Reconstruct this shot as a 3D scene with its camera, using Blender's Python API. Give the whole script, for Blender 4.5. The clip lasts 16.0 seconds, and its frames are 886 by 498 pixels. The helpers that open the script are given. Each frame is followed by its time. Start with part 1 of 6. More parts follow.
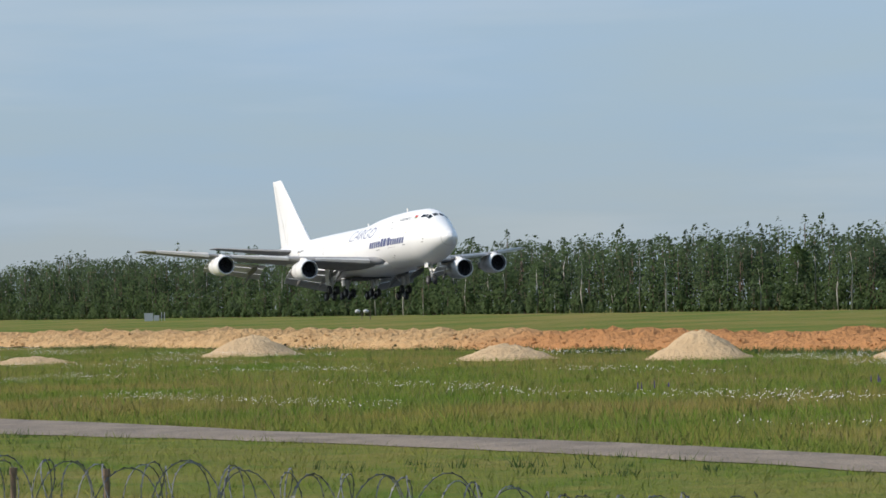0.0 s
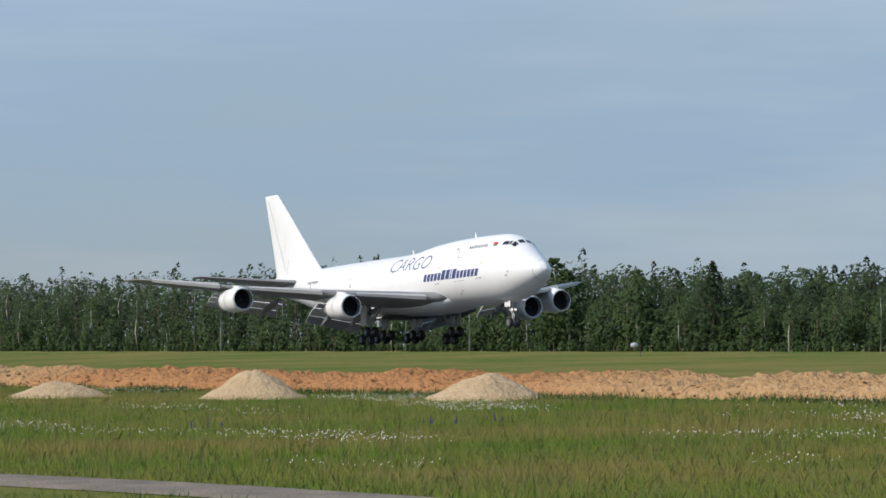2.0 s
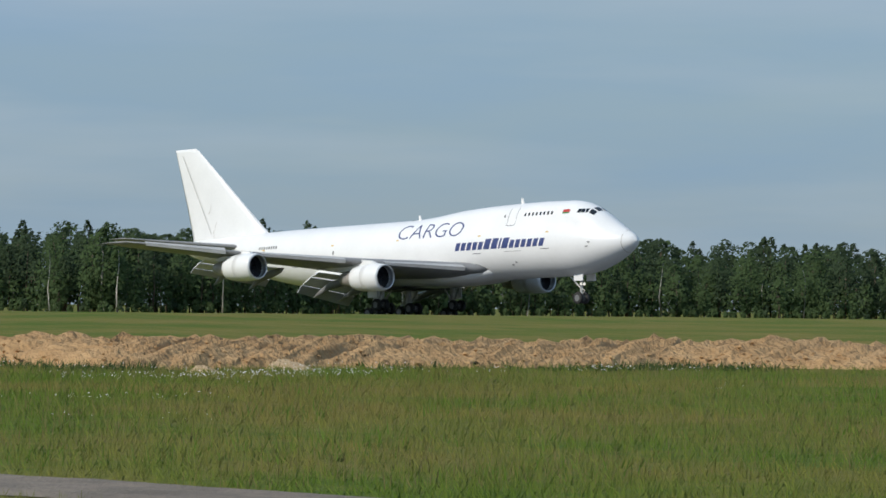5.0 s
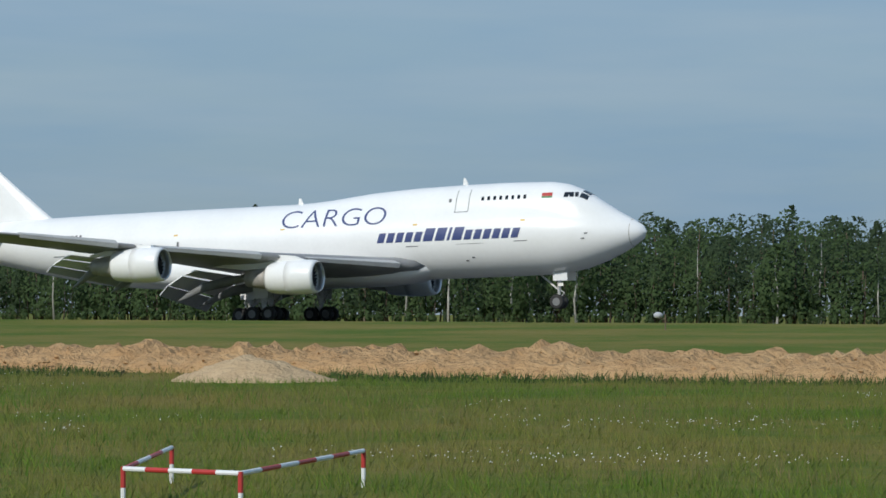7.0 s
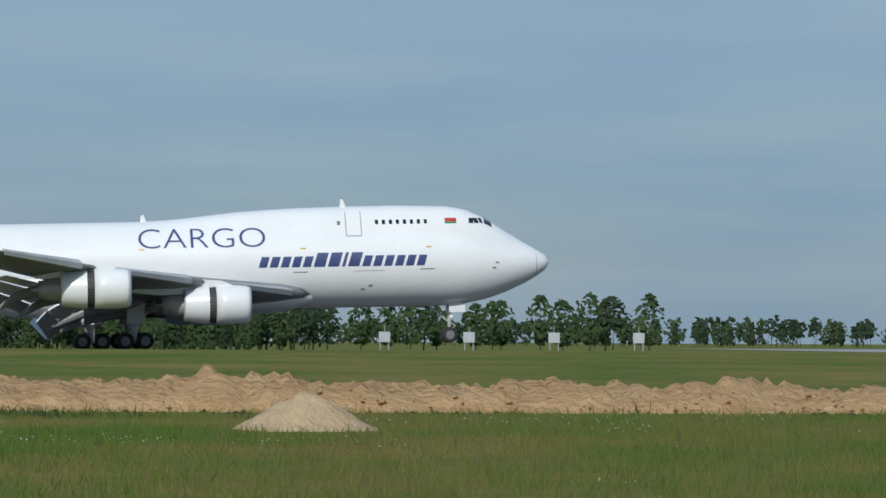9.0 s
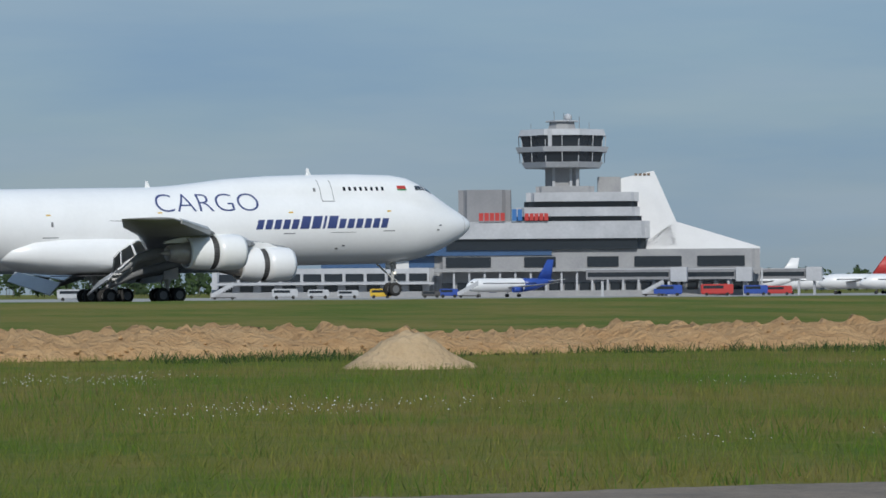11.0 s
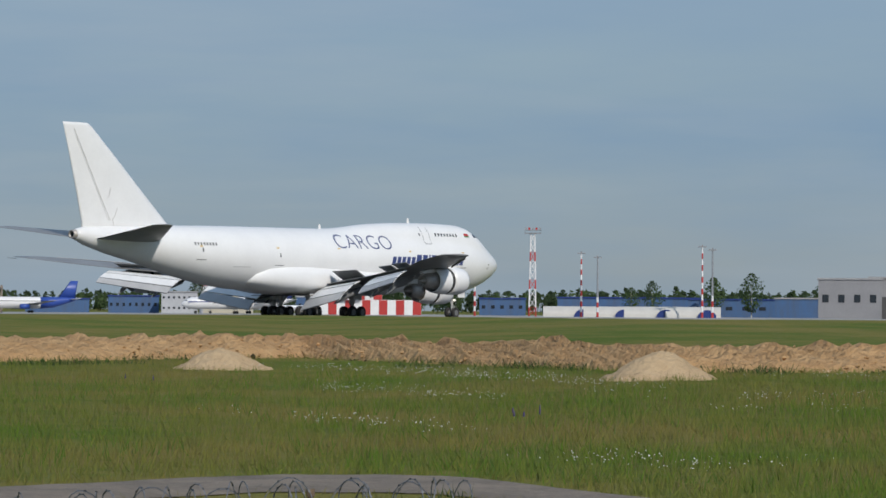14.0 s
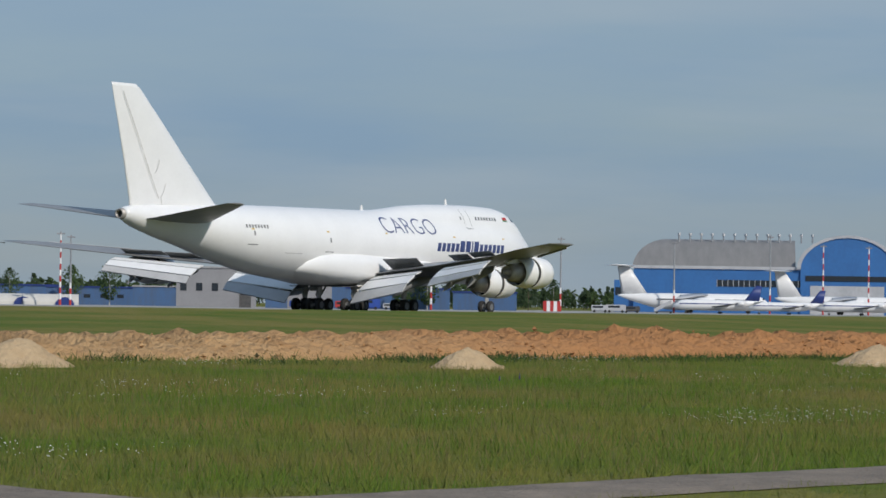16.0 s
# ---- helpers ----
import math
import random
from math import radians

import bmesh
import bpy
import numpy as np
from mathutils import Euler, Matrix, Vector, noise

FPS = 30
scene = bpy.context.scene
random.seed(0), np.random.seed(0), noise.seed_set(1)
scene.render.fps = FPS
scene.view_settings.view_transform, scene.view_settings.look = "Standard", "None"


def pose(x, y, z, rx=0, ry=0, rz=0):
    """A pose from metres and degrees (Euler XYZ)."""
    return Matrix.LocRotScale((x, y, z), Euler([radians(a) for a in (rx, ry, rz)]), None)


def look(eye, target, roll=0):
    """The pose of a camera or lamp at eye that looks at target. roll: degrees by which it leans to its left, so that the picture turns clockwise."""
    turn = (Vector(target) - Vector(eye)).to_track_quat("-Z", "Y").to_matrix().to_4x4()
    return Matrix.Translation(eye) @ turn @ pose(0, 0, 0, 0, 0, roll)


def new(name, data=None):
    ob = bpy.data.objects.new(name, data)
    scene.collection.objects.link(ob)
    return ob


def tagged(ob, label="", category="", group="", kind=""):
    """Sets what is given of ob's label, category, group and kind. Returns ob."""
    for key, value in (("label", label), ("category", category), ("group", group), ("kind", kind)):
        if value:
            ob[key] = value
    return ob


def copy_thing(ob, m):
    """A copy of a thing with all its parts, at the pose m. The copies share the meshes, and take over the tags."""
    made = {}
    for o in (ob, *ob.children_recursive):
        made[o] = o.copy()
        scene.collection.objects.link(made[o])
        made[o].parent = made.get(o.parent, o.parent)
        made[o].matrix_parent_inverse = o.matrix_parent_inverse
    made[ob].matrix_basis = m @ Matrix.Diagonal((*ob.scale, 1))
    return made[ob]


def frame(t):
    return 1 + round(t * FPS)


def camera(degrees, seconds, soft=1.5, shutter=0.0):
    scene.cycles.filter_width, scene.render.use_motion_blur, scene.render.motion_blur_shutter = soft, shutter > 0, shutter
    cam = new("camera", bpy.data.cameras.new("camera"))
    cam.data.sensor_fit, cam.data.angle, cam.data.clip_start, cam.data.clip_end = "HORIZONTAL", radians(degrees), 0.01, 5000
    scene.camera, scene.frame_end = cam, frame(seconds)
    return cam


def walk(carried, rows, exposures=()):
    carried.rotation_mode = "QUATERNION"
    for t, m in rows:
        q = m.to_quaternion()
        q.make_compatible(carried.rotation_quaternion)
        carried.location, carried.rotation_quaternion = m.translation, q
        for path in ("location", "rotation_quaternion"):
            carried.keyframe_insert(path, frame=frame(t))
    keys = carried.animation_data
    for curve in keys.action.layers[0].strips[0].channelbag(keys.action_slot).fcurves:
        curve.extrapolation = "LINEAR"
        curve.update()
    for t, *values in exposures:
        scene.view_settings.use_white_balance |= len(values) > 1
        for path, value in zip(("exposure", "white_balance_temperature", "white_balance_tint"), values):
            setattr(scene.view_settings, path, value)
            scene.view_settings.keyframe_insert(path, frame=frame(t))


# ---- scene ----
EYE = Vector((0.0, 0.0, 3.4))      # the camera stands on rough ground behind a wire fence
cam = camera(13.55, 16.0, soft=1.6)

# seconds, bearing, tilt, lean: bearing 0 is up the approach (-x), 90 straight across the runway (+y)
AIM = [
    (0.0, 24.455, 0.929, -0.87), (0.5, 25.154, 0.935, -0.68), (1.0, 27.143, 1.111, -0.25), (1.5, 28.953, 1.304, -0.22),
    (2.0, 31.279, 1.474, -0.13), (2.5, 34.465, 1.493, -0.33), (3.0, 37.185, 1.435, -0.28), (3.5, 39.888, 1.3, -0.18),
    (4.0, 43.539, 1.105, -0.08), (4.5, 46.784, 1.1, 0.17), (4.7, 47.82, 1.054, 0.41), (5.2, 50.801, 0.786, 0.67),
    (5.7, 54.296, 0.723, 0.54), (6.2, 58.482, 0.787, 0.29), (6.8, 64.886, 0.926, 0.19), (7.0, 67.441, 0.989, 0.25),
    (7.5, 73.751, 1.336, 0.35), (8.0, 80.499, 1.529, 0.47), (8.5, 86.909, 1.537, 0.54), (8.7, 89.552, 1.484, 0.41),
    (9.2, 95.214, 1.346, 0.23), (9.75, 100.23, 1.178, 0.19), (10.3, 104.956, 0.974, 0.09), (10.8, 109.851, 0.743, -0.21),
    (11.0, 112.052, 0.637, -0.4), (11.5, 116.224, 0.471, -0.18), (11.7, 117.916, 0.582, -0.14), (12.0, 120.102, 0.898, -0.17),
    (12.5, 123.183, 0.978, -0.28), (13.0, 126.087, 0.843, -0.19), (13.5, 129.044, 0.782, 0.11), (14.0, 131.261, 0.933, 0.38),
    (14.5, 133.042, 1.217, 0.57), (15.0, 136.027, 0.948, 0.5), (15.5, 139.061, 0.809, 0.75), (16.0, 141.095, 0.847, 0.85),
]


def aim(bearing, tilt, lean):
    b, e = radians(bearing), radians(tilt)
    way = Vector((-math.cos(b) * math.cos(e), math.sin(b) * math.cos(e), math.sin(e)))
    return look(EYE, EYE + way * 100, lean)


walk(cam, [(t, aim(b, e, r)) for t, b, e, r in AIM],
     exposures=[(0.0, 0.34, 6900, 13.5), (1.0, 0.33, 6850, 13.5), (1.6, 0.27, 6750, 13.5), (2.2, 0.14, 6650, 13), (4.5, 0.0, 6550, 10), (7.0, -0.13, 6300, 7.5), (7.5, -0.04, 6250, 7.5), (8.0, -0.13, 6200, 7.5), (8.5, -0.2, 6150, 7.5), (11.0, -0.26, 6220, 9), (12.5, -0.25, 6400, 11), (16.0, -0.2, 6580, 11.5)])

# ---- light ----
world = bpy.data.worlds.new("sky")
scene.world = world
world.use_nodes = True
SUN_EL, SUN_AZ = 36.0, 194.0    # degrees; azimuth of the sun from +y, clockwise


def sky_nodes():
    nt = world.node_tree
    nt.nodes.clear()
    n, l = nt.nodes, nt.links
    sky = n.new("ShaderNodeTexSky")
    sky.sky_type, sky.sun_disc = 'NISHITA', False
    sky.sun_elevation, sky.sun_rotation = radians(SUN_EL), radians(SUN_AZ)
    sky.air_density, sky.dust_density, sky.ozone_density = 1.0, 0.6, 2.0
    dim = n.new("ShaderNodeVectorMath")
    dim.operation = 'SCALE'
    dim.inputs[3].default_value = 0.075
    l.new(sky.outputs[0], dim.inputs[0])
    geo = n.new("ShaderNodeTexCoord")
    # thin high cloud in long flat veils
    mp = n.new("ShaderNodeMapping")
    mp.inputs["Scale"].default_value = (2.2, 2.2, 13.0)
    l.new(geo.outputs["Generated"], mp.inputs[0])
    cloud = n.new("ShaderNodeTexNoise")
    cloud.inputs["Scale"].default_value, cloud.inputs["Detail"].default_value = 2.6, 7
    cloud.inputs["Roughness"].default_value = 0.55
    l.new(mp.outputs[0], cloud.inputs["Vector"])
    ramp = n.new("ShaderNodeMapRange")
    ramp.inputs[1].default_value, ramp.inputs[2].default_value = 0.36, 0.7
    ramp.inputs[3].default_value, ramp.inputs[4].default_value = 0.66, 0.97
    l.new(cloud.outputs[0], ramp.inputs[0])
    sep = n.new("ShaderNodeSeparateXYZ")
    l.new(geo.outputs["Generated"], sep.inputs[0])
    veil = n.new("ShaderNodeValToRGB")       # haze near the horizon to blue-grey above
    e = veil.color_ramp.elements
    e[0].position, e[0].color = 0.0, (0.275, 0.375, 0.475, 1)
    e[1].position, e[1].color = 0.35, (0.27, 0.42, 0.63, 1)
    m = veil.color_ramp.elements.new(0.045)
    m.color = (0.25, 0.38, 0.52, 1)
    m = veil.color_ramp.elements.new(0.1)
    m.color = (0.285, 0.42, 0.575, 1)
    l.new(sep.outputs[2], veil.inputs[0])
    mix = n.new("ShaderNodeMix")
    mix.data_type = 'RGBA'
    l.new(ramp.outputs[0], mix.inputs[0])
    l.new(dim.outputs[0], mix.inputs[6])
    l.new(veil.outputs[0], mix.inputs[7])
    streak, smap = n.new("ShaderNodeTexNoise"), n.new("ShaderNodeMapping")
    smap.inputs["Scale"].default_value = (3.0, 3.0, 26.0)
    smap.inputs["Location"].default_value = (4.1, 1.3, 0.7)
    l.new(geo.outputs["Generated"], smap.inputs[0])
    streak.inputs["Scale"].default_value, streak.inputs["Detail"].default_value = 2.0, 8
    l.new(smap.outputs[0], streak.inputs["Vector"])
    srange = n.new("ShaderNodeMapRange")
    srange.inputs[1].default_value, srange.inputs[2].default_value = 0.46, 0.74
    srange.inputs[3].default_value, srange.inputs[4].default_value = 0.0, 0.32
    l.new(streak.outputs[0], srange.inputs[0])
    lit = n.new("ShaderNodeMix")
    lit.data_type = 'RGBA'
    l.new(srange.outputs[0], lit.inputs[0])
    l.new(mix.outputs[2], lit.inputs[6])
    lit.inputs[7].default_value = (0.46, 0.53, 0.59, 1)
    bg = n.new("ShaderNodeBackground")
    bg.inputs[1].default_value = 1.0
    l.new(lit.outputs[2], bg.inputs[0])
    out = n.new("ShaderNodeOutputWorld")
    l.new(bg.outputs[0], out.inputs[0])


sky_nodes()
sun = new("sun", bpy.data.lights.new("sun", 'SUN'))
sun.data.energy, sun.data.angle, sun.data.color = 3.3, radians(0.6), (1.0, 0.95, 0.87)
sa, se = radians(SUN_AZ), radians(SUN_EL)
toward = Vector((math.sin(sa) * math.cos(se), math.cos(sa) * math.cos(se), math.sin(se)))
sun.matrix_world = look(toward * 300, (0, 0, 0))
scene.view_settings.exposure = 0.0


# ---- materials ----
def mat(name, color, rough=0.6, metal=0.0, color2=None, scale=1.0, bump=0.0, bscale=20.0, detail=6, coat=0.0, island=0.0, stretch=None, spec=None, edge=(0.5, 1.0), thin=0.0):
    """Two-scale noise between two colours, fine relief and roughness wear, in metres."""
    m = bpy.data.materials.new(name)
    m.use_nodes = True
    n, l = m.node_tree.nodes, m.node_tree.links
    b = n["Principled BSDF"]
    b.inputs["Roughness"].default_value, b.inputs["Metallic"].default_value = rough, metal
    b.inputs["Coat Weight"].default_value = coat
    if spec is not None:
        b.inputs["Specular IOR Level"].default_value = spec
    c2 = color2 or tuple(v * 0.82 for v in color)
    co = n.new("ShaderNodeTexCoord")
    src = co.outputs["Object"]
    if stretch:
        mp = n.new("ShaderNodeMapping")
        mp.inputs["Scale"].default_value = stretch
        l.new(src, mp.inputs[0])
        src = mp.outputs[0]
    big, fine = n.new("ShaderNodeTexNoise"), n.new("ShaderNodeTexNoise")
    big.inputs["Scale"].default_value, big.inputs["Detail"].default_value = scale, detail
    fine.inputs["Scale"].default_value, fine.inputs["Detail"].default_value = scale * 9.0, 4
    l.new(src, big.inputs["Vector"])
    l.new(src, fine.inputs["Vector"])
    add = n.new("ShaderNodeMath")
    add.operation = 'MULTIPLY_ADD'
    l.new(fine.outputs[0], add.inputs[0])
    add.inputs[1].default_value = 0.5
    l.new(big.outputs[0], add.inputs[2])
    rng = n.new("ShaderNodeMapRange")
    rng.inputs[1].default_value, rng.inputs[2].default_value = edge
    l.new(add.outputs[0], rng.inputs[0])
    mix = n.new("ShaderNodeMix")
    mix.data_type = 'RGBA'
    l.new(rng.outputs[0], mix.inputs[0])
    mix.inputs[6].default_value, mix.inputs[7].default_value = (*color, 1), (*c2, 1)
    last = mix.outputs[2]
    if island:
        g = n.new("ShaderNodeNewGeometry")
        hsv = n.new("ShaderNodeHueSaturation")
        r2 = n.new("ShaderNodeMapRange")
        r2.inputs[3].default_value, r2.inputs[4].default_value = 1 - island, 1 + island
        l.new(g.outputs["Random Per Island"], r2.inputs[0])
        l.new(r2.outputs[0], hsv.inputs["Value"])
        l.new(last, hsv.inputs["Color"])
        last = hsv.outputs[0]
    l.new(last, b.inputs["Base Color"])
    if thin:          # light that comes through a leaf
        tr, ms = n.new("ShaderNodeBsdfTranslucent"), n.new("ShaderNodeMixShader")
        l.new(last, tr.inputs["Color"])
        ms.inputs[0].default_value = thin
        l.new(b.outputs[0], ms.inputs[1])
        l.new(tr.outputs[0], ms.inputs[2])
        l.new(ms.outputs[0], n["Material Output"].inputs["Surface"])
    if bump:
        bn, bu = n.new("ShaderNodeTexNoise"), n.new("ShaderNodeBump")
        bn.inputs["Scale"].default_value, bn.inputs["Detail"].default_value = bscale, 5
        l.new(src, bn.inputs["Vector"])
        l.new(bn.outputs[0], bu.inputs["Height"])
        bu.inputs["Strength"].default_value, bu.inputs["Distance"].default_value = min(1.0, bump), 0.05 + bump * 0.1
        l.new(bu.outputs[0], b.inputs["Normal"])
    return m


WHITE = mat("white_aircraft_paint", (0.86, 0.86, 0.85), 0.32, color2=(0.80, 0.80, 0.79), scale=0.35, coat=0.25)
WHITE2 = mat("white_paint_panel", (0.83, 0.83, 0.82), 0.38, color2=(0.74, 0.74, 0.73), scale=0.8)
GREY = mat("grey_wing_paint", (0.27, 0.275, 0.28), 0.42, color2=(0.19, 0.19, 0.19), scale=0.5)
SLATGREY = mat("grey_slat_paint", (0.50, 0.50, 0.50), 0.4, color2=(0.40, 0.40, 0.40), scale=0.6)
DARKGREY = mat("dark_bay_grey", (0.05, 0.05, 0.052), 0.7, color2=(0.09, 0.088, 0.085), scale=1.2)
METAL = mat("bare_engine_metal", (0.50, 0.47, 0.44), 0.5, 0.35, color2=(0.33, 0.30, 0.27), scale=1.5)
GLOW = mat("landing_light_glow", (0.9, 0.9, 0.85), 0.3)
GLOW.node_tree.nodes["Principled BSDF"].inputs["Emission Color"].default_value = (1, 0.93, 0.8, 1)
GLOW.node_tree.nodes["Principled BSDF"].inputs["Emission Strength"].default_value = 0.8
LIP = mat("polished_lip", (0.62, 0.62, 0.62), 0.3, 0.8)
FANBLACK = mat("dark_fan", (0.025, 0.025, 0.028), 0.45, 0.5)
RUBBER = mat("tyre_rubber", (0.018, 0.018, 0.018), 0.8, color2=(0.035, 0.033, 0.03), scale=4)
HUB = mat("wheel_hub", (0.22, 0.22, 0.22), 0.45, 0.3)
STRUT = mat("gear_strut", (0.62, 0.62, 0.60), 0.4, 0.2, color2=(0.42, 0.41, 0.39), scale=3)
BLUE = mat("blue_lettering", (0.035, 0.055, 0.17), 0.45, color2=(0.05, 0.07, 0.20), scale=2)
GLASS = mat("cockpit_glass", (0.01, 0.012, 0.015), 0.08, coat=0.5)
RED = mat("red_paint", (0.50, 0.035, 0.03), 0.5, color2=(0.40, 0.04, 0.035), scale=1.5)
GREEN = mat("green_paint", (0.02, 0.22, 0.06), 0.5)
YELLOW = mat("yellow_paint", (0.7, 0.45, 0.03), 0.5)
LINE = mat("panel_line", (0.16, 0.16, 0.165), 0.6)
STAIN = mat("grime", (0.42, 0.39, 0.35), 0.6, color2=(0.6, 0.58, 0.55), scale=3)


# ---- building helpers ----
def mesh_from(name, verts, faces, material, smooth=False):
    me = bpy.data.meshes.new(name)
    me.from_pydata([tuple(v) for v in verts], [], faces)
    me.materials.append(material)
    if smooth:
        me.shade_smooth()
    me.update()
    return me


def part(name, bm, material, parent=None, label="", smooth=False, weighted=False):
    me = bpy.data.meshes.new(name)
    bmesh.ops.recalc_face_normals(bm, faces=bm.faces)
    bm.to_mesh(me)
    bm.free()
    me.materials.append(material)
    if smooth:
        me.shade_smooth()
    ob = new(name, me)
    if parent:
        ob.parent = parent
    if label:
        tagged(ob, label)
    return ob


def box(bm, x0, x1, y0, y1, z0, z1, m=None):
    vs = [bm.verts.new((x, y, z)) for x in (x0, x1) for y in (y0, y1) for z in (z0, z1)]
    if m:
        for v in vs:
            v.co = m @ v.co
    for a in ((0, 1, 3, 2), (4, 6, 7, 5), (0, 4, 5, 1), (2, 3, 7, 6), (0, 2, 6, 4), (1, 5, 7, 3)):
        bm.faces.new([vs[i] for i in a])
    return vs


def loft(bm, rings, cap=True, closed=True):
    rows = [[bm.verts.new(p) for p in r] for r in rings]
    n = len(rows[0])
    for a, b in zip(rows, rows[1:]):
        for i in range(n if closed else n - 1):
            j = (i + 1) % n
            bm.faces.new((a[i], a[j], b[j], b[i]))
    if cap:
        bm.faces.new(rows[0])
        bm.faces.new(rows[-1])
    return rows


def tube(bm, a, b, ra, rb=None, n=10, cap=True):
    a, b = Vector(a), Vector(b)
    d = (b - a).normalized()
    u = d.orthogonal().normalized()
    v = d.cross(u)
    rb = ra if rb is None else rb
    rings = [[p + (u * math.cos(k * math.tau / n) + v * math.sin(k * math.tau / n)) * r for k in range(n)] for p, r in ((a, ra), (b, rb))]
    loft(bm, rings, cap)


def turned(bm, profile, axis_x=True, n=28, center=(0, 0, 0), cap=False):
    """Revolve (x, r) pairs about the x axis (or z, when axis_x is off)."""
    c = Vector(center)
    rings = []
    for x, r in profile:
        ring = []
        for k in range(n):
            a = k * math.tau / n
            p = Vector((x, r * math.cos(a), r * math.sin(a))) if axis_x else Vector((r * math.cos(a), r * math.sin(a), x))
            ring.append(c + p)
        rings.append(ring)
    loft(bm, rings, cap)


def lerp_table(table, x):
    xs, vs = zip(*table)
    return float(np.interp(x, xs, vs))


def empty(name):
    ob = new(name)
    ob.empty_display_size = 0.5
    return ob


# ---- the lie of the land ----
# bearing of a true map point seen from the camera -> the bearing and stretch at which the field is laid out
BEARINGS = [0, 38, 41, 46, 52, 137.0, 139.5, 142.5, 145, 180]
NEAR_BEARINGS, NEAR_REACH = [26, 46, 135.5, 143], [1.25, 0.8333, 0.8333, 1.208]
REACH = [1.25, 1.25, 1.10, 0.93, 0.8333, 0.8333, 0.97, 1.16, 1.208, 1.208]
_g = np.arange(-90, 270.01, 0.05)
_r = np.interp(_g, BEARINGS, REACH)
_b = np.cumsum(_r) * 0.05
_b = _b - np.interp(90, _g, _b) + 90


def spots(X, P):
    """Field coordinates (metres along the runway, metres across from the camera) -> world x, y. The field bends a little round the camera."""
    X, P = np.asarray(X, float), np.asarray(P, float)
    a = np.degrees(np.arctan2(P, -X))
    r = np.hypot(X, P)
    w = np.radians(np.interp(a, _g, _b))
    near = np.clip((105 - P) / 45, 0, 1)
    k = near / np.interp(a, NEAR_BEARINGS, NEAR_REACH) + (1 - near) / np.interp(a, _g, _r)
    return -np.cos(w) * r * k, np.sin(w) * r * k


def spot(X, P, z=0.0):
    x, y = spots(X, P)
    return Vector((float(x), float(y), z))


def facing(X, P):
    """Degrees to turn a thing that is parallel to the runway, at that spot."""
    a = math.degrees(math.atan2(P, -X))
    return -(float(np.interp(a, _g, _b)) - a)


GROUND_Z = [(-60, -0.2), (20, -0.15), (38, -0.1), (52, 0.0), (106, 0.95), (116, 1.15), (190, 2.50), (200, 2.78), (206, 2.80), (214, 2.42), (274, 2.38), (290, 2.4), (420, 1.6), (3000, 1.6)]


def ground_z(P, X=0.0):
    return lerp_table(GROUND_Z, P)


def ground_at(x, y):
    """Height of the ground at a world place."""
    w = math.degrees(math.atan2(y, -x))
    a = float(np.interp(w, _b, _g))
    return ground_z(math.hypot(x, y) * float(np.interp(a, _g, _r)) * math.sin(radians(a)))


def place(bearing, reach, dz=0.0):
    """A world place by its bearing and distance from the camera, on the ground."""
    x, y = -math.cos(radians(bearing)) * reach, math.sin(radians(bearing)) * reach
    return Vector((x, y, ground_at(x, y) + dz))


# the service road: bearing, distance of its near and of its far edge
ROAD_LINE = [(12, 146, 166), (14, 131, 150), (17.6, 110.5, 125.5), (21.9, 99.4, 105.7), (26.3, 87.9, 94.9), (31.2, 76.2, 82.5), (34, 71, 76.3), (40, 69.5, 76.2), (43.5, 65.5, 71.5), (52, 57.5, 62), (70, 53.3, 57.5), (90, 51.5, 55.5),
             (111.6, 56.5, 61.5), (119.8, 59.7, 66.5), (123, 63.1, 69), (129, 71, 77), (131.5, 69.5, 76), (133.8, 62.5, 69), (136.5, 58, 64), (139, 59.5, 65.3), (143, 66, 71.8), (147.9, 75.5, 82.2), (155, 94, 103), (160, 116, 127)]
_rb = np.arange(12, 160.01, 0.25)
_rk = np.hanning(9) / np.hanning(9).sum()
ROAD_NEAR, ROAD_FAR = (np.convolve(np.pad(np.interp(_rb, [q[0] for q in ROAD_LINE], [q[k] for q in ROAD_LINE]), 4, 'edge'), _rk, 'valid') for k in (1, 2))


def stand(X, P, dz=0.0):
    return spot(X, P, ground_z(P) + dz)


# ---- ground ----
def grass_material():
    m = mat("meadow_grass", (0.082, 0.126, 0.016), 0.9, color2=(0.195, 0.163, 0.045), scale=0.08, edge=(0.58, 0.92), bump=0.9, bscale=5.0, detail=9, spec=0.1)
    return m


GRASS = grass_material()
BLADE = mat("grass_blades", (0.098, 0.168, 0.018), 0.8, color2=(0.200, 0.175, 0.045), scale=0.08, island=0.2, spec=0.15, edge=(0.58, 0.92))
LUSH = mat("lush_grass", (0.10, 0.180, 0.018), 0.75, color2=(0.085, 0.15, 0.018), scale=0.3, island=0.2, spec=0.15)
STRAW = mat("seed_stalks", (0.22, 0.18, 0.08), 0.8, color2=(0.16, 0.14, 0.05), scale=0.2, island=0.22, spec=0.1)
# weed green, darkened to include the shade along the bank's foot
WEED = mat("shade_darkened_weeds", (0.048, 0.092, 0.018), 0.7, color2=(0.035, 0.062, 0.015), scale=0.5, island=0.4, spec=0.15)
PETAL = mat("white_petals", (0.75, 0.75, 0.72), 0.8)
LUPIN = mat("violet_petals", (0.075, 0.06, 0.14), 0.8)
ROAD = mat("dusty_asphalt", (0.25, 0.20, 0.15), 0.9, color2=(0.13, 0.105, 0.08), scale=0.5, bump=0.5, bscale=9, detail=8)
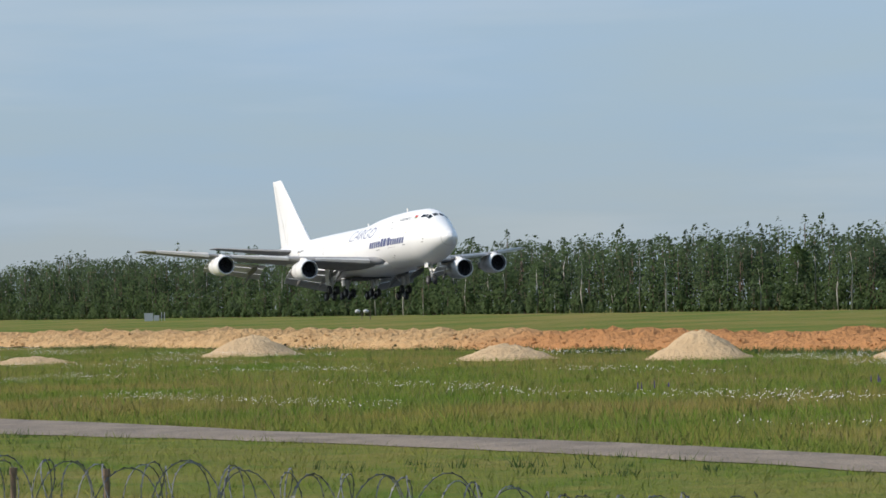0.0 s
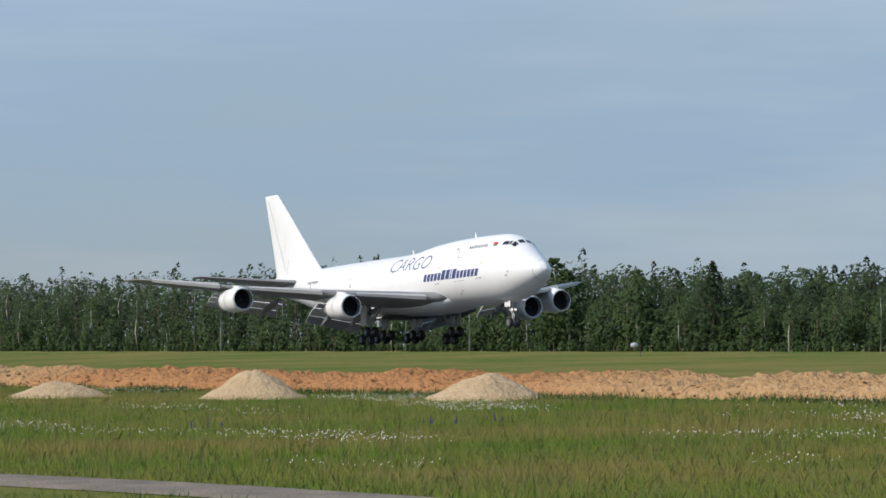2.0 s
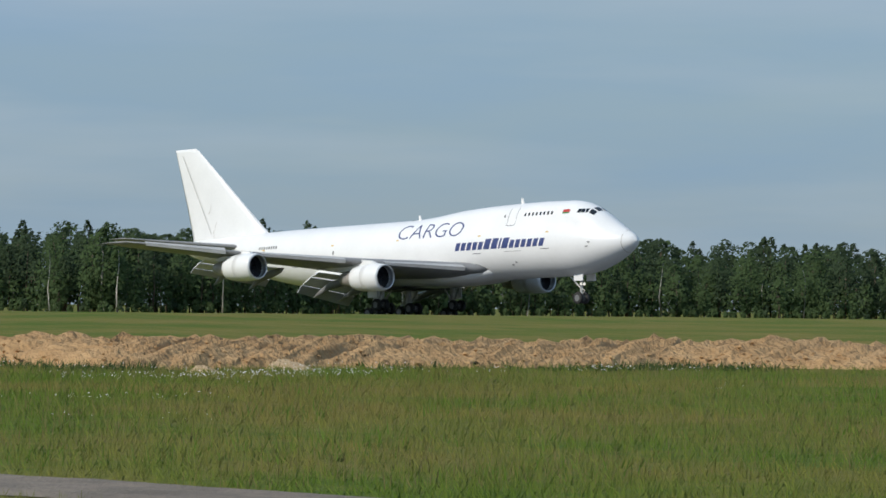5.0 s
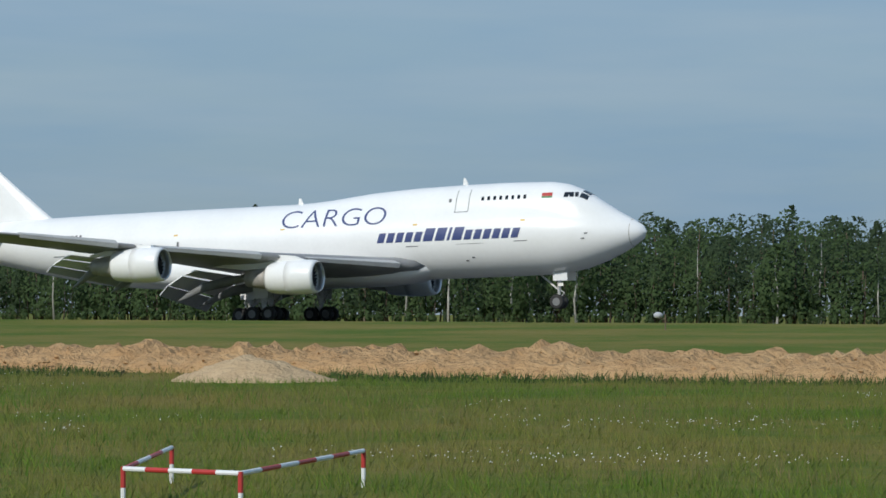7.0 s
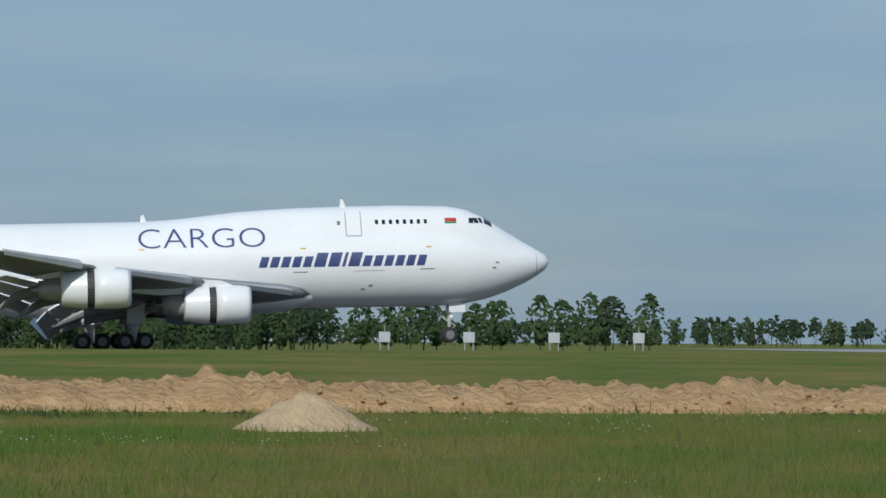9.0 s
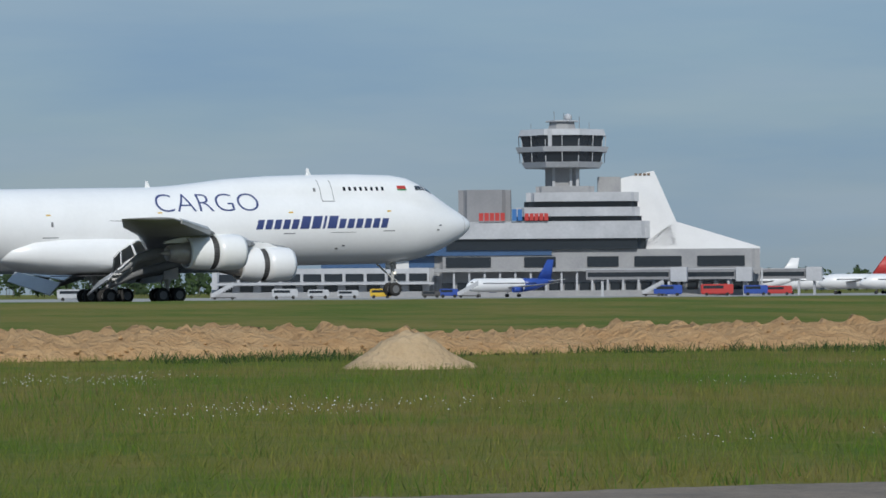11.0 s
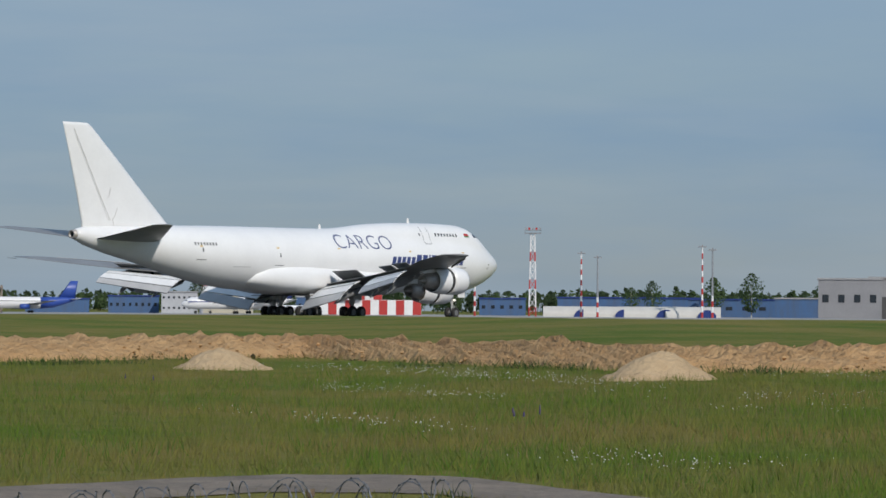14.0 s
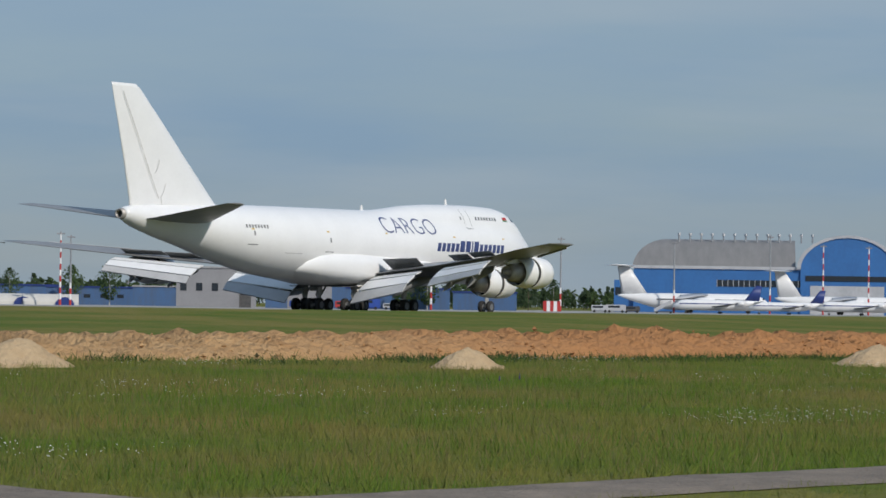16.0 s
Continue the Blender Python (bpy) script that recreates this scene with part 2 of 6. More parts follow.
ASPHALT = mat("runway_asphalt", (0.09, 0.09, 0.09), 0.85, color2=(0.06, 0.06, 0.06), scale=0.3, bump=0.2)
CONCRETE = mat("apron_concrete", (0.36, 0.35, 0.33), 0.85, color2=(0.27, 0.26, 0.25), scale=0.05, bump=0.2)


def make_ground():
    angles = np.arange(-3, 357.01, 0.5)
    radii = [0.0, 4.0]
    while radii[-1] < 4600:
        radii.append(radii[-1] * 1.035)
    radii = np.array(radii)
    true_a = np.interp(angles, _b, _g)
    k = 1 / np.interp(true_a, _g, _r)
    verts, faces = [], []
    na, nr = len(angles), len(radii)
    xs, zs = zip(*GROUND_Z)
    for i, (w, a, kk) in enumerate(zip(angles, true_a, k)):
        wr, ar = math.radians(w), math.radians(a)
        P = radii / kk * math.sin(ar) if w < 181 else -radii
        z = np.interp(P, xs, zs)
        for j in range(nr):
            verts.append((-math.cos(wr) * radii[j], math.sin(wr) * radii[j], z[j]))
    for i in range(na - 1):
        for j in range(nr - 1):
            a = i * nr + j
            if j == 0:
                faces.append((a, a + 1, a + nr + 1))
            else:
                faces.append((a, a + 1, a + nr + 1, a + nr))
    ob = new("ground", mesh_from("ground", verts, faces, GRASS, True))
    tagged(ob, "green meadow and mown airfield grass with straw-coloured patches", "ground", kind="structure")


def strip(name, X0, X1, P0, P1, dz, material, step=4.0, cross=4, wobble=0.0, seed=0):
    Xs = np.arange(X0, X1 + 0.1, step)
    verts, faces = [], []
    for i, X in enumerate(Xs):
        for j in range(cross + 1):
            P = P0 + (P1 - P0) * j / cross
            if wobble and j in (0, cross):
                P += wobble * noise.noise((X * 0.12, j * 3.1, seed))
            x, y = spots(X, P)
            crown = dz * (0.35 if j in (0, cross) else 1.0)
            verts.append((x, y, ground_z(P) + crown))
    n = cross + 1
    for i in range(len(Xs) - 1):
        for j in range(cross):
            a = i * n + j
            faces.append((a, a + n, a + n + 1, a + 1))
    return new(name, mesh_from(name, verts, faces, material, True))


make_ground()


def make_road():
    verts, faces, n = [], [], 8
    for i, b in enumerate(_rb):
        edge = [0.5 * noise.noise((b * 0.9, k * 3.1, 3.0)) + 0.25 * noise.noise((b * 3.7, k * 5.3, 1.0)) for k in (0, 1)]
        for j in range(n):
            f = j / (n - 1)
            r = (ROAD_NEAR[i] + edge[0]) * (1 - f) + (ROAD_FAR[i] + edge[1]) * f
            rut = 0.05 * math.exp(-((f - 0.3) / 0.09) ** 2) + 0.05 * math.exp(-((f - 0.7) / 0.09) ** 2)
            verts.append(place(b, r, (0.02 if j in (0, n - 1) else 0.10) - rut + 0.015 * noise.noise((b * 4, j, 7))))
    for i in range(len(_rb) - 1):
        for j in range(n - 1):
            a = i * n + j
            faces.append((a, a + n, a + n + 1, a + 1))
    tagged(new("road", mesh_from("road", verts, faces, ROAD, True)), "narrow dusty grey service road through the grass", "road", kind="structure")


make_road()
tagged(strip("runway", -2400, 2600, 217, 272, 0.04, ASPHALT, 20.0), "dark asphalt runway behind the mown grass", "runway", kind="structure")
tagged(strip("apron", 120, 2400, 520, 860, 0.05, CONCRETE, 20.0), "pale concrete apron in front of the terminal", "apron", kind="structure")


# ---- earth bank and heaps ----
def soil_material(name, ca, cb, cc):
    m = mat(name, ca, 0.95, color2=cb, scale=0.8, bump=1.0, bscale=2.6, detail=10, spec=0.1)
    n, l = m.node_tree.nodes, m.node_tree.links
    b = n["Principled BSDF"]
    old = b.inputs["Base Color"].links[0].from_socket
    for q in n:               # coarse crumbs
        if q.type == 'BUMP':
            q.inputs["Distance"].default_value *= 2.5
    co = n.new("ShaderNodeTexCoord")
    ns = n.new("ShaderNodeTexNoise")
    ns.inputs["Scale"].default_value, ns.inputs["Detail"].default_value = 0.017, 3
    l.new(co.outputs["Object"], ns.inputs["Vector"])
    sep, span, rust = n.new("ShaderNodeSeparateXYZ"), n.new("ShaderNodeMapRange"), n.new("ShaderNodeValToRGB")
    l.new(co.outputs["Object"], sep.inputs[0])
    span.inputs[1].default_value, span.inputs[2].default_value = -320, 180
    l.new(sep.outputs[0], span.inputs[0])
    e = rust.color_ramp.elements           # the clay is rusty in two stretches of the bank
    e[0].position, e[0].color = 0.22, (0, 0, 0, 1)
    e[1].position, e[1].color = 0.93, (0.9, 0.9, 0.9, 1)
    for pos, v in ((0.25, 0.95), (0.325, 0.9), (0.36, 0.1), (0.87, 0.1)):
        rust.color_ramp.elements.new(pos).color = (v, v, v, 1)
    l.new(span.outputs[0], rust.inputs[0])
    rg = n.new("ShaderNodeMath")
    rg.operation, rg.use_clamp = 'MULTIPLY_ADD', True
    l.new(ns.outputs[0], rg.inputs[0])
    rg.inputs[1].default_value = 0.35
    l.new(rust.outputs[0], rg.inputs[2])
    mx = n.new("ShaderNodeMix")
    mx.data_type = 'RGBA'
    l.new(rg.outputs[0], mx.inputs[0])
    l.new(old, mx.inputs[6])
    mx.inputs[7].default_value = (*cc, 1)
    l.new(mx.outputs[2], b.inputs["Base Color"])
    return m


SOIL = soil_material("dug_clay", (0.56, 0.39, 0.205), (0.38, 0.24, 0.115), (0.41, 0.20, 0.085))
SOD = mat("dark_sods", (0.10, 0.075, 0.045), 0.95, color2=(0.05, 0.06, 0.02), scale=1.2, bump=0.8, island=0.4, spec=0.1)
SAND = mat("sandy_heap", (0.52, 0.385, 0.235), 0.95, color2=(0.42, 0.30, 0.175), scale=1.0, bump=1.0, bscale=4.0, detail=9, spec=0.1)


def fbm(x, y, z=0.0, o=4):
    return sum(noise.noise((x * 2 ** i, y * 2 ** i, z + 7.3 * i)) / 2 ** i for i in range(o))


def bank_height(X, u):
    """u from 0 (camera side) to 1: height of the dug bank."""
    body = math.sin(math.pi * min(1, max(0, u)) ** 0.8) ** 0.75
    h = 0.88 + 0.26 * fbm(X * 0.09, 1.7) + 0.24 * fbm(X * 0.5, 4.2)
    lump = 0.30 * fbm(X * 0.7, u * 4, 2.0, 4) + 0.38 * abs(fbm(X * 1.3, u * 6, 5.0, 4)) + 0.24 * fbm(X * 2.7, u * 14, 8.0, 2) - 0.14
    return max(0.0, body * (h + lump))


def make_bank():
    Xs, cross = np.arange(-430, 270, 0.27), 20
    verts, faces = [], []
    P0, P1 = 105.6, 116.0
    X2, P2 = [], []
    for X in Xs:
        shift = 0.9 * fbm(X * 0.05, 9.1, 0, 2)
        for j in range(cross + 1):
            X2.append(X)
            P2.append(P0 + shift * (1 if j < 5 else 0.3) + (P1 - P0) * j / cross)
    wx, wy = spots(X2, P2)
    k = 0
    for X in Xs:
        for j in range(cross + 1):
            verts.append((wx[k], wy[k], ground_z(P2[k]) + bank_height(X, j / cross) + (-0.12 if j in (0, cross) else 0.0)))
            k += 1
    n = cross + 1
    for i in range(len(Xs) - 1):
        for j in range(cross):
            a = i * n + j
            faces.append((a, a + n, a + n + 1, a + 1))
    ob = new("earth_bank", mesh_from("earth_bank", verts, faces, SOIL, True))
    tagged(ob, "long uneven bank of dug orange and sandy clay", "earth bank", kind="structure")
    # clods fallen at its foot; the dark sods also thicken the shadow line there
    rng = random.Random(4)
    for name, label, n, mtl, p0, far, big in (("clods", "loose clods of clay at the foot of the bank", 3000, SOIL, 105.2, 1.6, 0.15), ("sods", "dark overturned sods along the foot of the bank", 2200, SOD, 104.5, 0.55, 0.17)):
        scatter_clods(rng, name, label, n, mtl, p0, far, big)


def scatter_clods(rng, name, label, count, mtl, p0, far, big):
    verts, faces = [], []
    for _ in range(count):
        X = rng.uniform(-420, 260)
        if mtl is SOD and noise.noise((X * 0.11, 2.0, 5.0)) < -0.05:
            continue
        P = p0 + abs(rng.gauss(0, far))
        s = rng.uniform(0.05, big)
        c = stand(X, P, bank_height(X, (P - 105.6) / 10.4) if P > 105.6 else 0.0)
        o = len(verts)
        for d in ((1, 0, 0), (0, 1, 0), (-1, 0, 0), (0, -1, 0), (0, 0, 0.8), (0, 0, -0.6)):
            verts.append(c + Vector(d) * s * rng.uniform(0.7, 1.3))
        for a, b in ((0, 1), (1, 2), (2, 3), (3, 0)):
            faces += [(o + a, o + b, o + 4), (o + b, o + a, o + 5)]
    tagged(new(name, mesh_from(name, verts, faces, mtl)), label, "clods", kind="stuff")


make_bank()

# bearing, distance of the near foot, width, height
HEAPS = [(18.15, 222, 6.5, 0.45), (21.5, 224, 7.8, 1.3), (25.42, 192, 6.8, 0.85), (28.39, 181, 6.6, 1.45), (31.95, 170.4, 7.0, 1.25), (43.1, 147, 3.9, 0.55), (45.9, 137.1, 1.5, 0.25), (47.1, 142.8, 2.8, 0.38), (64.5, 137, 6.4, 1.0),
         (78.32, 113.1, 4.1, 1.12), (91.0, 110.2, 4.2, 1.13), (111.5, 125.5, 5.0, 1.3), (120.85, 140, 5.1, 1.06), (127.86, 160.5, 4.6, 0.95), (134.6, 139, 4.9, 1.08), (141.5, 151, 3.7, 0.88), (147.8, 176, 5.3, 1.05)]


def make_heap(i, bearing, reach, w, h):
    verts, faces = [(0, 0, h)], []
    rings, n = 13, 44
    for r in range(1, rings + 1):
        for k in range(n):
            a = k * math.tau / n
            rr = r / rings
            edge = 1 + 0.16 * noise.noise((math.cos(a) * 1.3, math.sin(a) * 1.3, i * 5.1))
            x, y = math.cos(a) * rr * w / 2 * edge * 1.08, math.sin(a) * rr * w / 2 * edge * 0.8
            z = h * 0.92 * (math.cos(math.pi * min(1, rr) * 0.97) * 0.5 + 0.5) ** 0.85 * (1 + 0.12 * fbm(x * 0.9, y * 0.9, i * 3.3)) + 0.11 * fbm(x * 2.2, y * 2.2, i)
            if r == rings:
                z = -0.15
            verts.append((x, y, z))
    for k in range(n):
        faces.append((0, 1 + k, 1 + (k + 1) % n))
        for r in range(rings - 1):
            a, b = 1 + r * n + k, 1 + r * n + (k + 1) % n
            faces.append((a, a + n, b + n, b))
    ob = new("soil_mound", mesh_from("soil_mound", verts, faces, SAND, True))
    ob.matrix_world = Matrix.Translation(place(bearing, reach + 0.36 * w))
    tagged(ob, "small heap of pale sandy soil tipped on the grass" if h > 0.5 else "low flattened heap of pale sandy soil", "soil heap", "tipped soil heaps")


for i, q in enumerate(HEAPS):
    make_heap(i, *q)


# ---- grass, flowers ----
def blades(name, n_tufts, X0, X1, P0, P1, hmin, hmax, per, width, material, label, seed, clump=0.25, lean=0.35, patchy=0.0, bias=1.0, before_road=False):
    rng = np.random.default_rng(seed)
    X = rng.uniform(X0, X1, n_tufts)
    P = P0 + (P1 - P0) * rng.random(n_tufts) ** bias
    if patchy:
        keep = np.array([noise.noise((a * 0.09, b * 0.16, seed)) > patchy for a, b in zip(X, P)])
        X, P = X[keep], P[keep]
    a = np.degrees(np.arctan2(P, -X))
    ok = (a > 14) & (a < 158)
    X, P = X[ok], P[ok]
    wx, wy = spots(X, P)
    wb, wr = np.degrees(np.arctan2(wy, -wx)), np.hypot(wx, wy)
    ok = wr < np.interp(wb, _rb, ROAD_NEAR) - 0.2 if before_road else wr > np.interp(wb, _rb, ROAD_FAR) + 0.3
    ok &= rng.random(len(X)) < 105 / wr
    X, P, wx, wy = X[ok], P[ok], wx[ok], wy[ok]
    n = len(X)
    z = np.array([ground_at(a, b) for a, b in zip(wx, wy)])
    wx, wy, z = (np.repeat(v, per) for v in (wx, wy, z))
    m = len(wx)
    wx = wx + rng.normal(0, clump, m)
    wy = wy + rng.normal(0, clump, m)
    h = rng.uniform(hmin, hmax, m) * np.repeat(rng.uniform(0.6, 1.15, n), per)
    az = rng.uniform(0, 6.28, m)
    dx, dy = np.cos(az) * width, np.sin(az) * width
    lx, ly = rng.normal(0, lean, m) * h, rng.normal(0, lean, m) * h
    # winding is flipped so each blade's front faces the camera and shades bright
    flip = np.where(np.sin(az) * wx - np.cos(az) * wy > 0, -1.0, 1.0)
    dx, dy = dx * flip, dy * flip
    v = np.empty((m, 3, 3))
    v[:, 0] = np.stack([wx - dx, wy - dy, z - 0.03], 1)
    v[:, 1] = np.stack([wx + dx, wy + dy, z - 0.03], 1)
    v[:, 2] = np.stack([wx + lx, wy + ly, z + h], 1)
    me = bpy.data.meshes.new(name)
    me.from_pydata(v.reshape(-1, 3), [], np.arange(m * 3).reshape(-1, 3))
    me.materials.append(material)
    # normals point upward so the blades are shaded like the ground
    nv = np.stack([lx / h * 0.5, ly / h * 0.5, np.ones(m)], 1)
    nv /= np.linalg.norm(nv, axis=1)[:, None]
    me.shade_smooth()
    me.normals_split_custom_set_from_vertices(np.repeat(nv, 3, 0).tolist())
    return tagged(new(name, me), label, "grass", kind="stuff")


blades("meadow_grass", 230000, -330, 250, 40, 106, 0.12, 0.33, 5, 0.015, BLADE, "tall green meadow grass before the earth bank", 11, 0.22, 0.45, bias=1.2)
blades("lush_grass", 16000, -330, 250, 44, 92, 0.2, 0.48, 6, 0.02, LUSH, "tufts of lush bright green grass in the meadow", 15, 0.35, 0.35, patchy=0.1)
blades("seed_grass", 50000, -330, 250, 42, 104, 0.25, 0.5, 3, 0.011, STRAW, "straw-coloured seeding grass stalks in the meadow", 12, 0.3, 0.2, patchy=0.02)
blades("verge_grass", 34000, -180, 120, 14, 62, 0.08, 0.24, 6, 0.011, BLADE, "rough green grass between the road and the wire fence", 13, 0.2, 0.5, before_road=True)
blades("verge_weeds", 3600, -180, 120, 14, 62, 0.1, 0.3, 14, 0.018, WEED, "dark green weeds on the road verge", 16, 0.2, 0.45, patchy=0.12, before_road=True)
blades("weeds", 12000, -330, 250, 101, 107.5, 0.15, 0.5, 9, 0.03, WEED, "green weeds at the foot of the bank, darkened for shade", 14, 0.4, 0.5, patchy=0.02)


def flowers(name, n, X0, X1, P0, P1, size, material, label, seed, patchy=0.2, hz=(0.3, 0.55)):
    rng = random.Random(seed)
    verts, faces = [], []
    tries = 0
    while len(faces) < n * 2 and tries < n * 40:
        tries += 1
        X, P = rng.uniform(X0, X1), rng.uniform(P0, P1)
        if noise.noise((X * 0.05, P * 0.19, seed)) + 0.35 * noise.noise((X * 0.4, P * 0.7, seed)) < patchy + (0.16 if -90 < X < 100 else 0.0):
            continue
        c = stand(X, P, rng.uniform(*hz))
        s = size * rng.uniform(0.6, 1.3) * (1.5 if X < -90 else 1.0)
        o = len(verts)
        u = Vector((s, 0, 0))
        w = Vector((0, s * 0.8, s * 0.7))
        verts += [c - u, c - w, c + u, c + w, c + Vector((0, 0, s * 0.35))]
        faces += [(o, o + 1, o + 4), (o + 1, o + 2, o + 4), (o + 2, o + 3, o + 4), (o + 3, o, o + 4)]
    return tagged(new(name, mesh_from(name, verts, faces, material)), label, "flowers", kind="stuff")


flowers("daisies", 26000, -330, 240, 54, 102, 0.0155, PETAL, "white ox-eye daisies in drifts through the meadow", 21, 0.33, (0.18, 0.4))


def lupins():
    """Spikes of violet flowers in small clumps."""
    rng = random.Random(22)
    verts, faces = [], []
    for _ in range(13):
        X, P = rng.uniform(-220, 220), rng.uniform(54, 88)
        for _ in range(rng.randint(2, 6)):
            c = stand(X + rng.gauss(0, 0.5), P + rng.gauss(0, 0.5), rng.uniform(0.2, 0.35))
            h, r, o = rng.uniform(0.15, 0.3), rng.uniform(0.02, 0.04), len(verts)
            for z, k in ((0.0, 0.7), (0.35, 1.0), (0.75, 0.6), (1.0, 0.1)):
                verts += [c + Vector((math.cos(a) * r * k, math.sin(a) * r * k, z * h)) for a in (q * math.tau / 5 for q in range(5))]
            for i in range(3):
                for q in range(5):
                    u = (q + 1) % 5
                    faces.append((o + i * 5 + q, o + i * 5 + u, o + i * 5 + 5 + u, o + i * 5 + 5 + q))
    tagged(new("lupins", mesh_from("lupins", verts, faces, LUPIN)), "small clumps of violet lupin spikes in the meadow", "flowers", kind="stuff")


lupins()


# ---- woods ----
# both greens are lifted and blued, with distance haze put into the colour
LEAF = [mat("pine_needles", (0.058, 0.088, 0.046), 0.8, color2=(0.074, 0.108, 0.054), scale=0.15, island=0.16, spec=0.1, thin=0.5),
        mat("birch_leaves", (0.078, 0.122, 0.048), 0.75, color2=(0.096, 0.144, 0.058), scale=0.15, island=0.18, spec=0.1, thin=0.5)]
BARK = mat("dark_bark", (0.09, 0.065, 0.045), 0.9, color2=(0.16, 0.12, 0.09), scale=1.5, bump=0.5)
BIRCH = mat("birch_bark", (0.55, 0.53, 0.48), 0.8, color2=(0.22, 0.21, 0.19), scale=1.2, stretch=(1, 1, 0.35))


def tree_arrays(rng, kind, height, n_leaf, leaf, spread=1.0):
    """Leaf quads and trunk of one tree at the origin."""
    quads = []
    u = rng.random(n_leaf)
    if kind == 0:        # spruce: a ragged cone
        t = 0.10 + 0.90 * u ** 0.8
        rad = height * 0.165 * spread * (1 - t) ** 0.8 * (0.75 + 0.5 * rng.random(n_leaf)) + 0.12
    elif kind == 1:      # pine: bare stem, broken crown
        t = 0.42 + 0.58 * u ** 0.9
        s = (t - 0.42) / 0.58
        rad = height * 0.17 * spread * np.sqrt(np.clip(1 - (2 * s - 0.75) ** 2 / 1.58, 0.01, 1)) * np.sqrt(0.08 + 0.95 * rng.random(n_leaf))
    else:                # birch and aspen: tall oval in hanging tufts
        t = 0.13 + 0.87 * u
        s = (t - 0.13) / 0.87
        rad = height * 0.19 * spread * np.clip(np.sin(np.pi * np.clip(s * 0.93 + 0.05, 0, 1)), 0.04, 1) ** 0.75 * np.sqrt(0.08 + 1.0 * rng.random(n_leaf))
    az = rng.uniform(0, 2 * np.pi, n_leaf)
    lob = 1 + 0.32 * np.sin(az * 3 + t * 17 + rng.uniform(0, 6)) * np.sin(t * 31 + rng.uniform(0, 6))
    rad = rad * lob
    c = np.stack([np.cos(az) * rad, np.sin(az) * rad, t * height], 1)
    nrm = c - np.array([0, 0, height * 0.45])
    nrm[:, 2] = nrm[:, 2] * 0.5 + 0.35 * np.linalg.norm(nrm[:, :2], axis=1)
    nrm = nrm / np.linalg.norm(nrm, axis=1)[:, None] + rng.normal(0, 0.3, (n_leaf, 3)) + np.array([0, -0.4, 0.3])
    nrm /= np.linalg.norm(nrm, axis=1)[:, None]
    face = nrm + rng.normal(0, 0.35, (n_leaf, 3)) + np.array([0, -0.3, 0])
    d1 = np.cross(face, rng.normal(0, 1, (n_leaf, 3)))
    d1 /= np.linalg.norm(d1, axis=1)[:, None]
    d2 = np.cross(face, d1)
    d2 /= np.linalg.norm(d2, axis=1)[:, None]
    s = leaf * rng.uniform(0.5, 1.3, n_leaf)[:, None]
    q = np.stack([c - d1 * s, c - d2 * s * 0.7, c + d1 * s * 1.1, c + d2 * s * 0.6], 1)
    return q, nrm


def trunk_arrays(rng, height, r, top=0.9, n=5):
    v, f = [], []
    lv = (0.0, 0.35, 0.7, top)
    bend = rng.normal(0, 0.25, (4, 2))
    bend[0] = 0
    for i, t in enumerate(lv):
        rr = r * (1 - 0.85 * t)
        for k in range(n):
            a = k * math.tau / n
            v.append((math.cos(a) * rr + bend[i][0], math.sin(a) * rr + bend[i][1], t * height - (0.3 if i == 0 else 0)))
    for i in range(3):
        for k in range(n):
            j = (k + 1) % n
            f.append((i * n + k, i * n + j, i * n + n + j, i * n + n + k))
    return np.array(v), f


# how tall the wood stands along the runway
HEIGHTS = [(-1600, 1.2), (-1050, 1.12), (-800, 0.93), (-600, 0.86), (-420, 0.84), (-330, 1.08), (-260, 1.1), (-200, 1.06), (-150, 1.02), (-110, 0.94), (-60, 0.66), (0, 0.55), (100, 0.8)]


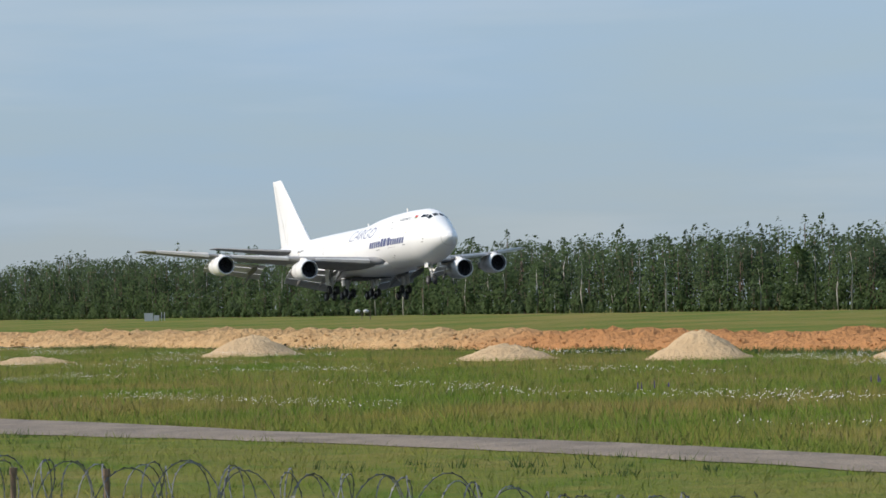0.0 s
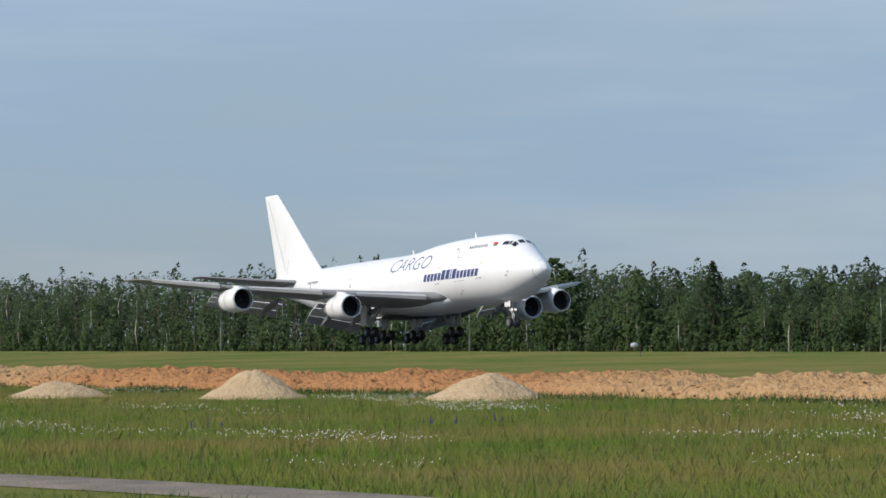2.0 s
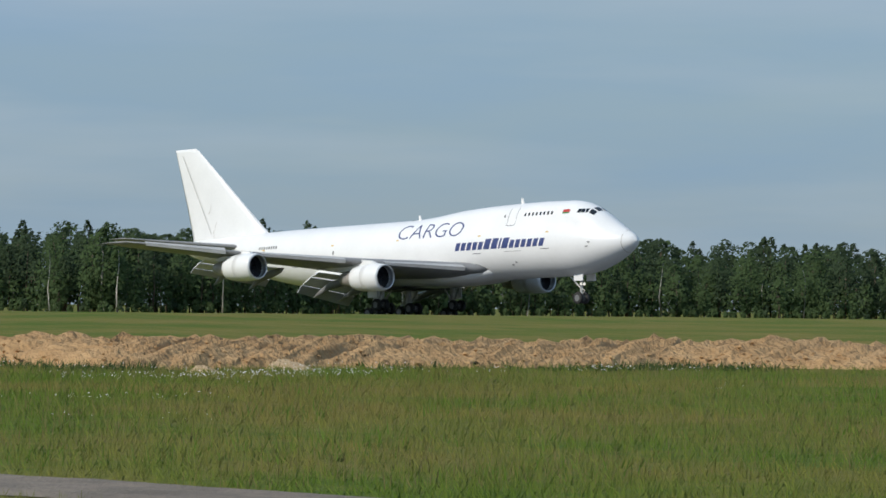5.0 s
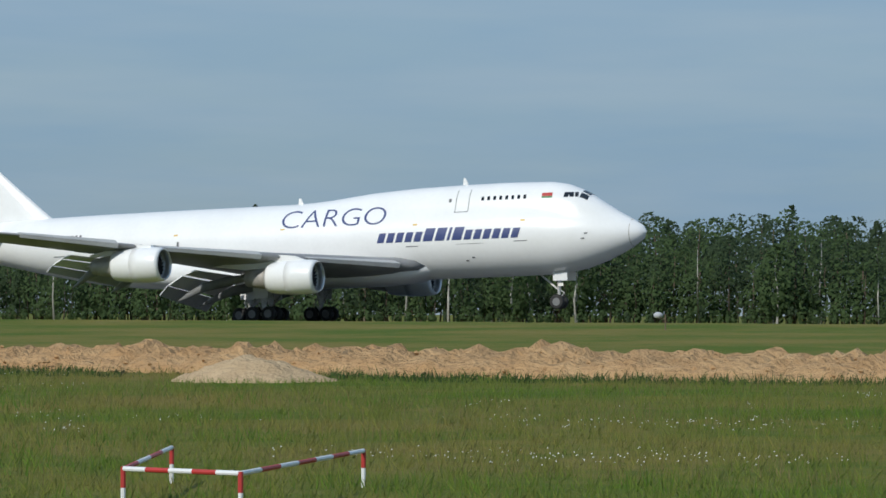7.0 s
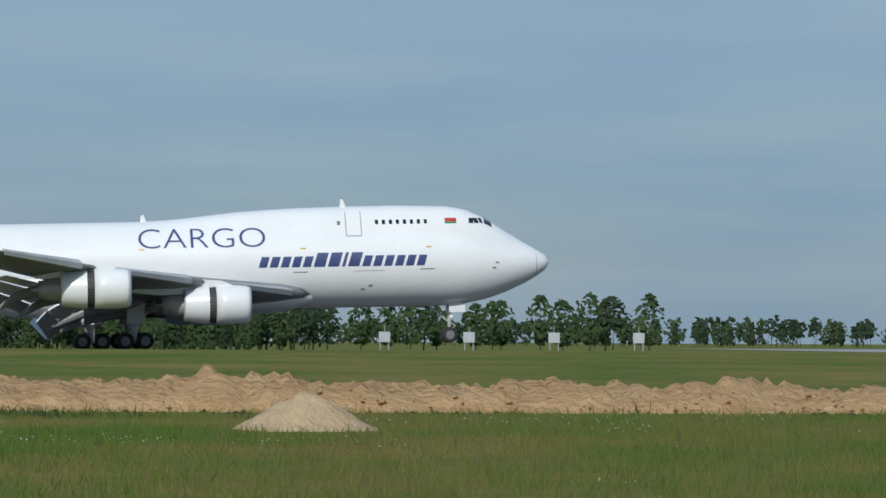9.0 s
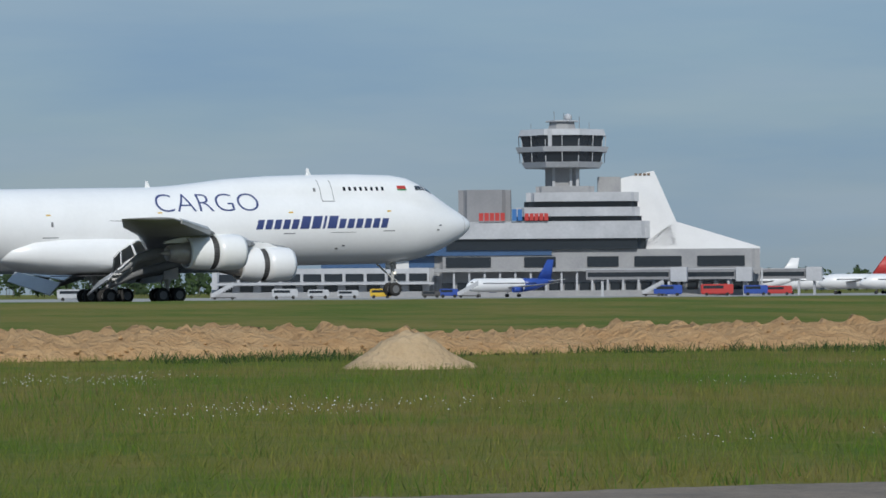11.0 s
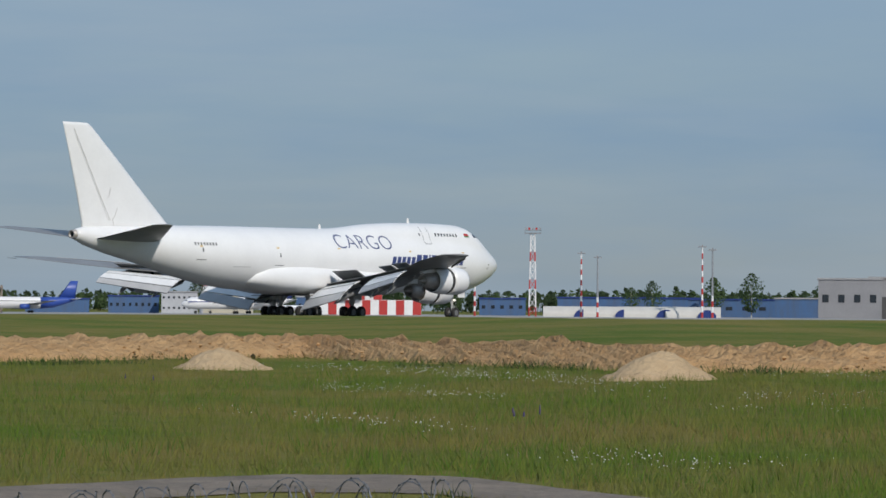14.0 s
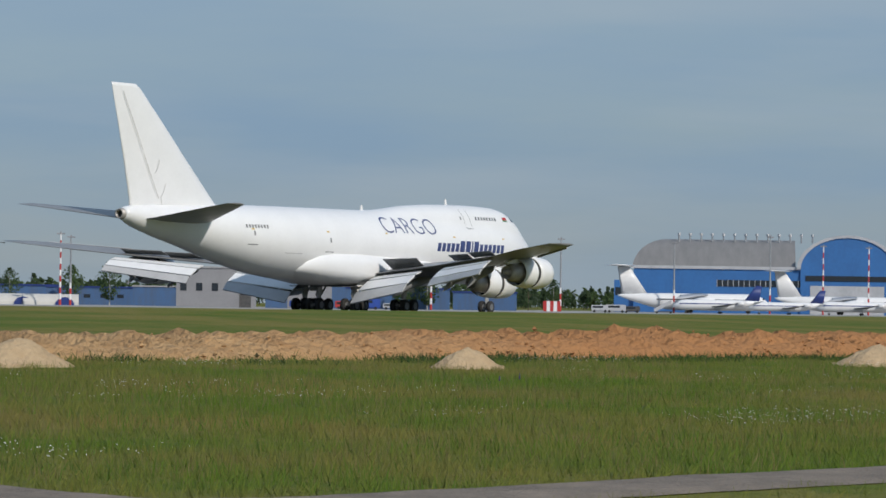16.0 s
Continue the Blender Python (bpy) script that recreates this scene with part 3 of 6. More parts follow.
def forest(name, label, rows, seed):
    """rows: (X0, X1, spacing, P, P jitter, hmin, hmax, leaves, leaf size, share of birch)"""
    rng = np.random.default_rng(seed)
    qv, qn, qm, tv, tf, tm = [], [], [], [], [], []
    o = 0
    for X0, X1, gap, P, jit, h0, h1, nl, leaf, birch in rows:
        X = X0
        while X < X1:
            X += gap * rng.uniform(0.4, 1.6)
            wave = 0.5 + 0.5 * noise.noise((X * 0.011, P * 0.03, seed))
            h = (h0 + (h1 - h0) * (0.3 * wave + 0.7 * rng.random())) * lerp_table(HEIGHTS, X)
            k = 2 if rng.random() < birch * (0.6 + 0.8 * wave) else (1 if rng.random() < 0.55 else 0)
            if k == 0:
                h *= rng.uniform(0.8, 1.15)
            p = stand(X, P + rng.uniform(-jit, jit))
            if birch > 1:         # slim birches along the edge, bare stems below
                k = 2
            q, nr = tree_arrays(rng, 1 if birch > 1 else k, h, nl, leaf, 0.85 if birch > 1 else rng.uniform(1.2, 1.8))
            qv.append((q + np.array(p)).reshape(-1, 3))
            qn.append(np.repeat(nr, 4, 0))
            qm.append(np.full(nl, 1 if k == 2 else 0))
            v, f = trunk_arrays(rng, h, 0.02 * h * rng.uniform(0.5, 0.9))
            tv.append(v + np.array(p))
            tf += [tuple(i + o for i in g) for g in f]
            tm += [3 if k == 2 and (birch > 1 or rng.random() < 0.08) else 2] * len(f)
            o += len(v)
    qv = np.concatenate(qv)
    nq = len(qv) // 4
    faces = np.arange(nq * 4).reshape(-1, 4)
    me = bpy.data.meshes.new(name)
    me.from_pydata(np.concatenate([qv, *tv]), [], [tuple(f) for f in faces] + [tuple(i + nq * 4 for i in g) for g in tf])
    for m in (*LEAF, BARK, BIRCH):
        me.materials.append(m)
    me.polygons.foreach_set("material_index", np.concatenate([*qm, np.array(tm)]).astype(np.int32))
    tn = np.concatenate([(v - v.mean(0)) * np.array([1, 1, 0.02]) for v in tv])
    tn /= np.linalg.norm(tn, axis=1)[:, None] + 1e-6
    me.shade_smooth()
    me.normals_split_custom_set_from_vertices(np.concatenate([*qn, tn]).tolist())
    me.update()
    return tagged(new(name, me), label, "woods", kind="stuff")


forest("woods", "dark green mixed wood of birch, spruce and pine beyond the runway", [
    (-1750, -900, 3.0, 506, 6, 10, 18, 300, 0.40, 0.5),
    (-900, 0, 3.0, 506, 6, 9, 17.5, 640, 0.30, 0.55),
    (-1750, -900, 3.6, 516, 6, 13, 19.5, 240, 0.42, 0.35),
    (-900, 5, 3.2, 516, 5, 12, 19, 420, 0.38, 0.4),
    (-1750, -900, 3.8, 530, 6, 15, 20.5, 160, 0.5, 0.15),
    (-900, 5, 3.2, 527, 5, 14, 20, 420, 0.40, 0.2),
    (-1750, -900, 4.2, 544, 6, 16, 21.5, 130, 0.55, 0.1),
    (-900, 10, 3.4, 540, 6, 15.5, 21, 300, 0.46, 0.15),
    (-1750, -900, 1.3, 496.5, 2, 1.0, 3.4, 30, 0.42, 0.9),
    (-900, 0, 1.2, 496.5, 2, 1.0, 3.6, 60, 0.30, 0.9),
    (-1750, -900, 1.6, 500, 4, 3, 9.5, 80, 0.44, 0.8),
    (-900, 0, 1.6, 501, 4, 4, 12, 160, 0.37, 0.8),
    (-900, 10, 2.6, 553, 4, 13, 18, 130, 0.62, 0.2),
    (-1300, -20, 24, 495.5, 3, 10, 16, 190, 0.24, 2.0),
    (0, 70, 4, 560, 25, 12, 16, 200, 0.6, 0.6)], 5)
forest("far_woods", "hazy line of distant woods", [
    (-60, 3800, 3.4, 1250, 25, 10, 13.5, 60, 1.05, 0.4), (-60, 3800, 3.8, 1310, 25, 12.5, 16, 45, 1.3, 0.3)], 6)


# ---- the freighter ----
# stations in metres behind the nose; heights above the ground with the wheels down
TOP = [(0, 6.0), (0.3, 6.55), (1, 7.0), (2, 7.55), (3.5, 8.5), (5, 9.5), (6.5, 10.15), (8, 10.4), (12, 10.5), (16, 10.47), (20, 10.38), (24, 10.15), (28, 9.7), (31, 9.5), (45, 9.42), (50, 9.38), (55, 9.3), (60, 9.15), (64, 9.05), (67, 8.98), (68.2, 8.82), (68.6, 8.6)]
BOT = [(0, 6.0), (0.3, 5.45), (1, 4.95), (2, 4.4), (3.5, 3.75), (5, 3.25), (6.5, 2.97), (8, 2.82), (12, 2.8), (43, 2.8), (46, 2.95), (50, 3.4), (55, 4.35), (60, 5.5), (64, 6.3), (67, 7.05), (68.2, 7.5), (68.6, 7.75)]
HALF = [(0, 0.02), (0.3, 0.6), (1, 1.1), (2, 1.65), (3.5, 2.25), (5, 2.65), (6.5, 2.95), (8, 3.1), (12, 3.25), (45, 3.25), (50, 3.0), (55, 2.5), (60, 1.8), (64, 1.3), (67, 0.95), (68.2, 0.7), (68.6, 0.48)]
MAIN_TOP = [(0, 6.0), (0.3, 6.5), (1, 6.95), (2, 7.4), (3.5, 8.05), (5, 8.6), (8, 9.15), (12, 9.35), (20, 9.42), (45, 9.42), (50, 9.38), (55, 9.3), (60, 9.15), (64, 9.05), (67, 8.98), (68.2, 8.82), (68.6, 8.6)]
AFT0 = 33.0     # the plane's origin lies on the ground this far behind its nose


def smooth_table(table, x):
    return (lerp_table(table, x) * 2 + lerp_table(table, x - 0.35) + lerp_table(table, x + 0.35)) / 4 if x > 1.2 else lerp_table(table, x)


def ring_at(s, n=56, grow=0.0):
    top, bot, half, mt = (smooth_table(t, s) for t in (TOP, BOT, HALF, MAIN_TOP))
    zc, rz = (bot + mt) / 2, (mt - bot) / 2
    ru = min(2.25, half * 0.82)
    cu = top - ru - zc
    pts = []
    for k in range(n):
        a = k * math.tau / n          # 0 is up, positive to the left side
        ca, sa_ = math.cos(a), math.sin(a)
        r = 1 / math.sqrt((ca / max(rz, 0.02)) ** 2 + (sa_ / max(half, 0.02)) ** 2)
        q = ru * ru - (cu * sa_) ** 2
        if q > 0 and ca > 0:
            r2 = cu * ca + math.sqrt(q)
            d = r2 - r
            kk = 0.22
            r = max(r, r2) + (max(0.0, kk - abs(d)) ** 2 / (4 * kk) if ru > 1 else 0)
        r += grow
        pts.append(Vector((AFT0 - s, r * sa_, zc + r * ca)))
    return pts


def side_y(s, z, grow=0.0):
    """How far the skin stands out from the middle at station s and height z (upper or lower half, starboard)."""
    ring = ring_at(s, 96)[:49]
    zs, ys = [p.z for p in ring], [p.y for p in ring]
    return -float(np.interp(-z, [-v for v in zs], ys)) - grow


def airfoil(n=9):
    xs = [0.5 - 0.5 * math.cos(math.pi * i / n) for i in range(n + 1)]
    th = [5 * (0.2969 * math.sqrt(x) - 0.126 * x - 0.3516 * x * x + 0.2843 * x ** 3 - 0.1015 * x ** 4) for x in xs]
    up = [(x, t) for x, t in zip(xs, th)]
    lo = [(x, -0.75 * t) for x, t in zip(xs, th)][1:-1]
    return up + lo[::-1]


def wing_rings(stations):
    """stations: (y, leading edge aft, chord, z, thickness ratio, twist degrees)"""
    prof = airfoil()
    rings = []
    for y, le, ch, z, th, tw in stations:
        c, s_ = math.cos(radians(tw)), math.sin(radians(tw))
        ring = []
        for px, pz in prof:
            X, Z = px * ch, pz * th * ch
            ring.append(Vector((AFT0 - (le + X * c + Z * s_), y, z - X * s_ + Z * c)))
        rings.append(ring)
    return rings


def slab(bm, corners, thick, up=Vector((0, 0, 1))):
    """A thin panel over four corners."""
    cs = [Vector(c) for c in corners]
    nrm = (cs[1] - cs[0]).cross(cs[3] - cs[0]).normalized()
    a = [bm.verts.new(c + nrm * thick / 2) for c in cs]
    b = [bm.verts.new(c - nrm * thick / 2) for c in cs]
    bm.faces.new(a)
    bm.faces.new(b[::-1])
    for i in range(4):
        j = (i + 1) % 4
        bm.faces.new((a[i], b[i], b[j], a[j]))


def skin_patch(s0, s1, z0, z1, grow=0.012, nu=4, nv=6, skew=0.0):
    """A small patch that lies on the starboard skin."""
    bm = bmesh.new()
    rows = []
    for j in range(nv + 1):
        z = z0 + (z1 - z0) * j / nv
        rows.append([bm.verts.new((AFT0 - s, side_y(s, z, grow), z)) for s in (s0 + (s1 - s0) * i / nu - skew * (z - z0) for i in range(nu + 1))])
    for a, b in zip(rows, rows[1:]):
        for i in range(nu):
            bm.faces.new((a[i], a[i + 1], b[i + 1], b[i]))
    return bm


WING_LE = [(0, 16.5), (3.25, 19.3), (29.6, 43.0)]
WING_TE = [(0, 36.0), (3.25, 36.3), (11.5, 38.3), (29.6, 47.3)]
WING_Z = [(0, 3.7), (3.25, 3.95), (11.7, 4.75), (20.8, 5.75), (29.6, 7.0)]


def wing_point(y, f, dz=0.0, side=-1):
    """A point on the wing at span y and chord fraction f."""
    le, te = lerp_table(WING_LE, y), lerp_table(WING_TE, y)
    return Vector((AFT0 - (le + (te - le) * f), side * y, lerp_table(WING_Z, y) - 0.035 * (te - le) * f + dz))


def make_wing(plane, side):
    bm = bmesh.new()
    st = []
    for y in (2.2, 3.25, 7, 11.5, 16, 20.8, 25, 28.6, 29.6):
        le, te = lerp_table(WING_LE, y), lerp_table(WING_TE, y)
        ch = (te - le) * (0.86 if y < 22 else 1.0)
        st.append((side * y, le, ch, lerp_table(WING_Z, y), 0.13 - 0.0015 * y if y < 29 else 0.05, 2.0 - 0.08 * y))
    loft(bm, wing_rings(st))
    wing = part("wing", bm, GREY, plane, "grey swept wing with a pale leading edge", True)
    for y0, y1 in ((4.2, 10.2), (13.2, 19.6), (22.2, 28.2)):
        bm = bmesh.new()                 # bright leading edge strip
        a0, a1 = wing_point(y0, -0.012, 0.05, side), wing_point(y1, -0.012, 0.05, side)
        b0, b1 = wing_point(y0, 0.028, 0.36, side), wing_point(y1, 0.03, 0.22, side)
        c0, c1 = wing_point(y0, 0.0, -0.28, side), wing_point(y1, 0.0, -0.18, side)
        slab(bm, (a0, a1, b1, b0), 0.06)
        slab(bm, (c0, c1, a1, a0), 0.06)
        part("slat", bm, SLATGREY, wing, "pale grey leading edge flap")
    # triple-slotted flaps, let down
    for y0, y1 in ((3.7, 9.9), (13.3, 20.6)):
        drop, back = 0.0, 0.84
        for k, (ch, ang) in enumerate(((0.085, 16), (0.115, 30), (0.085, 46))):
            bm = bmesh.new()
            cs = []
            for y in (y0, y1):
                c = lerp_table(WING_TE, y) - lerp_table(WING_LE, y)
                p = wing_point(y, back + 0.012 * k, 0.0, side) + Vector((0, 0, -drop * c - 0.18))
                w = min(c * ch, 1.7)
                q = p + Vector((-w * math.cos(radians(ang)), 0, -w * math.sin(radians(ang))))
                cs.append((p, q, w))
            slab(bm, (cs[0][0], cs[1][0], cs[1][1], cs[0][1]), 0.11)
            fl = part("flap", bm, WHITE2 if k < 2 else SLATGREY, wing, "lowered slotted flap")
            c = 0.5 * sum(lerp_table(WING_TE, y) - lerp_table(WING_LE, y) for y in (y0, y1))
            wm = (cs[0][2] + cs[1][2]) / 2
            back += wm / c * math.cos(radians(ang)) + 0.004
            drop += wm / c * math.sin(radians(ang)) + 0.004
    for y in (5.4, 8.4, 15.2, 18.6):      # flap track fairings
        bm = bmesh.new()
        rings = []
        for f, r, dz in ((0.52, 0.03, -0.55), (0.58, 0.28, -0.8), (0.72, 0.42, -1.05), (0.88, 0.40, -1.35), (1.0, 0.25, -2.0), (1.07, 0.03, -2.4)):
            p = wing_point(y, f, dz, side)
            rings.append([p + Vector((0, math.cos(a) * r * 0.7, math.sin(a) * r)) for a in (k * math.tau / 10 for k in range(10))])
        loft(bm, rings)
        part("flap_track_fairing", bm, GREY, wing, smooth=True)
    bm = bmesh.new()                  # wing tip: navigation light and aerial
    tube(bm, wing_point(29.5, 0.9, 0.0, side), wing_point(29.5, 0.9, 0.05, side) + Vector((-1.5, 0, 0)), 0.035, 0.012, 6)
    part("static_rod", bm, DARKGREY, wing)
    return wing


def make_spoilers(wing_parent, side):
    made = []
    for y0, y1 in ((4.2, 8.9), (13.6, 16.6), (16.8, 20.2)):
        h0, h1 = wing_point(y0, 0.72, 0.42, side), wing_point(y1, 0.72, 0.30, side)
        t0, t1 = wing_point(y0, 0.84, 0.2, side), wing_point(y1, 0.84, 0.14, side)
        hinge = (h0 + h1) / 2
        axis = (h1 - h0).normalized()
        bm = bmesh.new()
        slab(bm, [c - hinge for c in (h0, h1, t1, t0)], 0.05)
        me = bpy.data.meshes.new("spoiler")
        bmesh.ops.recalc_face_normals(bm, faces=bm.faces)
        bm.to_mesh(me)
        bm.free()
        me.materials.append(GREY)
        ob = new("spoiler", me)
        ob.parent = wing_parent
        ob.location = hinge
        made.append((ob, hinge, axis, side))
    return made


def make_engine(plane, y, aft, z, side):
    """A fan engine on its pylon. Returns the reverser sleeve, which slides back."""
    bm = bmesh.new()
    c = Vector((AFT0 - aft, side * y, z))
    prof = [(0.0, 1.16), (0.05, 1.24), (-0.25, 1.34), (-0.9, 1.40), (-1.7, 1.41), (-2.45, 1.38), (-2.45, 1.30), (-0.9, 1.18), (-0.35, 1.12), (0.0, 1.16)]
    turned(bm, prof, center=c, n=36)
    eng = part("engine", bm, WHITE, plane, "white fan engine cowling", True)
    bm = bmesh.new()
    turned(bm, [(0.055, 1.235), (0.09, 1.18), (0.0, 1.12), (-0.3, 1.10), (-0.45, 1.11)], center=c, n=36)
    part("inlet_lip", bm, LIP, eng, "bare metal inlet lip", True)
    bm = bmesh.new()
    turned(bm, [(-0.8, 1.17), (-0.82, 0.3), (-0.45, 0.02)], center=c, n=30)
    for k in range(22):                # fan blades
        a = k * math.tau / 22
        u, v = Vector((0, math.cos(a), math.sin(a))), Vector((0, -math.sin(a), math.cos(a)))
        slab(bm, (c + Vector((-0.7, 0, 0)) + u * 0.3, c + Vector((-0.7, 0, 0)) + u * 1.12, c + Vector((-0.58, 0, 0)) + u * 1.12 + v * 0.2, c + Vector((-0.58, 0, 0)) + u * 0.3 + v * 0.1), 0.02)
    part("fan", bm, FANBLACK, eng, "dark fan with a spinner")
    bm = bmesh.new()                   # cascade ring under the sleeve
    turned(bm, [(-2.3, 1.27), (-3.5, 1.16)], center=c, n=36)
    for k in range(36):
        a = k * math.tau / 36
        u, v = Vector((0, math.cos(a), math.sin(a))), Vector((0, -math.sin(a), math.cos(a)))
        p, q = c + Vector((-2.4, 0, 0)) + u * 1.29, c + Vector((-3.3, 0, 0)) + u * 1.2
        slab(bm, (p - v * 0.03, q - v * 0.03, q + v * 0.03, p + v * 0.03), 0.05)
    part("reverser_cascade", bm, DARKGREY, eng, "dark thrust reverser grille")
    bm = bmesh.new()
    turned(bm, [(-3.0, 1.0), (-4.2, 0.92), (-5.6, 0.74), (-6.3, 0.60), (-6.3, 0.54), (-5.9, 0.5), (-5.9, 0.34), (-6.7, 0.12), (-6.95, 0.01)], center=c, n=28)
    part("core_nozzle", bm, METAL, eng, "heat-stained metal exhaust nozzle", True)
    bm = bmesh.new()
    turned(bm, [(-2.46, 1.385), (-2.46, 1.32), (-4.15, 1.12), (-4.3, 1.14), (-4.1, 1.2), (-3.3, 1.32), (-2.46, 1.385)], n=36)
    sleeve = part("reverser_sleeve", bm, WHITE, eng, "white sliding thrust reverser sleeve", True)
    sleeve.location = c
    bm = bmesh.new()                   # pylon
    wl = wing_point(y, 0.02, -0.2, side)
    wt = wing_point(y, 0.55, -0.35, side)
    for w, zl in ((0.2, 0),):
        pts = [c + Vector((-0.9, 0, 1.3)), wl + Vector((1.2, 0, 0.3)), wl + Vector((-0.6, 0, 0.45)), wt, c + Vector((-6.6, 0, 0.75)), c + Vector((-4.5, 0, 0.8))]
        a = [bm.verts.new(p + Vector((0, w, 0))) for p in pts]
        b = [bm.verts.new(p - Vector((0, w, 0))) for p in pts]
        bm.faces.new(a)
        bm.faces.new(b[::-1])
        for i in range(len(pts)):
            j = (i + 1) % len(pts)
            bm.faces.new((a[i], b[i], b[j], a[j]))
    part("pylon", bm, WHITE2, eng)
    return sleeve, c


def make_wheel(name, parent, x, y, z, r, w):
    bm = bmesh.new()
    prof = [(-w * 0.5, r * 0.55), (-w * 0.5, r * 0.82), (-w * 0.42, r * 0.94), (-w * 0.25, r), (w * 0.25, r), (w * 0.42, r * 0.94), (w * 0.5, r * 0.82), (w * 0.5, r * 0.55)]
    rings = [[Vector((x + rr * math.cos(k * math.tau / 22), y + u, z + rr * math.sin(k * math.tau / 22))) for k in range(22)] for u, rr in prof]
    loft(bm, rings, False)
    wh = part(name, bm, RUBBER, parent, "black rubber tyre", True)
    bm = bmesh.new()
    rings = [[Vector((x + rr * math.cos(k * math.tau / 18), y + u, z + rr * math.sin(k * math.tau / 18))) for k in range(18)] for u, rr in ((-w * 0.47, r * 0.57), (-w * 0.36, r * 0.45), (-w * 0.5, r * 0.18), (w * 0.5, r * 0.18), (w * 0.36, r * 0.45), (w * 0.47, r * 0.57))]
    loft(bm, rings)
    part("hub", bm, HUB, wh, "pale metal hub")


def make_bogie(plane, aft, y, top, name):
    """A main leg and its four-wheel truck, which rocks on the foot of the leg."""
    x, r, w = AFT0 - aft, 0.62, 0.46
    bm = bmesh.new()
    tube(bm, (x, y, r), (x, y * 0.98, top), 0.17, 0.26, 12)
    tube(bm, (x, y, 1.5), (x, y * 0.99, top), 0.27, 0.3, 12)
    tube(bm, (x, y, 1.3), (x + 1.9, y * 0.96, top - 0.2), 0.09, None, 8)
    tube(bm, (x, y, 1.5), (x - 0.3, y * 0.62, top), 0.09, None, 8)
    tube(bm, (x - 0.2, y, 1.0), (x - 0.55, y, 1.6), 0.06, None, 6)
    tube(bm, (x - 0.55, y, 1.6), (x - 0.2, y, 2.2), 0.06, None, 6)
    leg = part(name + "_leg", bm, STRUT, plane, "grey main landing gear leg with braces")
    bm = bmesh.new()
    side = -1 if y < 0 else 1
    box(bm, x - 0.6, x + 0.7, y + side * 0.62, y + side * 0.68, 1.9, top)
    part("gear_door", bm, WHITE2, leg, "white leg door")
    bm = bmesh.new()
    tube(bm, (-0.75, 0, 0), (0.75, 0, 0), 0.13, None, 8)
    for dx in (-0.74, 0.74):
        tube(bm, (dx, -0.56, 0), (dx, 0.56, 0), 0.09, None, 8)
    truck = part(name + "_truck", bm, STRUT, plane, "four-wheel truck of the main gear")
    truck.location = (x, y, r)
    for dx in (-0.74, 0.74):
        for dy in (-0.56, 0.56):
            make_wheel("wheel", truck, dx, dy, 0, r, w)
    return leg, truck, Vector((x, y, r))


def text_on_skin(body, s_left, s_right, z0, z1, material, parent, name, label):
    cu = bpy.data.curves.new(name, 'FONT')
    cu.body = body
    cu.resolution_u = 5
    cu.offset = -0.014
    tmp = new(name, cu)
    me = bpy.data.meshes.new_from_object(tmp.evaluated_get(bpy.context.evaluated_depsgraph_get()))
    bpy.data.objects.remove(tmp)
    bm = bmesh.new()
    bm.from_mesh(me)
    xs, ys = [v.co.x for v in bm.verts], [v.co.y for v in bm.verts]
    x0, x1, y0, y1 = min(xs), max(xs), min(ys), max(ys)
    for k in range(1, 14):
        bmesh.ops.bisect_plane(bm, geom=bm.verts[:] + bm.edges[:] + bm.faces[:], plane_co=(0, y0 + (y1 - y0) * k / 14, 0), plane_no=(0, 1, 0))
    for v in bm.verts:
        s = s_left + (s_right - s_left) * (v.co.x - x0) / (x1 - x0)
        z = z0 + (z1 - z0) * (v.co.y - y0) / (y1 - y0)
        v.co = (AFT0 - s, side_y(s, z, 0.016), z)
    return part(name, bm, material, parent, label)


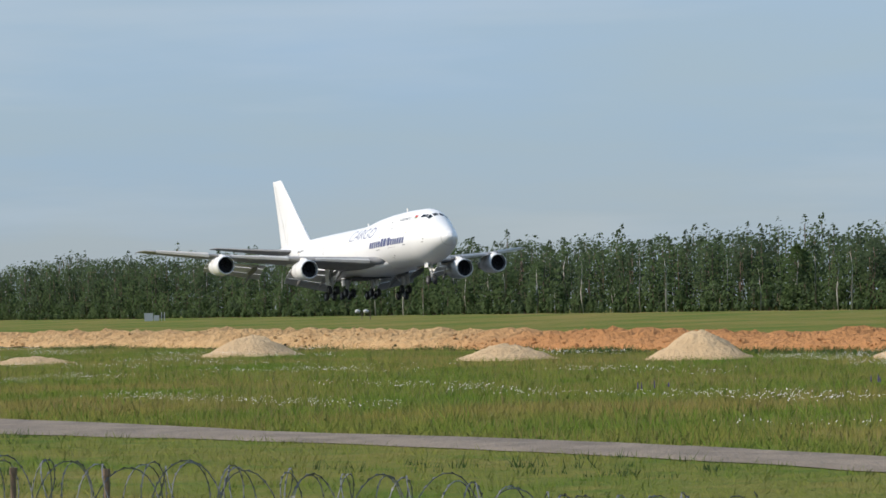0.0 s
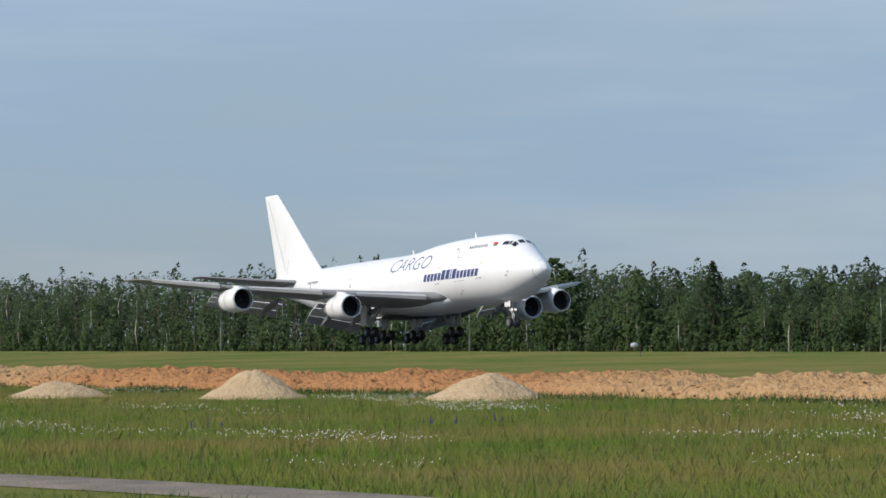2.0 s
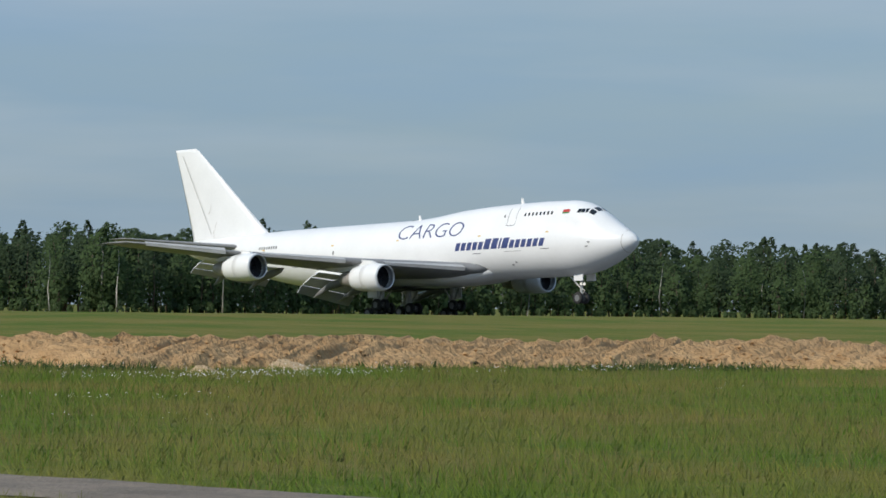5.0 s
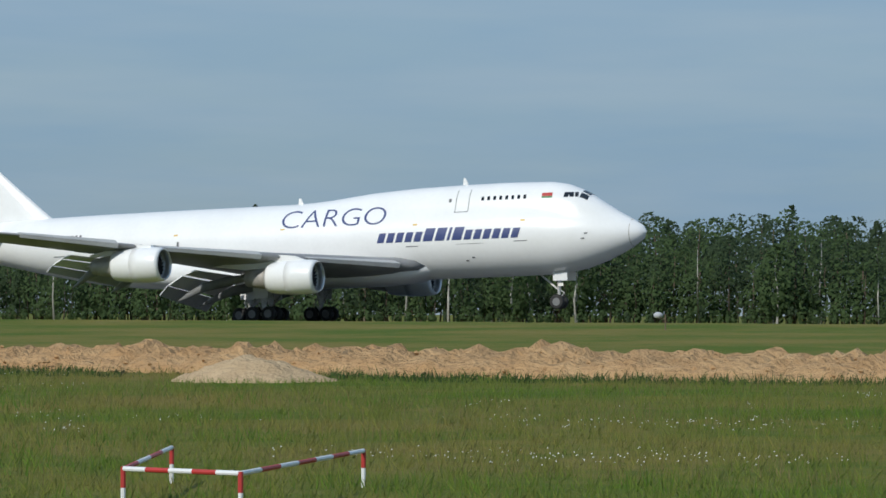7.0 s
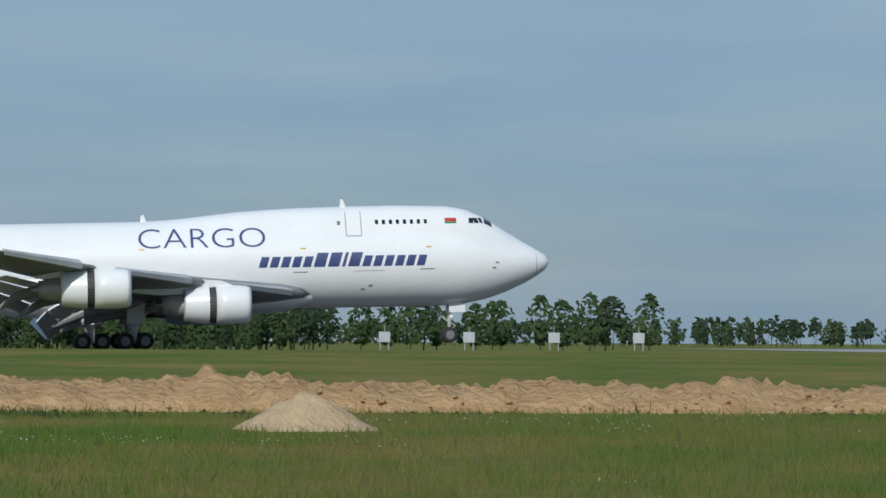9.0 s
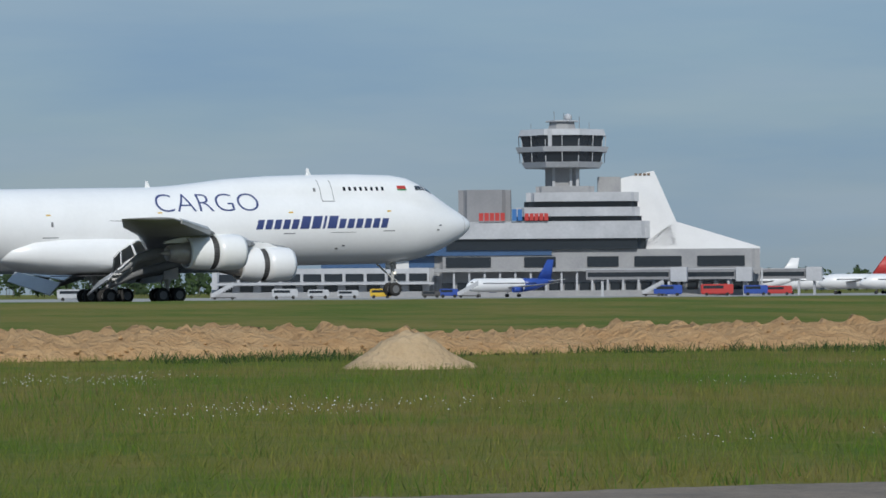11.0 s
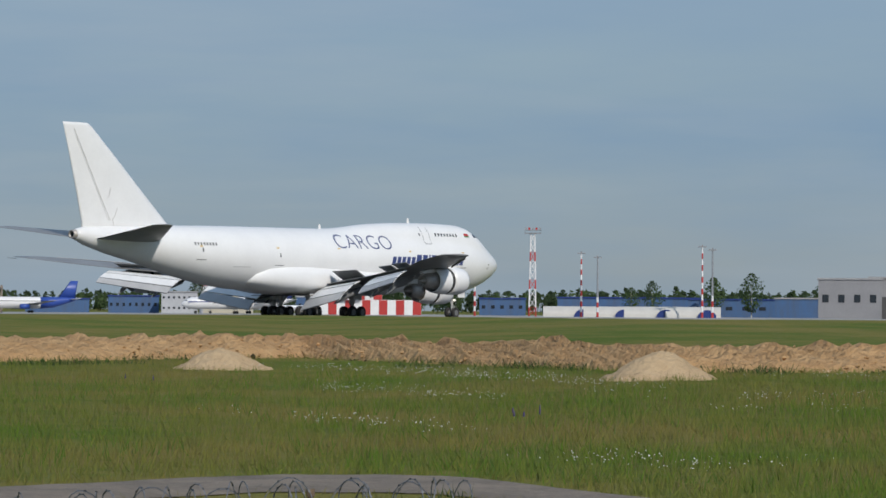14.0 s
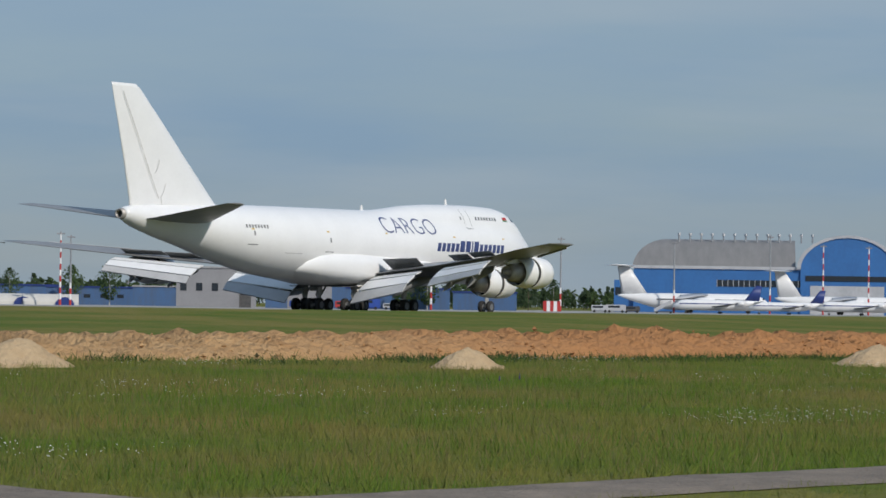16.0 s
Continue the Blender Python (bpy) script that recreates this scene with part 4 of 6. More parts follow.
def make_freighter():
    plane = empty("cargo_jet")
    tagged(plane, "large white four-engined cargo jet landing, wheels down", "airplane")
    ss = sorted({round(v, 2) for v in [0, 0.08, 0.3, 0.6, 1, 1.5, 2, 2.7, 3.5, 4.2, 5, 5.7, 6.5, 7.2, 8, 9, 10, 12, 14, 16, 18, 20, 22, 24, 26, 28, 29.5, 31, 33, 36, 40, 43, 45, 46, 48, 50, 52, 54, 56, 58, 60, 62, 64, 65.5, 67, 67.6, 68.2, 68.6]})
    bm = bmesh.new()
    loft(bm, [ring_at(s) for s in ss])
    fus = part("fuselage", bm, WHITE, plane, "white fuselage with an upper deck hump", True)
    # wing to body fairing
    bm = bmesh.new()
    rings = []
    for s, w, h, zc in ((17.0, 0.6, 0.3, 3.9), (18.5, 2.3, 0.8, 3.85), (20.5, 3.3, 1.25, 3.8), (24, 3.65, 1.45, 3.8), (30, 3.72, 1.6, 3.95), (36, 3.75, 1.75, 4.1), (40, 3.68, 1.7, 4.15), (42.5, 3.45, 1.45, 4.2), (44.3, 2.9, 1.0, 4.15), (45.6, 1.8, 0.5, 4.0), (46.2, 0.6, 0.2, 3.9)):
        rings.append([Vector((AFT0 - s, w * abs(math.cos(a)) ** 0.7 * (1 if math.cos(a) > 0 else -1), zc + h * abs(math.sin(a)) ** 0.8 * (1 if math.sin(a) > 0 else -1))) for a in (k * math.tau / 36 for k in range(36))])
    loft(bm, rings)
    part("belly_fairing", bm, WHITE, plane, "white wing root fairing", True)
    bm = bmesh.new()                  # flat dark plate painted as the shade inside the open wheel bays
    box(bm, AFT0 - 38.5, AFT0 - 29.5, -2.9, 2.9, 2.30, 2.36)
    part("wheel_bay", bm, DARKGREY, plane, "dark plate painted as the shade of an open wheel bay")
    # tail
    bm = bmesh.new()
    prof = airfoil()
    rings = []
    for z, le, te, th in ((8.6, 52.5, 67.6, 0.10), (9.4, 54.9, 67.6, 0.10), (12.5, 58.6, 68.4, 0.10), (16, 62.7, 69.4, 0.09), (19.0, 66.3, 70.3, 0.08), (19.3, 66.9, 70.4, 0.05)):
        rings.append([Vector((AFT0 - (le + px * (te - le)), pz * th * (te - le), z)) for px, pz in prof])
    loft(bm, rings)
    fin = part("tail_fin", bm, WHITE, plane, "tall white swept tail fin", True)
    bm = bmesh.new()                  # rudder hinge line and stains
    for z0, z1, f0 in ((9.6, 13.4, 0.70), (13.6, 18.6, 0.70)):
        q = []
        for z in (z0, z1):
            le = 54.9 + (z - 9.4) / 9.9 * 11.8
            te = 67.6 + (z - 9.4) / 9.9 * 2.8
            th = 0.027 * (te - le)
            s = le + (te - le) * f0
            q.append((s, z, th))
        slab(bm, ((AFT0 - q[0][0], -q[0][2] - 0.12, q[0][1]), (AFT0 - q[0][0] - 0.06, -q[0][2] - 0.12, q[0][1]), (AFT0 - q[1][0] - 0.06, -q[1][2] - 0.09, q[1][1]), (AFT0 - q[1][0], -q[1][2] - 0.09, q[1][1])), 0.02)
    part("rudder_joint", bm, STAIN, fin, "thin grimy rudder joint")
    rng = random.Random(8)
    for s0, z0, n in ((63.0, 10.9, 5), (63.9, 12.9, 3)):      # oil streaks
        bm = bmesh.new()
        p = Vector((AFT0 - s0, 0, z0))
        for k in range(n):
            q = p + Vector((rng.uniform(-0.25, 0.12), 0, -rng.uniform(0.2, 0.5)))
            le, te = 54.9 + (p.z - 9.4) / 9.9 * 11.8, 67.6 + (p.z - 9.4) / 9.9 * 2.8
            f = (AFT0 - p.x - le) / (te - le)
            th = 0.5 * (te - le) * (0.2969 * math.sqrt(f) - 0.126 * f - 0.3516 * f * f + 0.2843 * f ** 3 - 0.1015 * f ** 4) + 0.03
            w = 0.025
            slab(bm, (p + Vector((-w, -th, 0)), p + Vector((w, -th, 0)), q + Vector((w, -th - 0.01, 0)), q + Vector((-w, -th - 0.01, 0))), 0.012)
            p = q
        part("oil_streak", bm, STAIN, fin, "brown oil streak")
    for side in (-1, 1):
        bm = bmesh.new()
        loft(bm, wing_rings([(side * 0.6, 56.8, 9.6, 7.75, 0.1, 0), (side * 2.0, 58.0, 8.6, 7.9, 0.1, 0), (side * 10.8, 66.0, 2.9, 9.0, 0.09, 0), (side * 11.1, 66.6, 2.2, 9.03, 0.05, 0)]))
        part("tailplane", bm, GREY, plane, "grey swept tailplane", True)
    bm = bmesh.new()
    turned(bm, [(0.0, 0.5), (-0.5, 0.42), (-0.5, 0.33), (0.1, 0.3)], center=(AFT0 - 68.55, 0, 8.17), n=20)
    part("exhaust_ring", bm, METAL, plane, "metal tail exhaust ring", True)
    bm = bmesh.new()
    turned(bm, [(-0.12, 0.36), (-0.1, 0.01)], center=(AFT0 - 68.6, 0, 8.17), n=20)
    part("exhaust_hole", bm, FANBLACK, plane)
    spoilers, sleeves, flexing = [], [], []
    for side in (-1, 1):
        flexing.append((make_wing(plane, side), side))
        spoilers += make_spoilers(plane, side)
        for y, aft, z in ((11.7, 23.9, 3.1), (20.8, 33.0, 4.3)):
            sleeves.append(make_engine(plane, y, aft, z, side))
            flexing.append((sleeves[-1][0].parent, side))
    # wheels
    gears = []
    for y in (-5.5, 5.5):
        gears.append((*make_bogie(plane, 31.9, y, 4.4, "wing_gear"), 34.0))
    for y in (-1.95, 1.95):
        gears.append((*make_bogie(plane, 34.9, y, 3.4, "body_gear"), 12.0))
    x = AFT0 - 7.8
    bm = bmesh.new()
    tube(bm, (x, 0, 0.6), (x + 0.1, 0, 3.0), 0.12, 0.18, 12)
    tube(bm, (x, -0.5, 0.6), (x, 0.5, 0.6), 0.09, None, 8)
    tube(bm, (x + 0.05, 0, 1.5), (x - 1.7, 0, 3.0), 0.08, None, 8)
    tube(bm, (x + 0.02, 0, 0.9), (x + 0.5, 0, 1.3), 0.05, None, 6)
    tube(bm, (x + 0.05, 0, 1.6), (x + 0.5, 0, 1.3), 0.05, None, 6)
    ng = part("nose_gear", bm, STRUT, plane, "grey nose gear leg with two wheels")
    for y in (-0.46, 0.46):
        make_wheel("wheel", ng, x, y, 0.6, 0.6, 0.4)
        bm = bmesh.new()
        box(bm, x - 0.1, x + 1.15, y * 2 - 0.03, y * 2 + 0.03, 2.3, 3.0)
        part("gear_door", bm, WHITE2, ng)
        bm = bmesh.new()
        turned(bm, [(0.0, 0.02), (0.0, 0.14), (-0.15, 0.1)], center=(x + 0.25, y * 0.5, 2.0), n=12)
        part("landing_light", bm, GLOW, ng, "bright landing light")
    # windows, doors, markings on the starboard skin
    for k in range(8):
        s = 9.6 + k * 0.53
        part("cabin_window", skin_patch(s, s + 0.24, 9.03, 9.36, 0.012, 1, 2), GLASS, fus, "small dark cabin window")
    for s0, s1 in ((5.25, 5.5), (5.58, 5.92), (6.02, 6.4)):
        part("cockpit_window", skin_patch(s0, s1, 9.02, 9.42, 0.015, 2, 3, 0.1 if s0 > 5.8 else -0.3), GLASS, fus, "dark cockpit window")
    bm = bmesh.new()
    rows = []
    for j in range(4):                # windscreen round the front
        s = 4.55 + j * 0.2
        ring = [p for p in ring_at(s, 96, 0.015)]
        rows.append([bm.verts.new(ring[i]) for i in (*range(89, 96), *range(0, 8))])
    for a, b in zip(rows, rows[1:]):
        for i in range(len(a) - 1):
            if i in (3, 7, 11):
                continue
            bm.faces.new((a[i], a[i + 1], b[i + 1], b[i]))
    part("windscreen", bm, GLASS, fus, "dark windscreen")
    bm = bmesh.new()
    for s0, s1, z0, z1 in ((14.6, 14.65, 8.15, 10.0), (15.75, 15.8, 8.15, 10.0), (14.6, 15.8, 8.13, 8.19)):
        b2 = skin_patch(s0, s1, z0, z1, 0.01, 1, 6)
        me = bpy.data.meshes.new("tmp")
        b2.to_mesh(me)
        b2.free()
        bm.from_mesh(me)
        bpy.data.meshes.remove(me)
    part("upper_door", bm, LINE, fus, "outline of the upper deck door")
    for s0, s1, z0, z1 in ((16.2, 16.43, 9.0, 9.3), (9.2, 10.3, 5.55, 5.62), (18.8, 19.9, 5.45, 5.52), (13.0, 15.4, 5.5, 5.53), (40.85, 41.05, 6.3, 6.7), (40.4, 41.8, 5.4, 5.47), (52.4, 52.6, 6.7, 7.1), (52.0, 53.3, 5.85, 5.92), (45.5, 48.0, 5.2, 5.23)):
        part("door_mark", skin_patch(s0, s1, z0, z1, 0.012, 2, 2), LINE, fus, "small dark hatch mark")
    for s in (9.4, 18.9, 41.0, 52.5, 31.0):
        part("yellow_mark", skin_patch(s, s + 0.4, 7.2 if s != 31.0 else 7.3, 7.32 if s != 31.0 else 7.4, 0.012, 1, 1), YELLOW, fus, "small yellow marking")
    bm = bmesh.new()
    loft(bm, [ring_at(1.1, 56, 0.008), ring_at(1.16, 56, 0.008)], False)
    part("radome_joint", bm, STAIN, fus, "thin radome joint")
    for s0, z0 in ((4.2, 5.95), (4.45, 5.55), (13.9, 4.35), (14.5, 4.1)):
        part("probe", skin_patch(s0, s0 + 0.28, z0, z0 + 0.1, 0.03, 1, 1), LINE, fus, "small dark probe")
    part("flag_stripe", skin_patch(7.35, 8.25, 9.16, 9.44, 0.014, 2, 2), RED, fus, "red flag stripe")
    part("flag_stripe", skin_patch(7.35, 8.25, 9.02, 9.15, 0.014, 2, 2), GREEN, fus, "green flag stripe")
    text_on_skin("CARGO", 31.4, 21.9, 7.42, 8.9, BLUE, fus, "cargo_lettering", "dark blue capital letters on the upper fuselage")
    # airline name as plain slanted bars
    s = 22.5
    for k in range(15):
        big = 5 <= k <= 8
        w = 0.99 if big else 0.75
        if k == 7:
            w = 0.38
        z1 = 6.92 if big else 6.66
        part("name_bar", skin_patch(s, s - w + 0.14, 5.86, z1, 0.014, 2, 4, 0.32), BLUE, fus, "dark blue slanted name bar")
        s -= w + 0.075
    s = 53.6
    for k in range(8):
        part("code_bar", skin_patch(s, s - 0.22, 7.36, 7.66, 0.014, 1, 2), LINE, fus, "small grey bar of a code")
        s -= 0.42
    for sx, h in ((15.5, 0.55), (30.6, 0.5)):
        zt = smooth_table(TOP, sx)
        bm = bmesh.new()
        slab(bm, ((AFT0 - sx, 0, zt - 0.1), (AFT0 - sx - 0.5, 0, zt - 0.1), (AFT0 - sx - 0.45, 0, zt + h), (AFT0 - sx - 0.25, 0, zt + h)), 0.06)
        part("blade_aerial", bm, WHITE2, fus)
    return plane, spoilers, sleeves, gears, flexing


FREIGHTER, SPOILERS, SLEEVES, GEARS, FLEXING = make_freighter()


# ---- touchdown smoke ----
def smoke_material():
    m = bpy.data.materials.new("tyre_smoke")
    m.use_nodes = True
    n, l = m.node_tree.nodes, m.node_tree.links
    b = n["Principled BSDF"]
    b.inputs["Base Color"].default_value, b.inputs["Roughness"].default_value = (0.62, 0.68, 0.76, 1), 1.0
    b.inputs["Specular IOR Level"].default_value = 0.0
    co, ns, rg = n.new("ShaderNodeTexCoord"), n.new("ShaderNodeTexNoise"), n.new("ShaderNodeMapRange")
    ns.inputs["Scale"].default_value, ns.inputs["Detail"].default_value = 0.7, 4
    rg.inputs[1].default_value, rg.inputs[2].default_value = 0.42, 0.75
    rg.inputs[3].default_value, rg.inputs[4].default_value = 0.0, 0.13
    l.new(co.outputs["Object"], ns.inputs["Vector"])
    l.new(ns.outputs[0], rg.inputs[0])
    l.new(rg.outputs[0], b.inputs["Alpha"])
    return m


def make_smoke():
    top = empty("tyre_smoke")
    tagged(top, "thin blue-grey tyre smoke drifting low over the runway", "smoke")
    rng, m = random.Random(31), smoke_material()
    for k in range(22):
        bm = bmesh.new()
        bmesh.ops.create_icosphere(bm, subdivisions=3, radius=1.0)
        c = Vector((rng.gauss(0, 3.4), rng.gauss(0, 2.0), 1.2 + abs(rng.gauss(0, 1.3))))
        r = Vector((rng.uniform(1.4, 2.8), rng.uniform(1.2, 2.2), rng.uniform(1.0, 1.9)))
        for v in bm.verts:
            g = 1 + 0.35 * noise.noise(v.co * 1.4 + Vector((k * 3.1, 0, 0)))
            v.co = Vector((v.co.x * r.x, v.co.y * r.y, v.co.z * r.z)) * g + c
        part("puff", bm, m, top, smooth=True)
    return top


SMOKE = make_smoke()


# ---- airfield furniture ----
def at_view(X, P, dz=0.0, turn=0.0):
    """Pose of a thing at a field spot whose local x runs across the line of sight (to the right) and y away from the camera."""
    if P > 600:
        X = X * P / 700      # apron things are given by their bearing at 700 m
    p = stand(X, P, dz)
    w = math.atan2(p.y, -p.x)
    return Matrix.Translation(p) @ Matrix.Rotation(radians(90) - w + radians(turn), 4, 'Z')


def put(ob, m, label, category, group=""):
    ob.matrix_world = m
    return tagged(ob, label, category, group)


# white cladding greyed, with the terminal's shade put into the colour
PALE = mat("pale_cladding", (0.50, 0.51, 0.53), 0.6, color2=(0.37, 0.38, 0.40), scale=0.15)
CONC = mat("grey_concrete", (0.36, 0.36, 0.36), 0.8, color2=(0.27, 0.27, 0.28), scale=0.2)
# dark glass; also the painted shadow under the terminal gallery
GLASS_OR_SHADE = mat("dark_window_or_shade_band", (0.02, 0.026, 0.034), 0.2, coat=0.3)
BLUEGLASS = mat("blue_glazing", (0.06, 0.12, 0.24), 0.15, coat=0.4)
HANGARBLUE = mat("blue_sheet_metal", (0.035, 0.16, 0.42), 0.5, color2=(0.03, 0.12, 0.32), scale=0.1)
# blue dulled to put distance haze into the colour; the streaks are weathering
SHEDBLUE = mat("hazed_weathered_blue_sheet", (0.045, 0.12, 0.27), 0.6, color2=(0.06, 0.10, 0.18), scale=0.12, stretch=(5, 5, 1))
NAVY = mat("navy_blue_paint", (0.02, 0.045, 0.20), 0.4)
ROYAL = mat("royal_blue_paint", (0.03, 0.08, 0.36), 0.4)
ROOFGREY = mat("grey_sheet_roof", (0.24, 0.23, 0.22), 0.6, color2=(0.18, 0.175, 0.17), scale=0.1, stretch=(4, 1, 1))
GREYWALL = mat("grey_panel_wall", (0.27, 0.27, 0.28), 0.7, color2=(0.22, 0.22, 0.23), scale=0.2)
BEIGE = mat("beige_render", (0.52, 0.48, 0.38), 0.8, color2=(0.44, 0.41, 0.33), scale=0.3)
CANVAS = mat("pale_canvas", (0.60, 0.58, 0.53), 0.8, color2=(0.5, 0.48, 0.44), scale=0.3)
SHELL = mat("raw_concrete", (0.30, 0.25, 0.21), 0.9, color2=(0.22, 0.18, 0.15), scale=0.4)
STEEL = mat("galvanised_steel", (0.42, 0.43, 0.44), 0.45, 0.6, color2=(0.32, 0.33, 0.34), scale=2)
RUST = mat("weathered_post", (0.12, 0.085, 0.06), 0.8, color2=(0.2, 0.14, 0.09), scale=3)
JETWHITE = mat("airliner_white", (0.78, 0.78, 0.78), 0.35, color2=(0.72, 0.72, 0.72), scale=0.3)


def boxes(*dims):
    bm = bmesh.new()
    for d in dims:
        box(bm, *d)
    return bm


def make_lattice_mast(height, width=2.6):
    """A floodlight tower in red and white bays with a railed platform."""
    top = empty("floodlight_tower")
    bays = 9
    for b in range(bays):
        z0, z1 = height * b / bays, height * (b + 1) / bays
        bm = bmesh.new()
        w0, w1 = (width * (1 - 0.45 * z / height) / 2 for z in (z0, z1))
        for sx, sy in ((-1, -1), (1, -1), (1, 1), (-1, 1)):
            tube(bm, (sx * w0, sy * w0, z0), (sx * w1, sy * w1, z1), 0.2, None, 5)
        for (ax, ay), (bx, by) in (((-1, -1), (1, -1)), ((1, -1), (1, 1)), ((1, 1), (-1, 1)), ((-1, 1), (-1, -1))):
            tube(bm, (ax * w0, ay * w0, z0), (bx * w1, by * w1, z1), 0.1, None, 4)
            tube(bm, (bx * w0, by * w0, z0), (ax * w1, ay * w1, z1), 0.1, None, 4)
            tube(bm, (ax * w1, ay * w1, z1), (bx * w1, by * w1, z1), 0.07, None, 4)
        part("lattice_bay", bm, RED if b % 3 == 0 else WHITE2, top, "red lattice bay" if b % 3 == 0 else "white lattice bay")
    bm = boxes((-2.3, 2.3, -1.2, 1.2, height, height + 0.25), (-2.3, 2.3, -1.2, -1.1, height + 0.9, height + 1.0), (-2.3, 2.3, 1.1, 1.2, height + 0.9, height + 1.0), (-2.3, -2.2, -1.2, 1.2, height + 0.2, height + 1.0), (2.2, 2.3, -1.2, 1.2, height + 0.2, height + 1.0))
    part("platform", bm, GREYWALL, top, "grey railed platform")
    for k in range(5):
        x = -2.0 + k * 1.0
        part("floodlight", boxes((x - 0.3, x + 0.3, -1.5, -1.15, height + 1.1, height + 1.7)), RED if k % 2 else STEEL, top)
    return top


def make_pole(height, painted=True, head=True):
    top = empty("lamp_mast")
    n = 12
    for b in range(n):
        bm = bmesh.new()
        z0, z1 = height * b / n, height * (b + 1) / n
        tube(bm, (0, 0, z0), (0, 0, z1), 0.34 - 0.16 * z0 / height, 0.34 - 0.16 * z1 / height, 8)
        m = (RED if b % 2 == 0 else WHITE2) if painted or b < 4 else STEEL
        part("pole_band", bm, m, top)
    if head:
        part("lamp_head", boxes((-1.1, 1.1, -0.3, 0.3, height, height + 0.35), (-0.2, 0.2, -0.2, 0.2, height + 0.3, height + 0.8)), GREYWALL, top, "grey crossbar with lamps")
    return top


LATTICE = [make_lattice_mast(27.5, 2.0), make_lattice_mast(33.5, 2.2), make_lattice_mast(23.5, 2.0)]
for k, (X, P, hi) in enumerate(((497.2, 700, 1), (609.4, 700, 0), (855.4, 700, 2), (300, 760, 0))):
    src = LATTICE[hi]
    ob = copy_thing(src, at_view(X, P))
    tagged(ob, "tall red and white lattice floodlight tower beside the apron", "light tower", "floodlight towers")
for src in LATTICE:
    for o in (*src.children_recursive, src):
        bpy.data.objects.remove(o)

POLE = make_pole(23.0)
PLAIN_POLE = make_pole(22.0, False)
POLES = [(568.2, 700, 1, 1), (829.4, 700, 1, 0.76), (877, 700, 1, 0.76), (884.2, 700, 0, 0.74), (930, 700, 1, 0.82), (934.5, 700, 0, 0.82), (1018, 700, 0, 0.9), (1110, 700, 1, 0.9), (1184, 700, 0, 1), (1255, 700, 0, 1), (1320, 700, 0, 1.15), (1358, 700, 1, 1), (1392, 700, 1, 1)]
for X, P, kind, tall in POLES:
    tagged(copy_thing(POLE if kind else PLAIN_POLE, at_view(X, P) @ Matrix.Diagonal((1, 1, tall, 1))), "thin red and white banded lamp mast" if kind else "slim grey lamp mast with a red and white foot", "lamp mast", "apron masts")
for src in (POLE, PLAIN_POLE):
    for o in (*src.children_recursive, src):
        bpy.data.objects.remove(o)

# mast and chequered huts beyond the runway
def make_near_mast():
    top = empty("beacon_mast")
    for b in range(7):
        bm = bmesh.new()
        tube(bm, (0, 0, b * 1.3), (0, 0, b * 1.3 + 1.3), 0.36, None, 10)
        part("pole_band", bm, RED if b % 2 == 0 else WHITE2, top)
    part("platform", boxes((-0.8, 0.8, -0.8, 0.8, 9.1, 9.3), (-0.75, -0.68, -0.8, 0.8, 9.3, 10.1), (0.68, 0.75, -0.8, 0.8, 9.3, 10.1), (-0.8, 0.8, -0.75, -0.68, 10.0, 10.1)), STEEL, top, "steel platform with a rail")
    for x in (-0.5, 0.1, 0.5):
        part("lamp", boxes((x - 0.12, x + 0.12, -0.2, 0.2, 9.4, 9.9)), PALE, top)
    return top


put(make_near_mast(), at_view(-51.9, 330), "red and white banded beacon mast with a platform", "mast")


def make_chequered(name, cols, rows, w, h, depth, upper=None):
    top = empty(name)
    bm = boxes((-w / 2 + 0.05, w / 2 - 0.05, 0.06, depth, 0, h))
    part("body", bm, WHITE2, top, "white hut body")
    cw, rh = w / cols, h / rows
    for i in range(cols):
        for j in range(rows):
            x0 = -w / 2 + i * cw
            part("panel", boxes((x0, x0 + cw - 0.02, -0.02, 0.05, j * rh, (j + 1) * rh - 0.02)), RED if (i + j) % 2 == 0 else WHITE2, top)
    return top


put(make_chequered("chequered_hut", 3, 3, 4.7, 2.5, 2.4), at_view(-37.6, 330, -0.1), "small red and white chequered equipment hut", "hut")


def make_chequered_block():
    top = empty("chequered_building")
    part("lower_storey", boxes((-15.7, 15.7, 0.1, 7, 0, 4.7)), WHITE2, top)
    part("upper_storey", boxes((-15.2, 3.6, 0.1, 6, 4.7, 8.9)), WHITE2, top)
    for i in range(12):
        x = -15.7 + i * 31.4 / 12
        part("panel", boxes((x, x + 2.58, -0.05, 0.1, 0.1, 4.6)), WHITE2 if i % 2 == 0 else RED, top)
    for i in range(7):
        x = -15.2 + i * 18.8 / 7
        part("panel", boxes((x, x + 2.64, -0.05, 0.1, 4.75, 8.8)), RED if i % 2 == 0 else WHITE2, top)
    for x in (-13.6, -6.4, -0.6):
        part("window", boxes((x, x + 1.5, -0.09, -0.05, 5.7, 7.2)), GLASS_OR_SHADE, top)
    part("balcony_rail", boxes((-9, -3, -1.2, -1.1, 5.4, 5.5), (-9, -8.9, -1.2, 0, 4.6, 5.5), (-3.1, -3, -1.2, 0, 4.6, 5.5), (-9, -3, -1.2, 0, 4.55, 4.7)), STEEL, top)
    return top


put(make_chequered_block(), at_view(781.3, 690), "two-storey red and white chequered airfield building", "building")


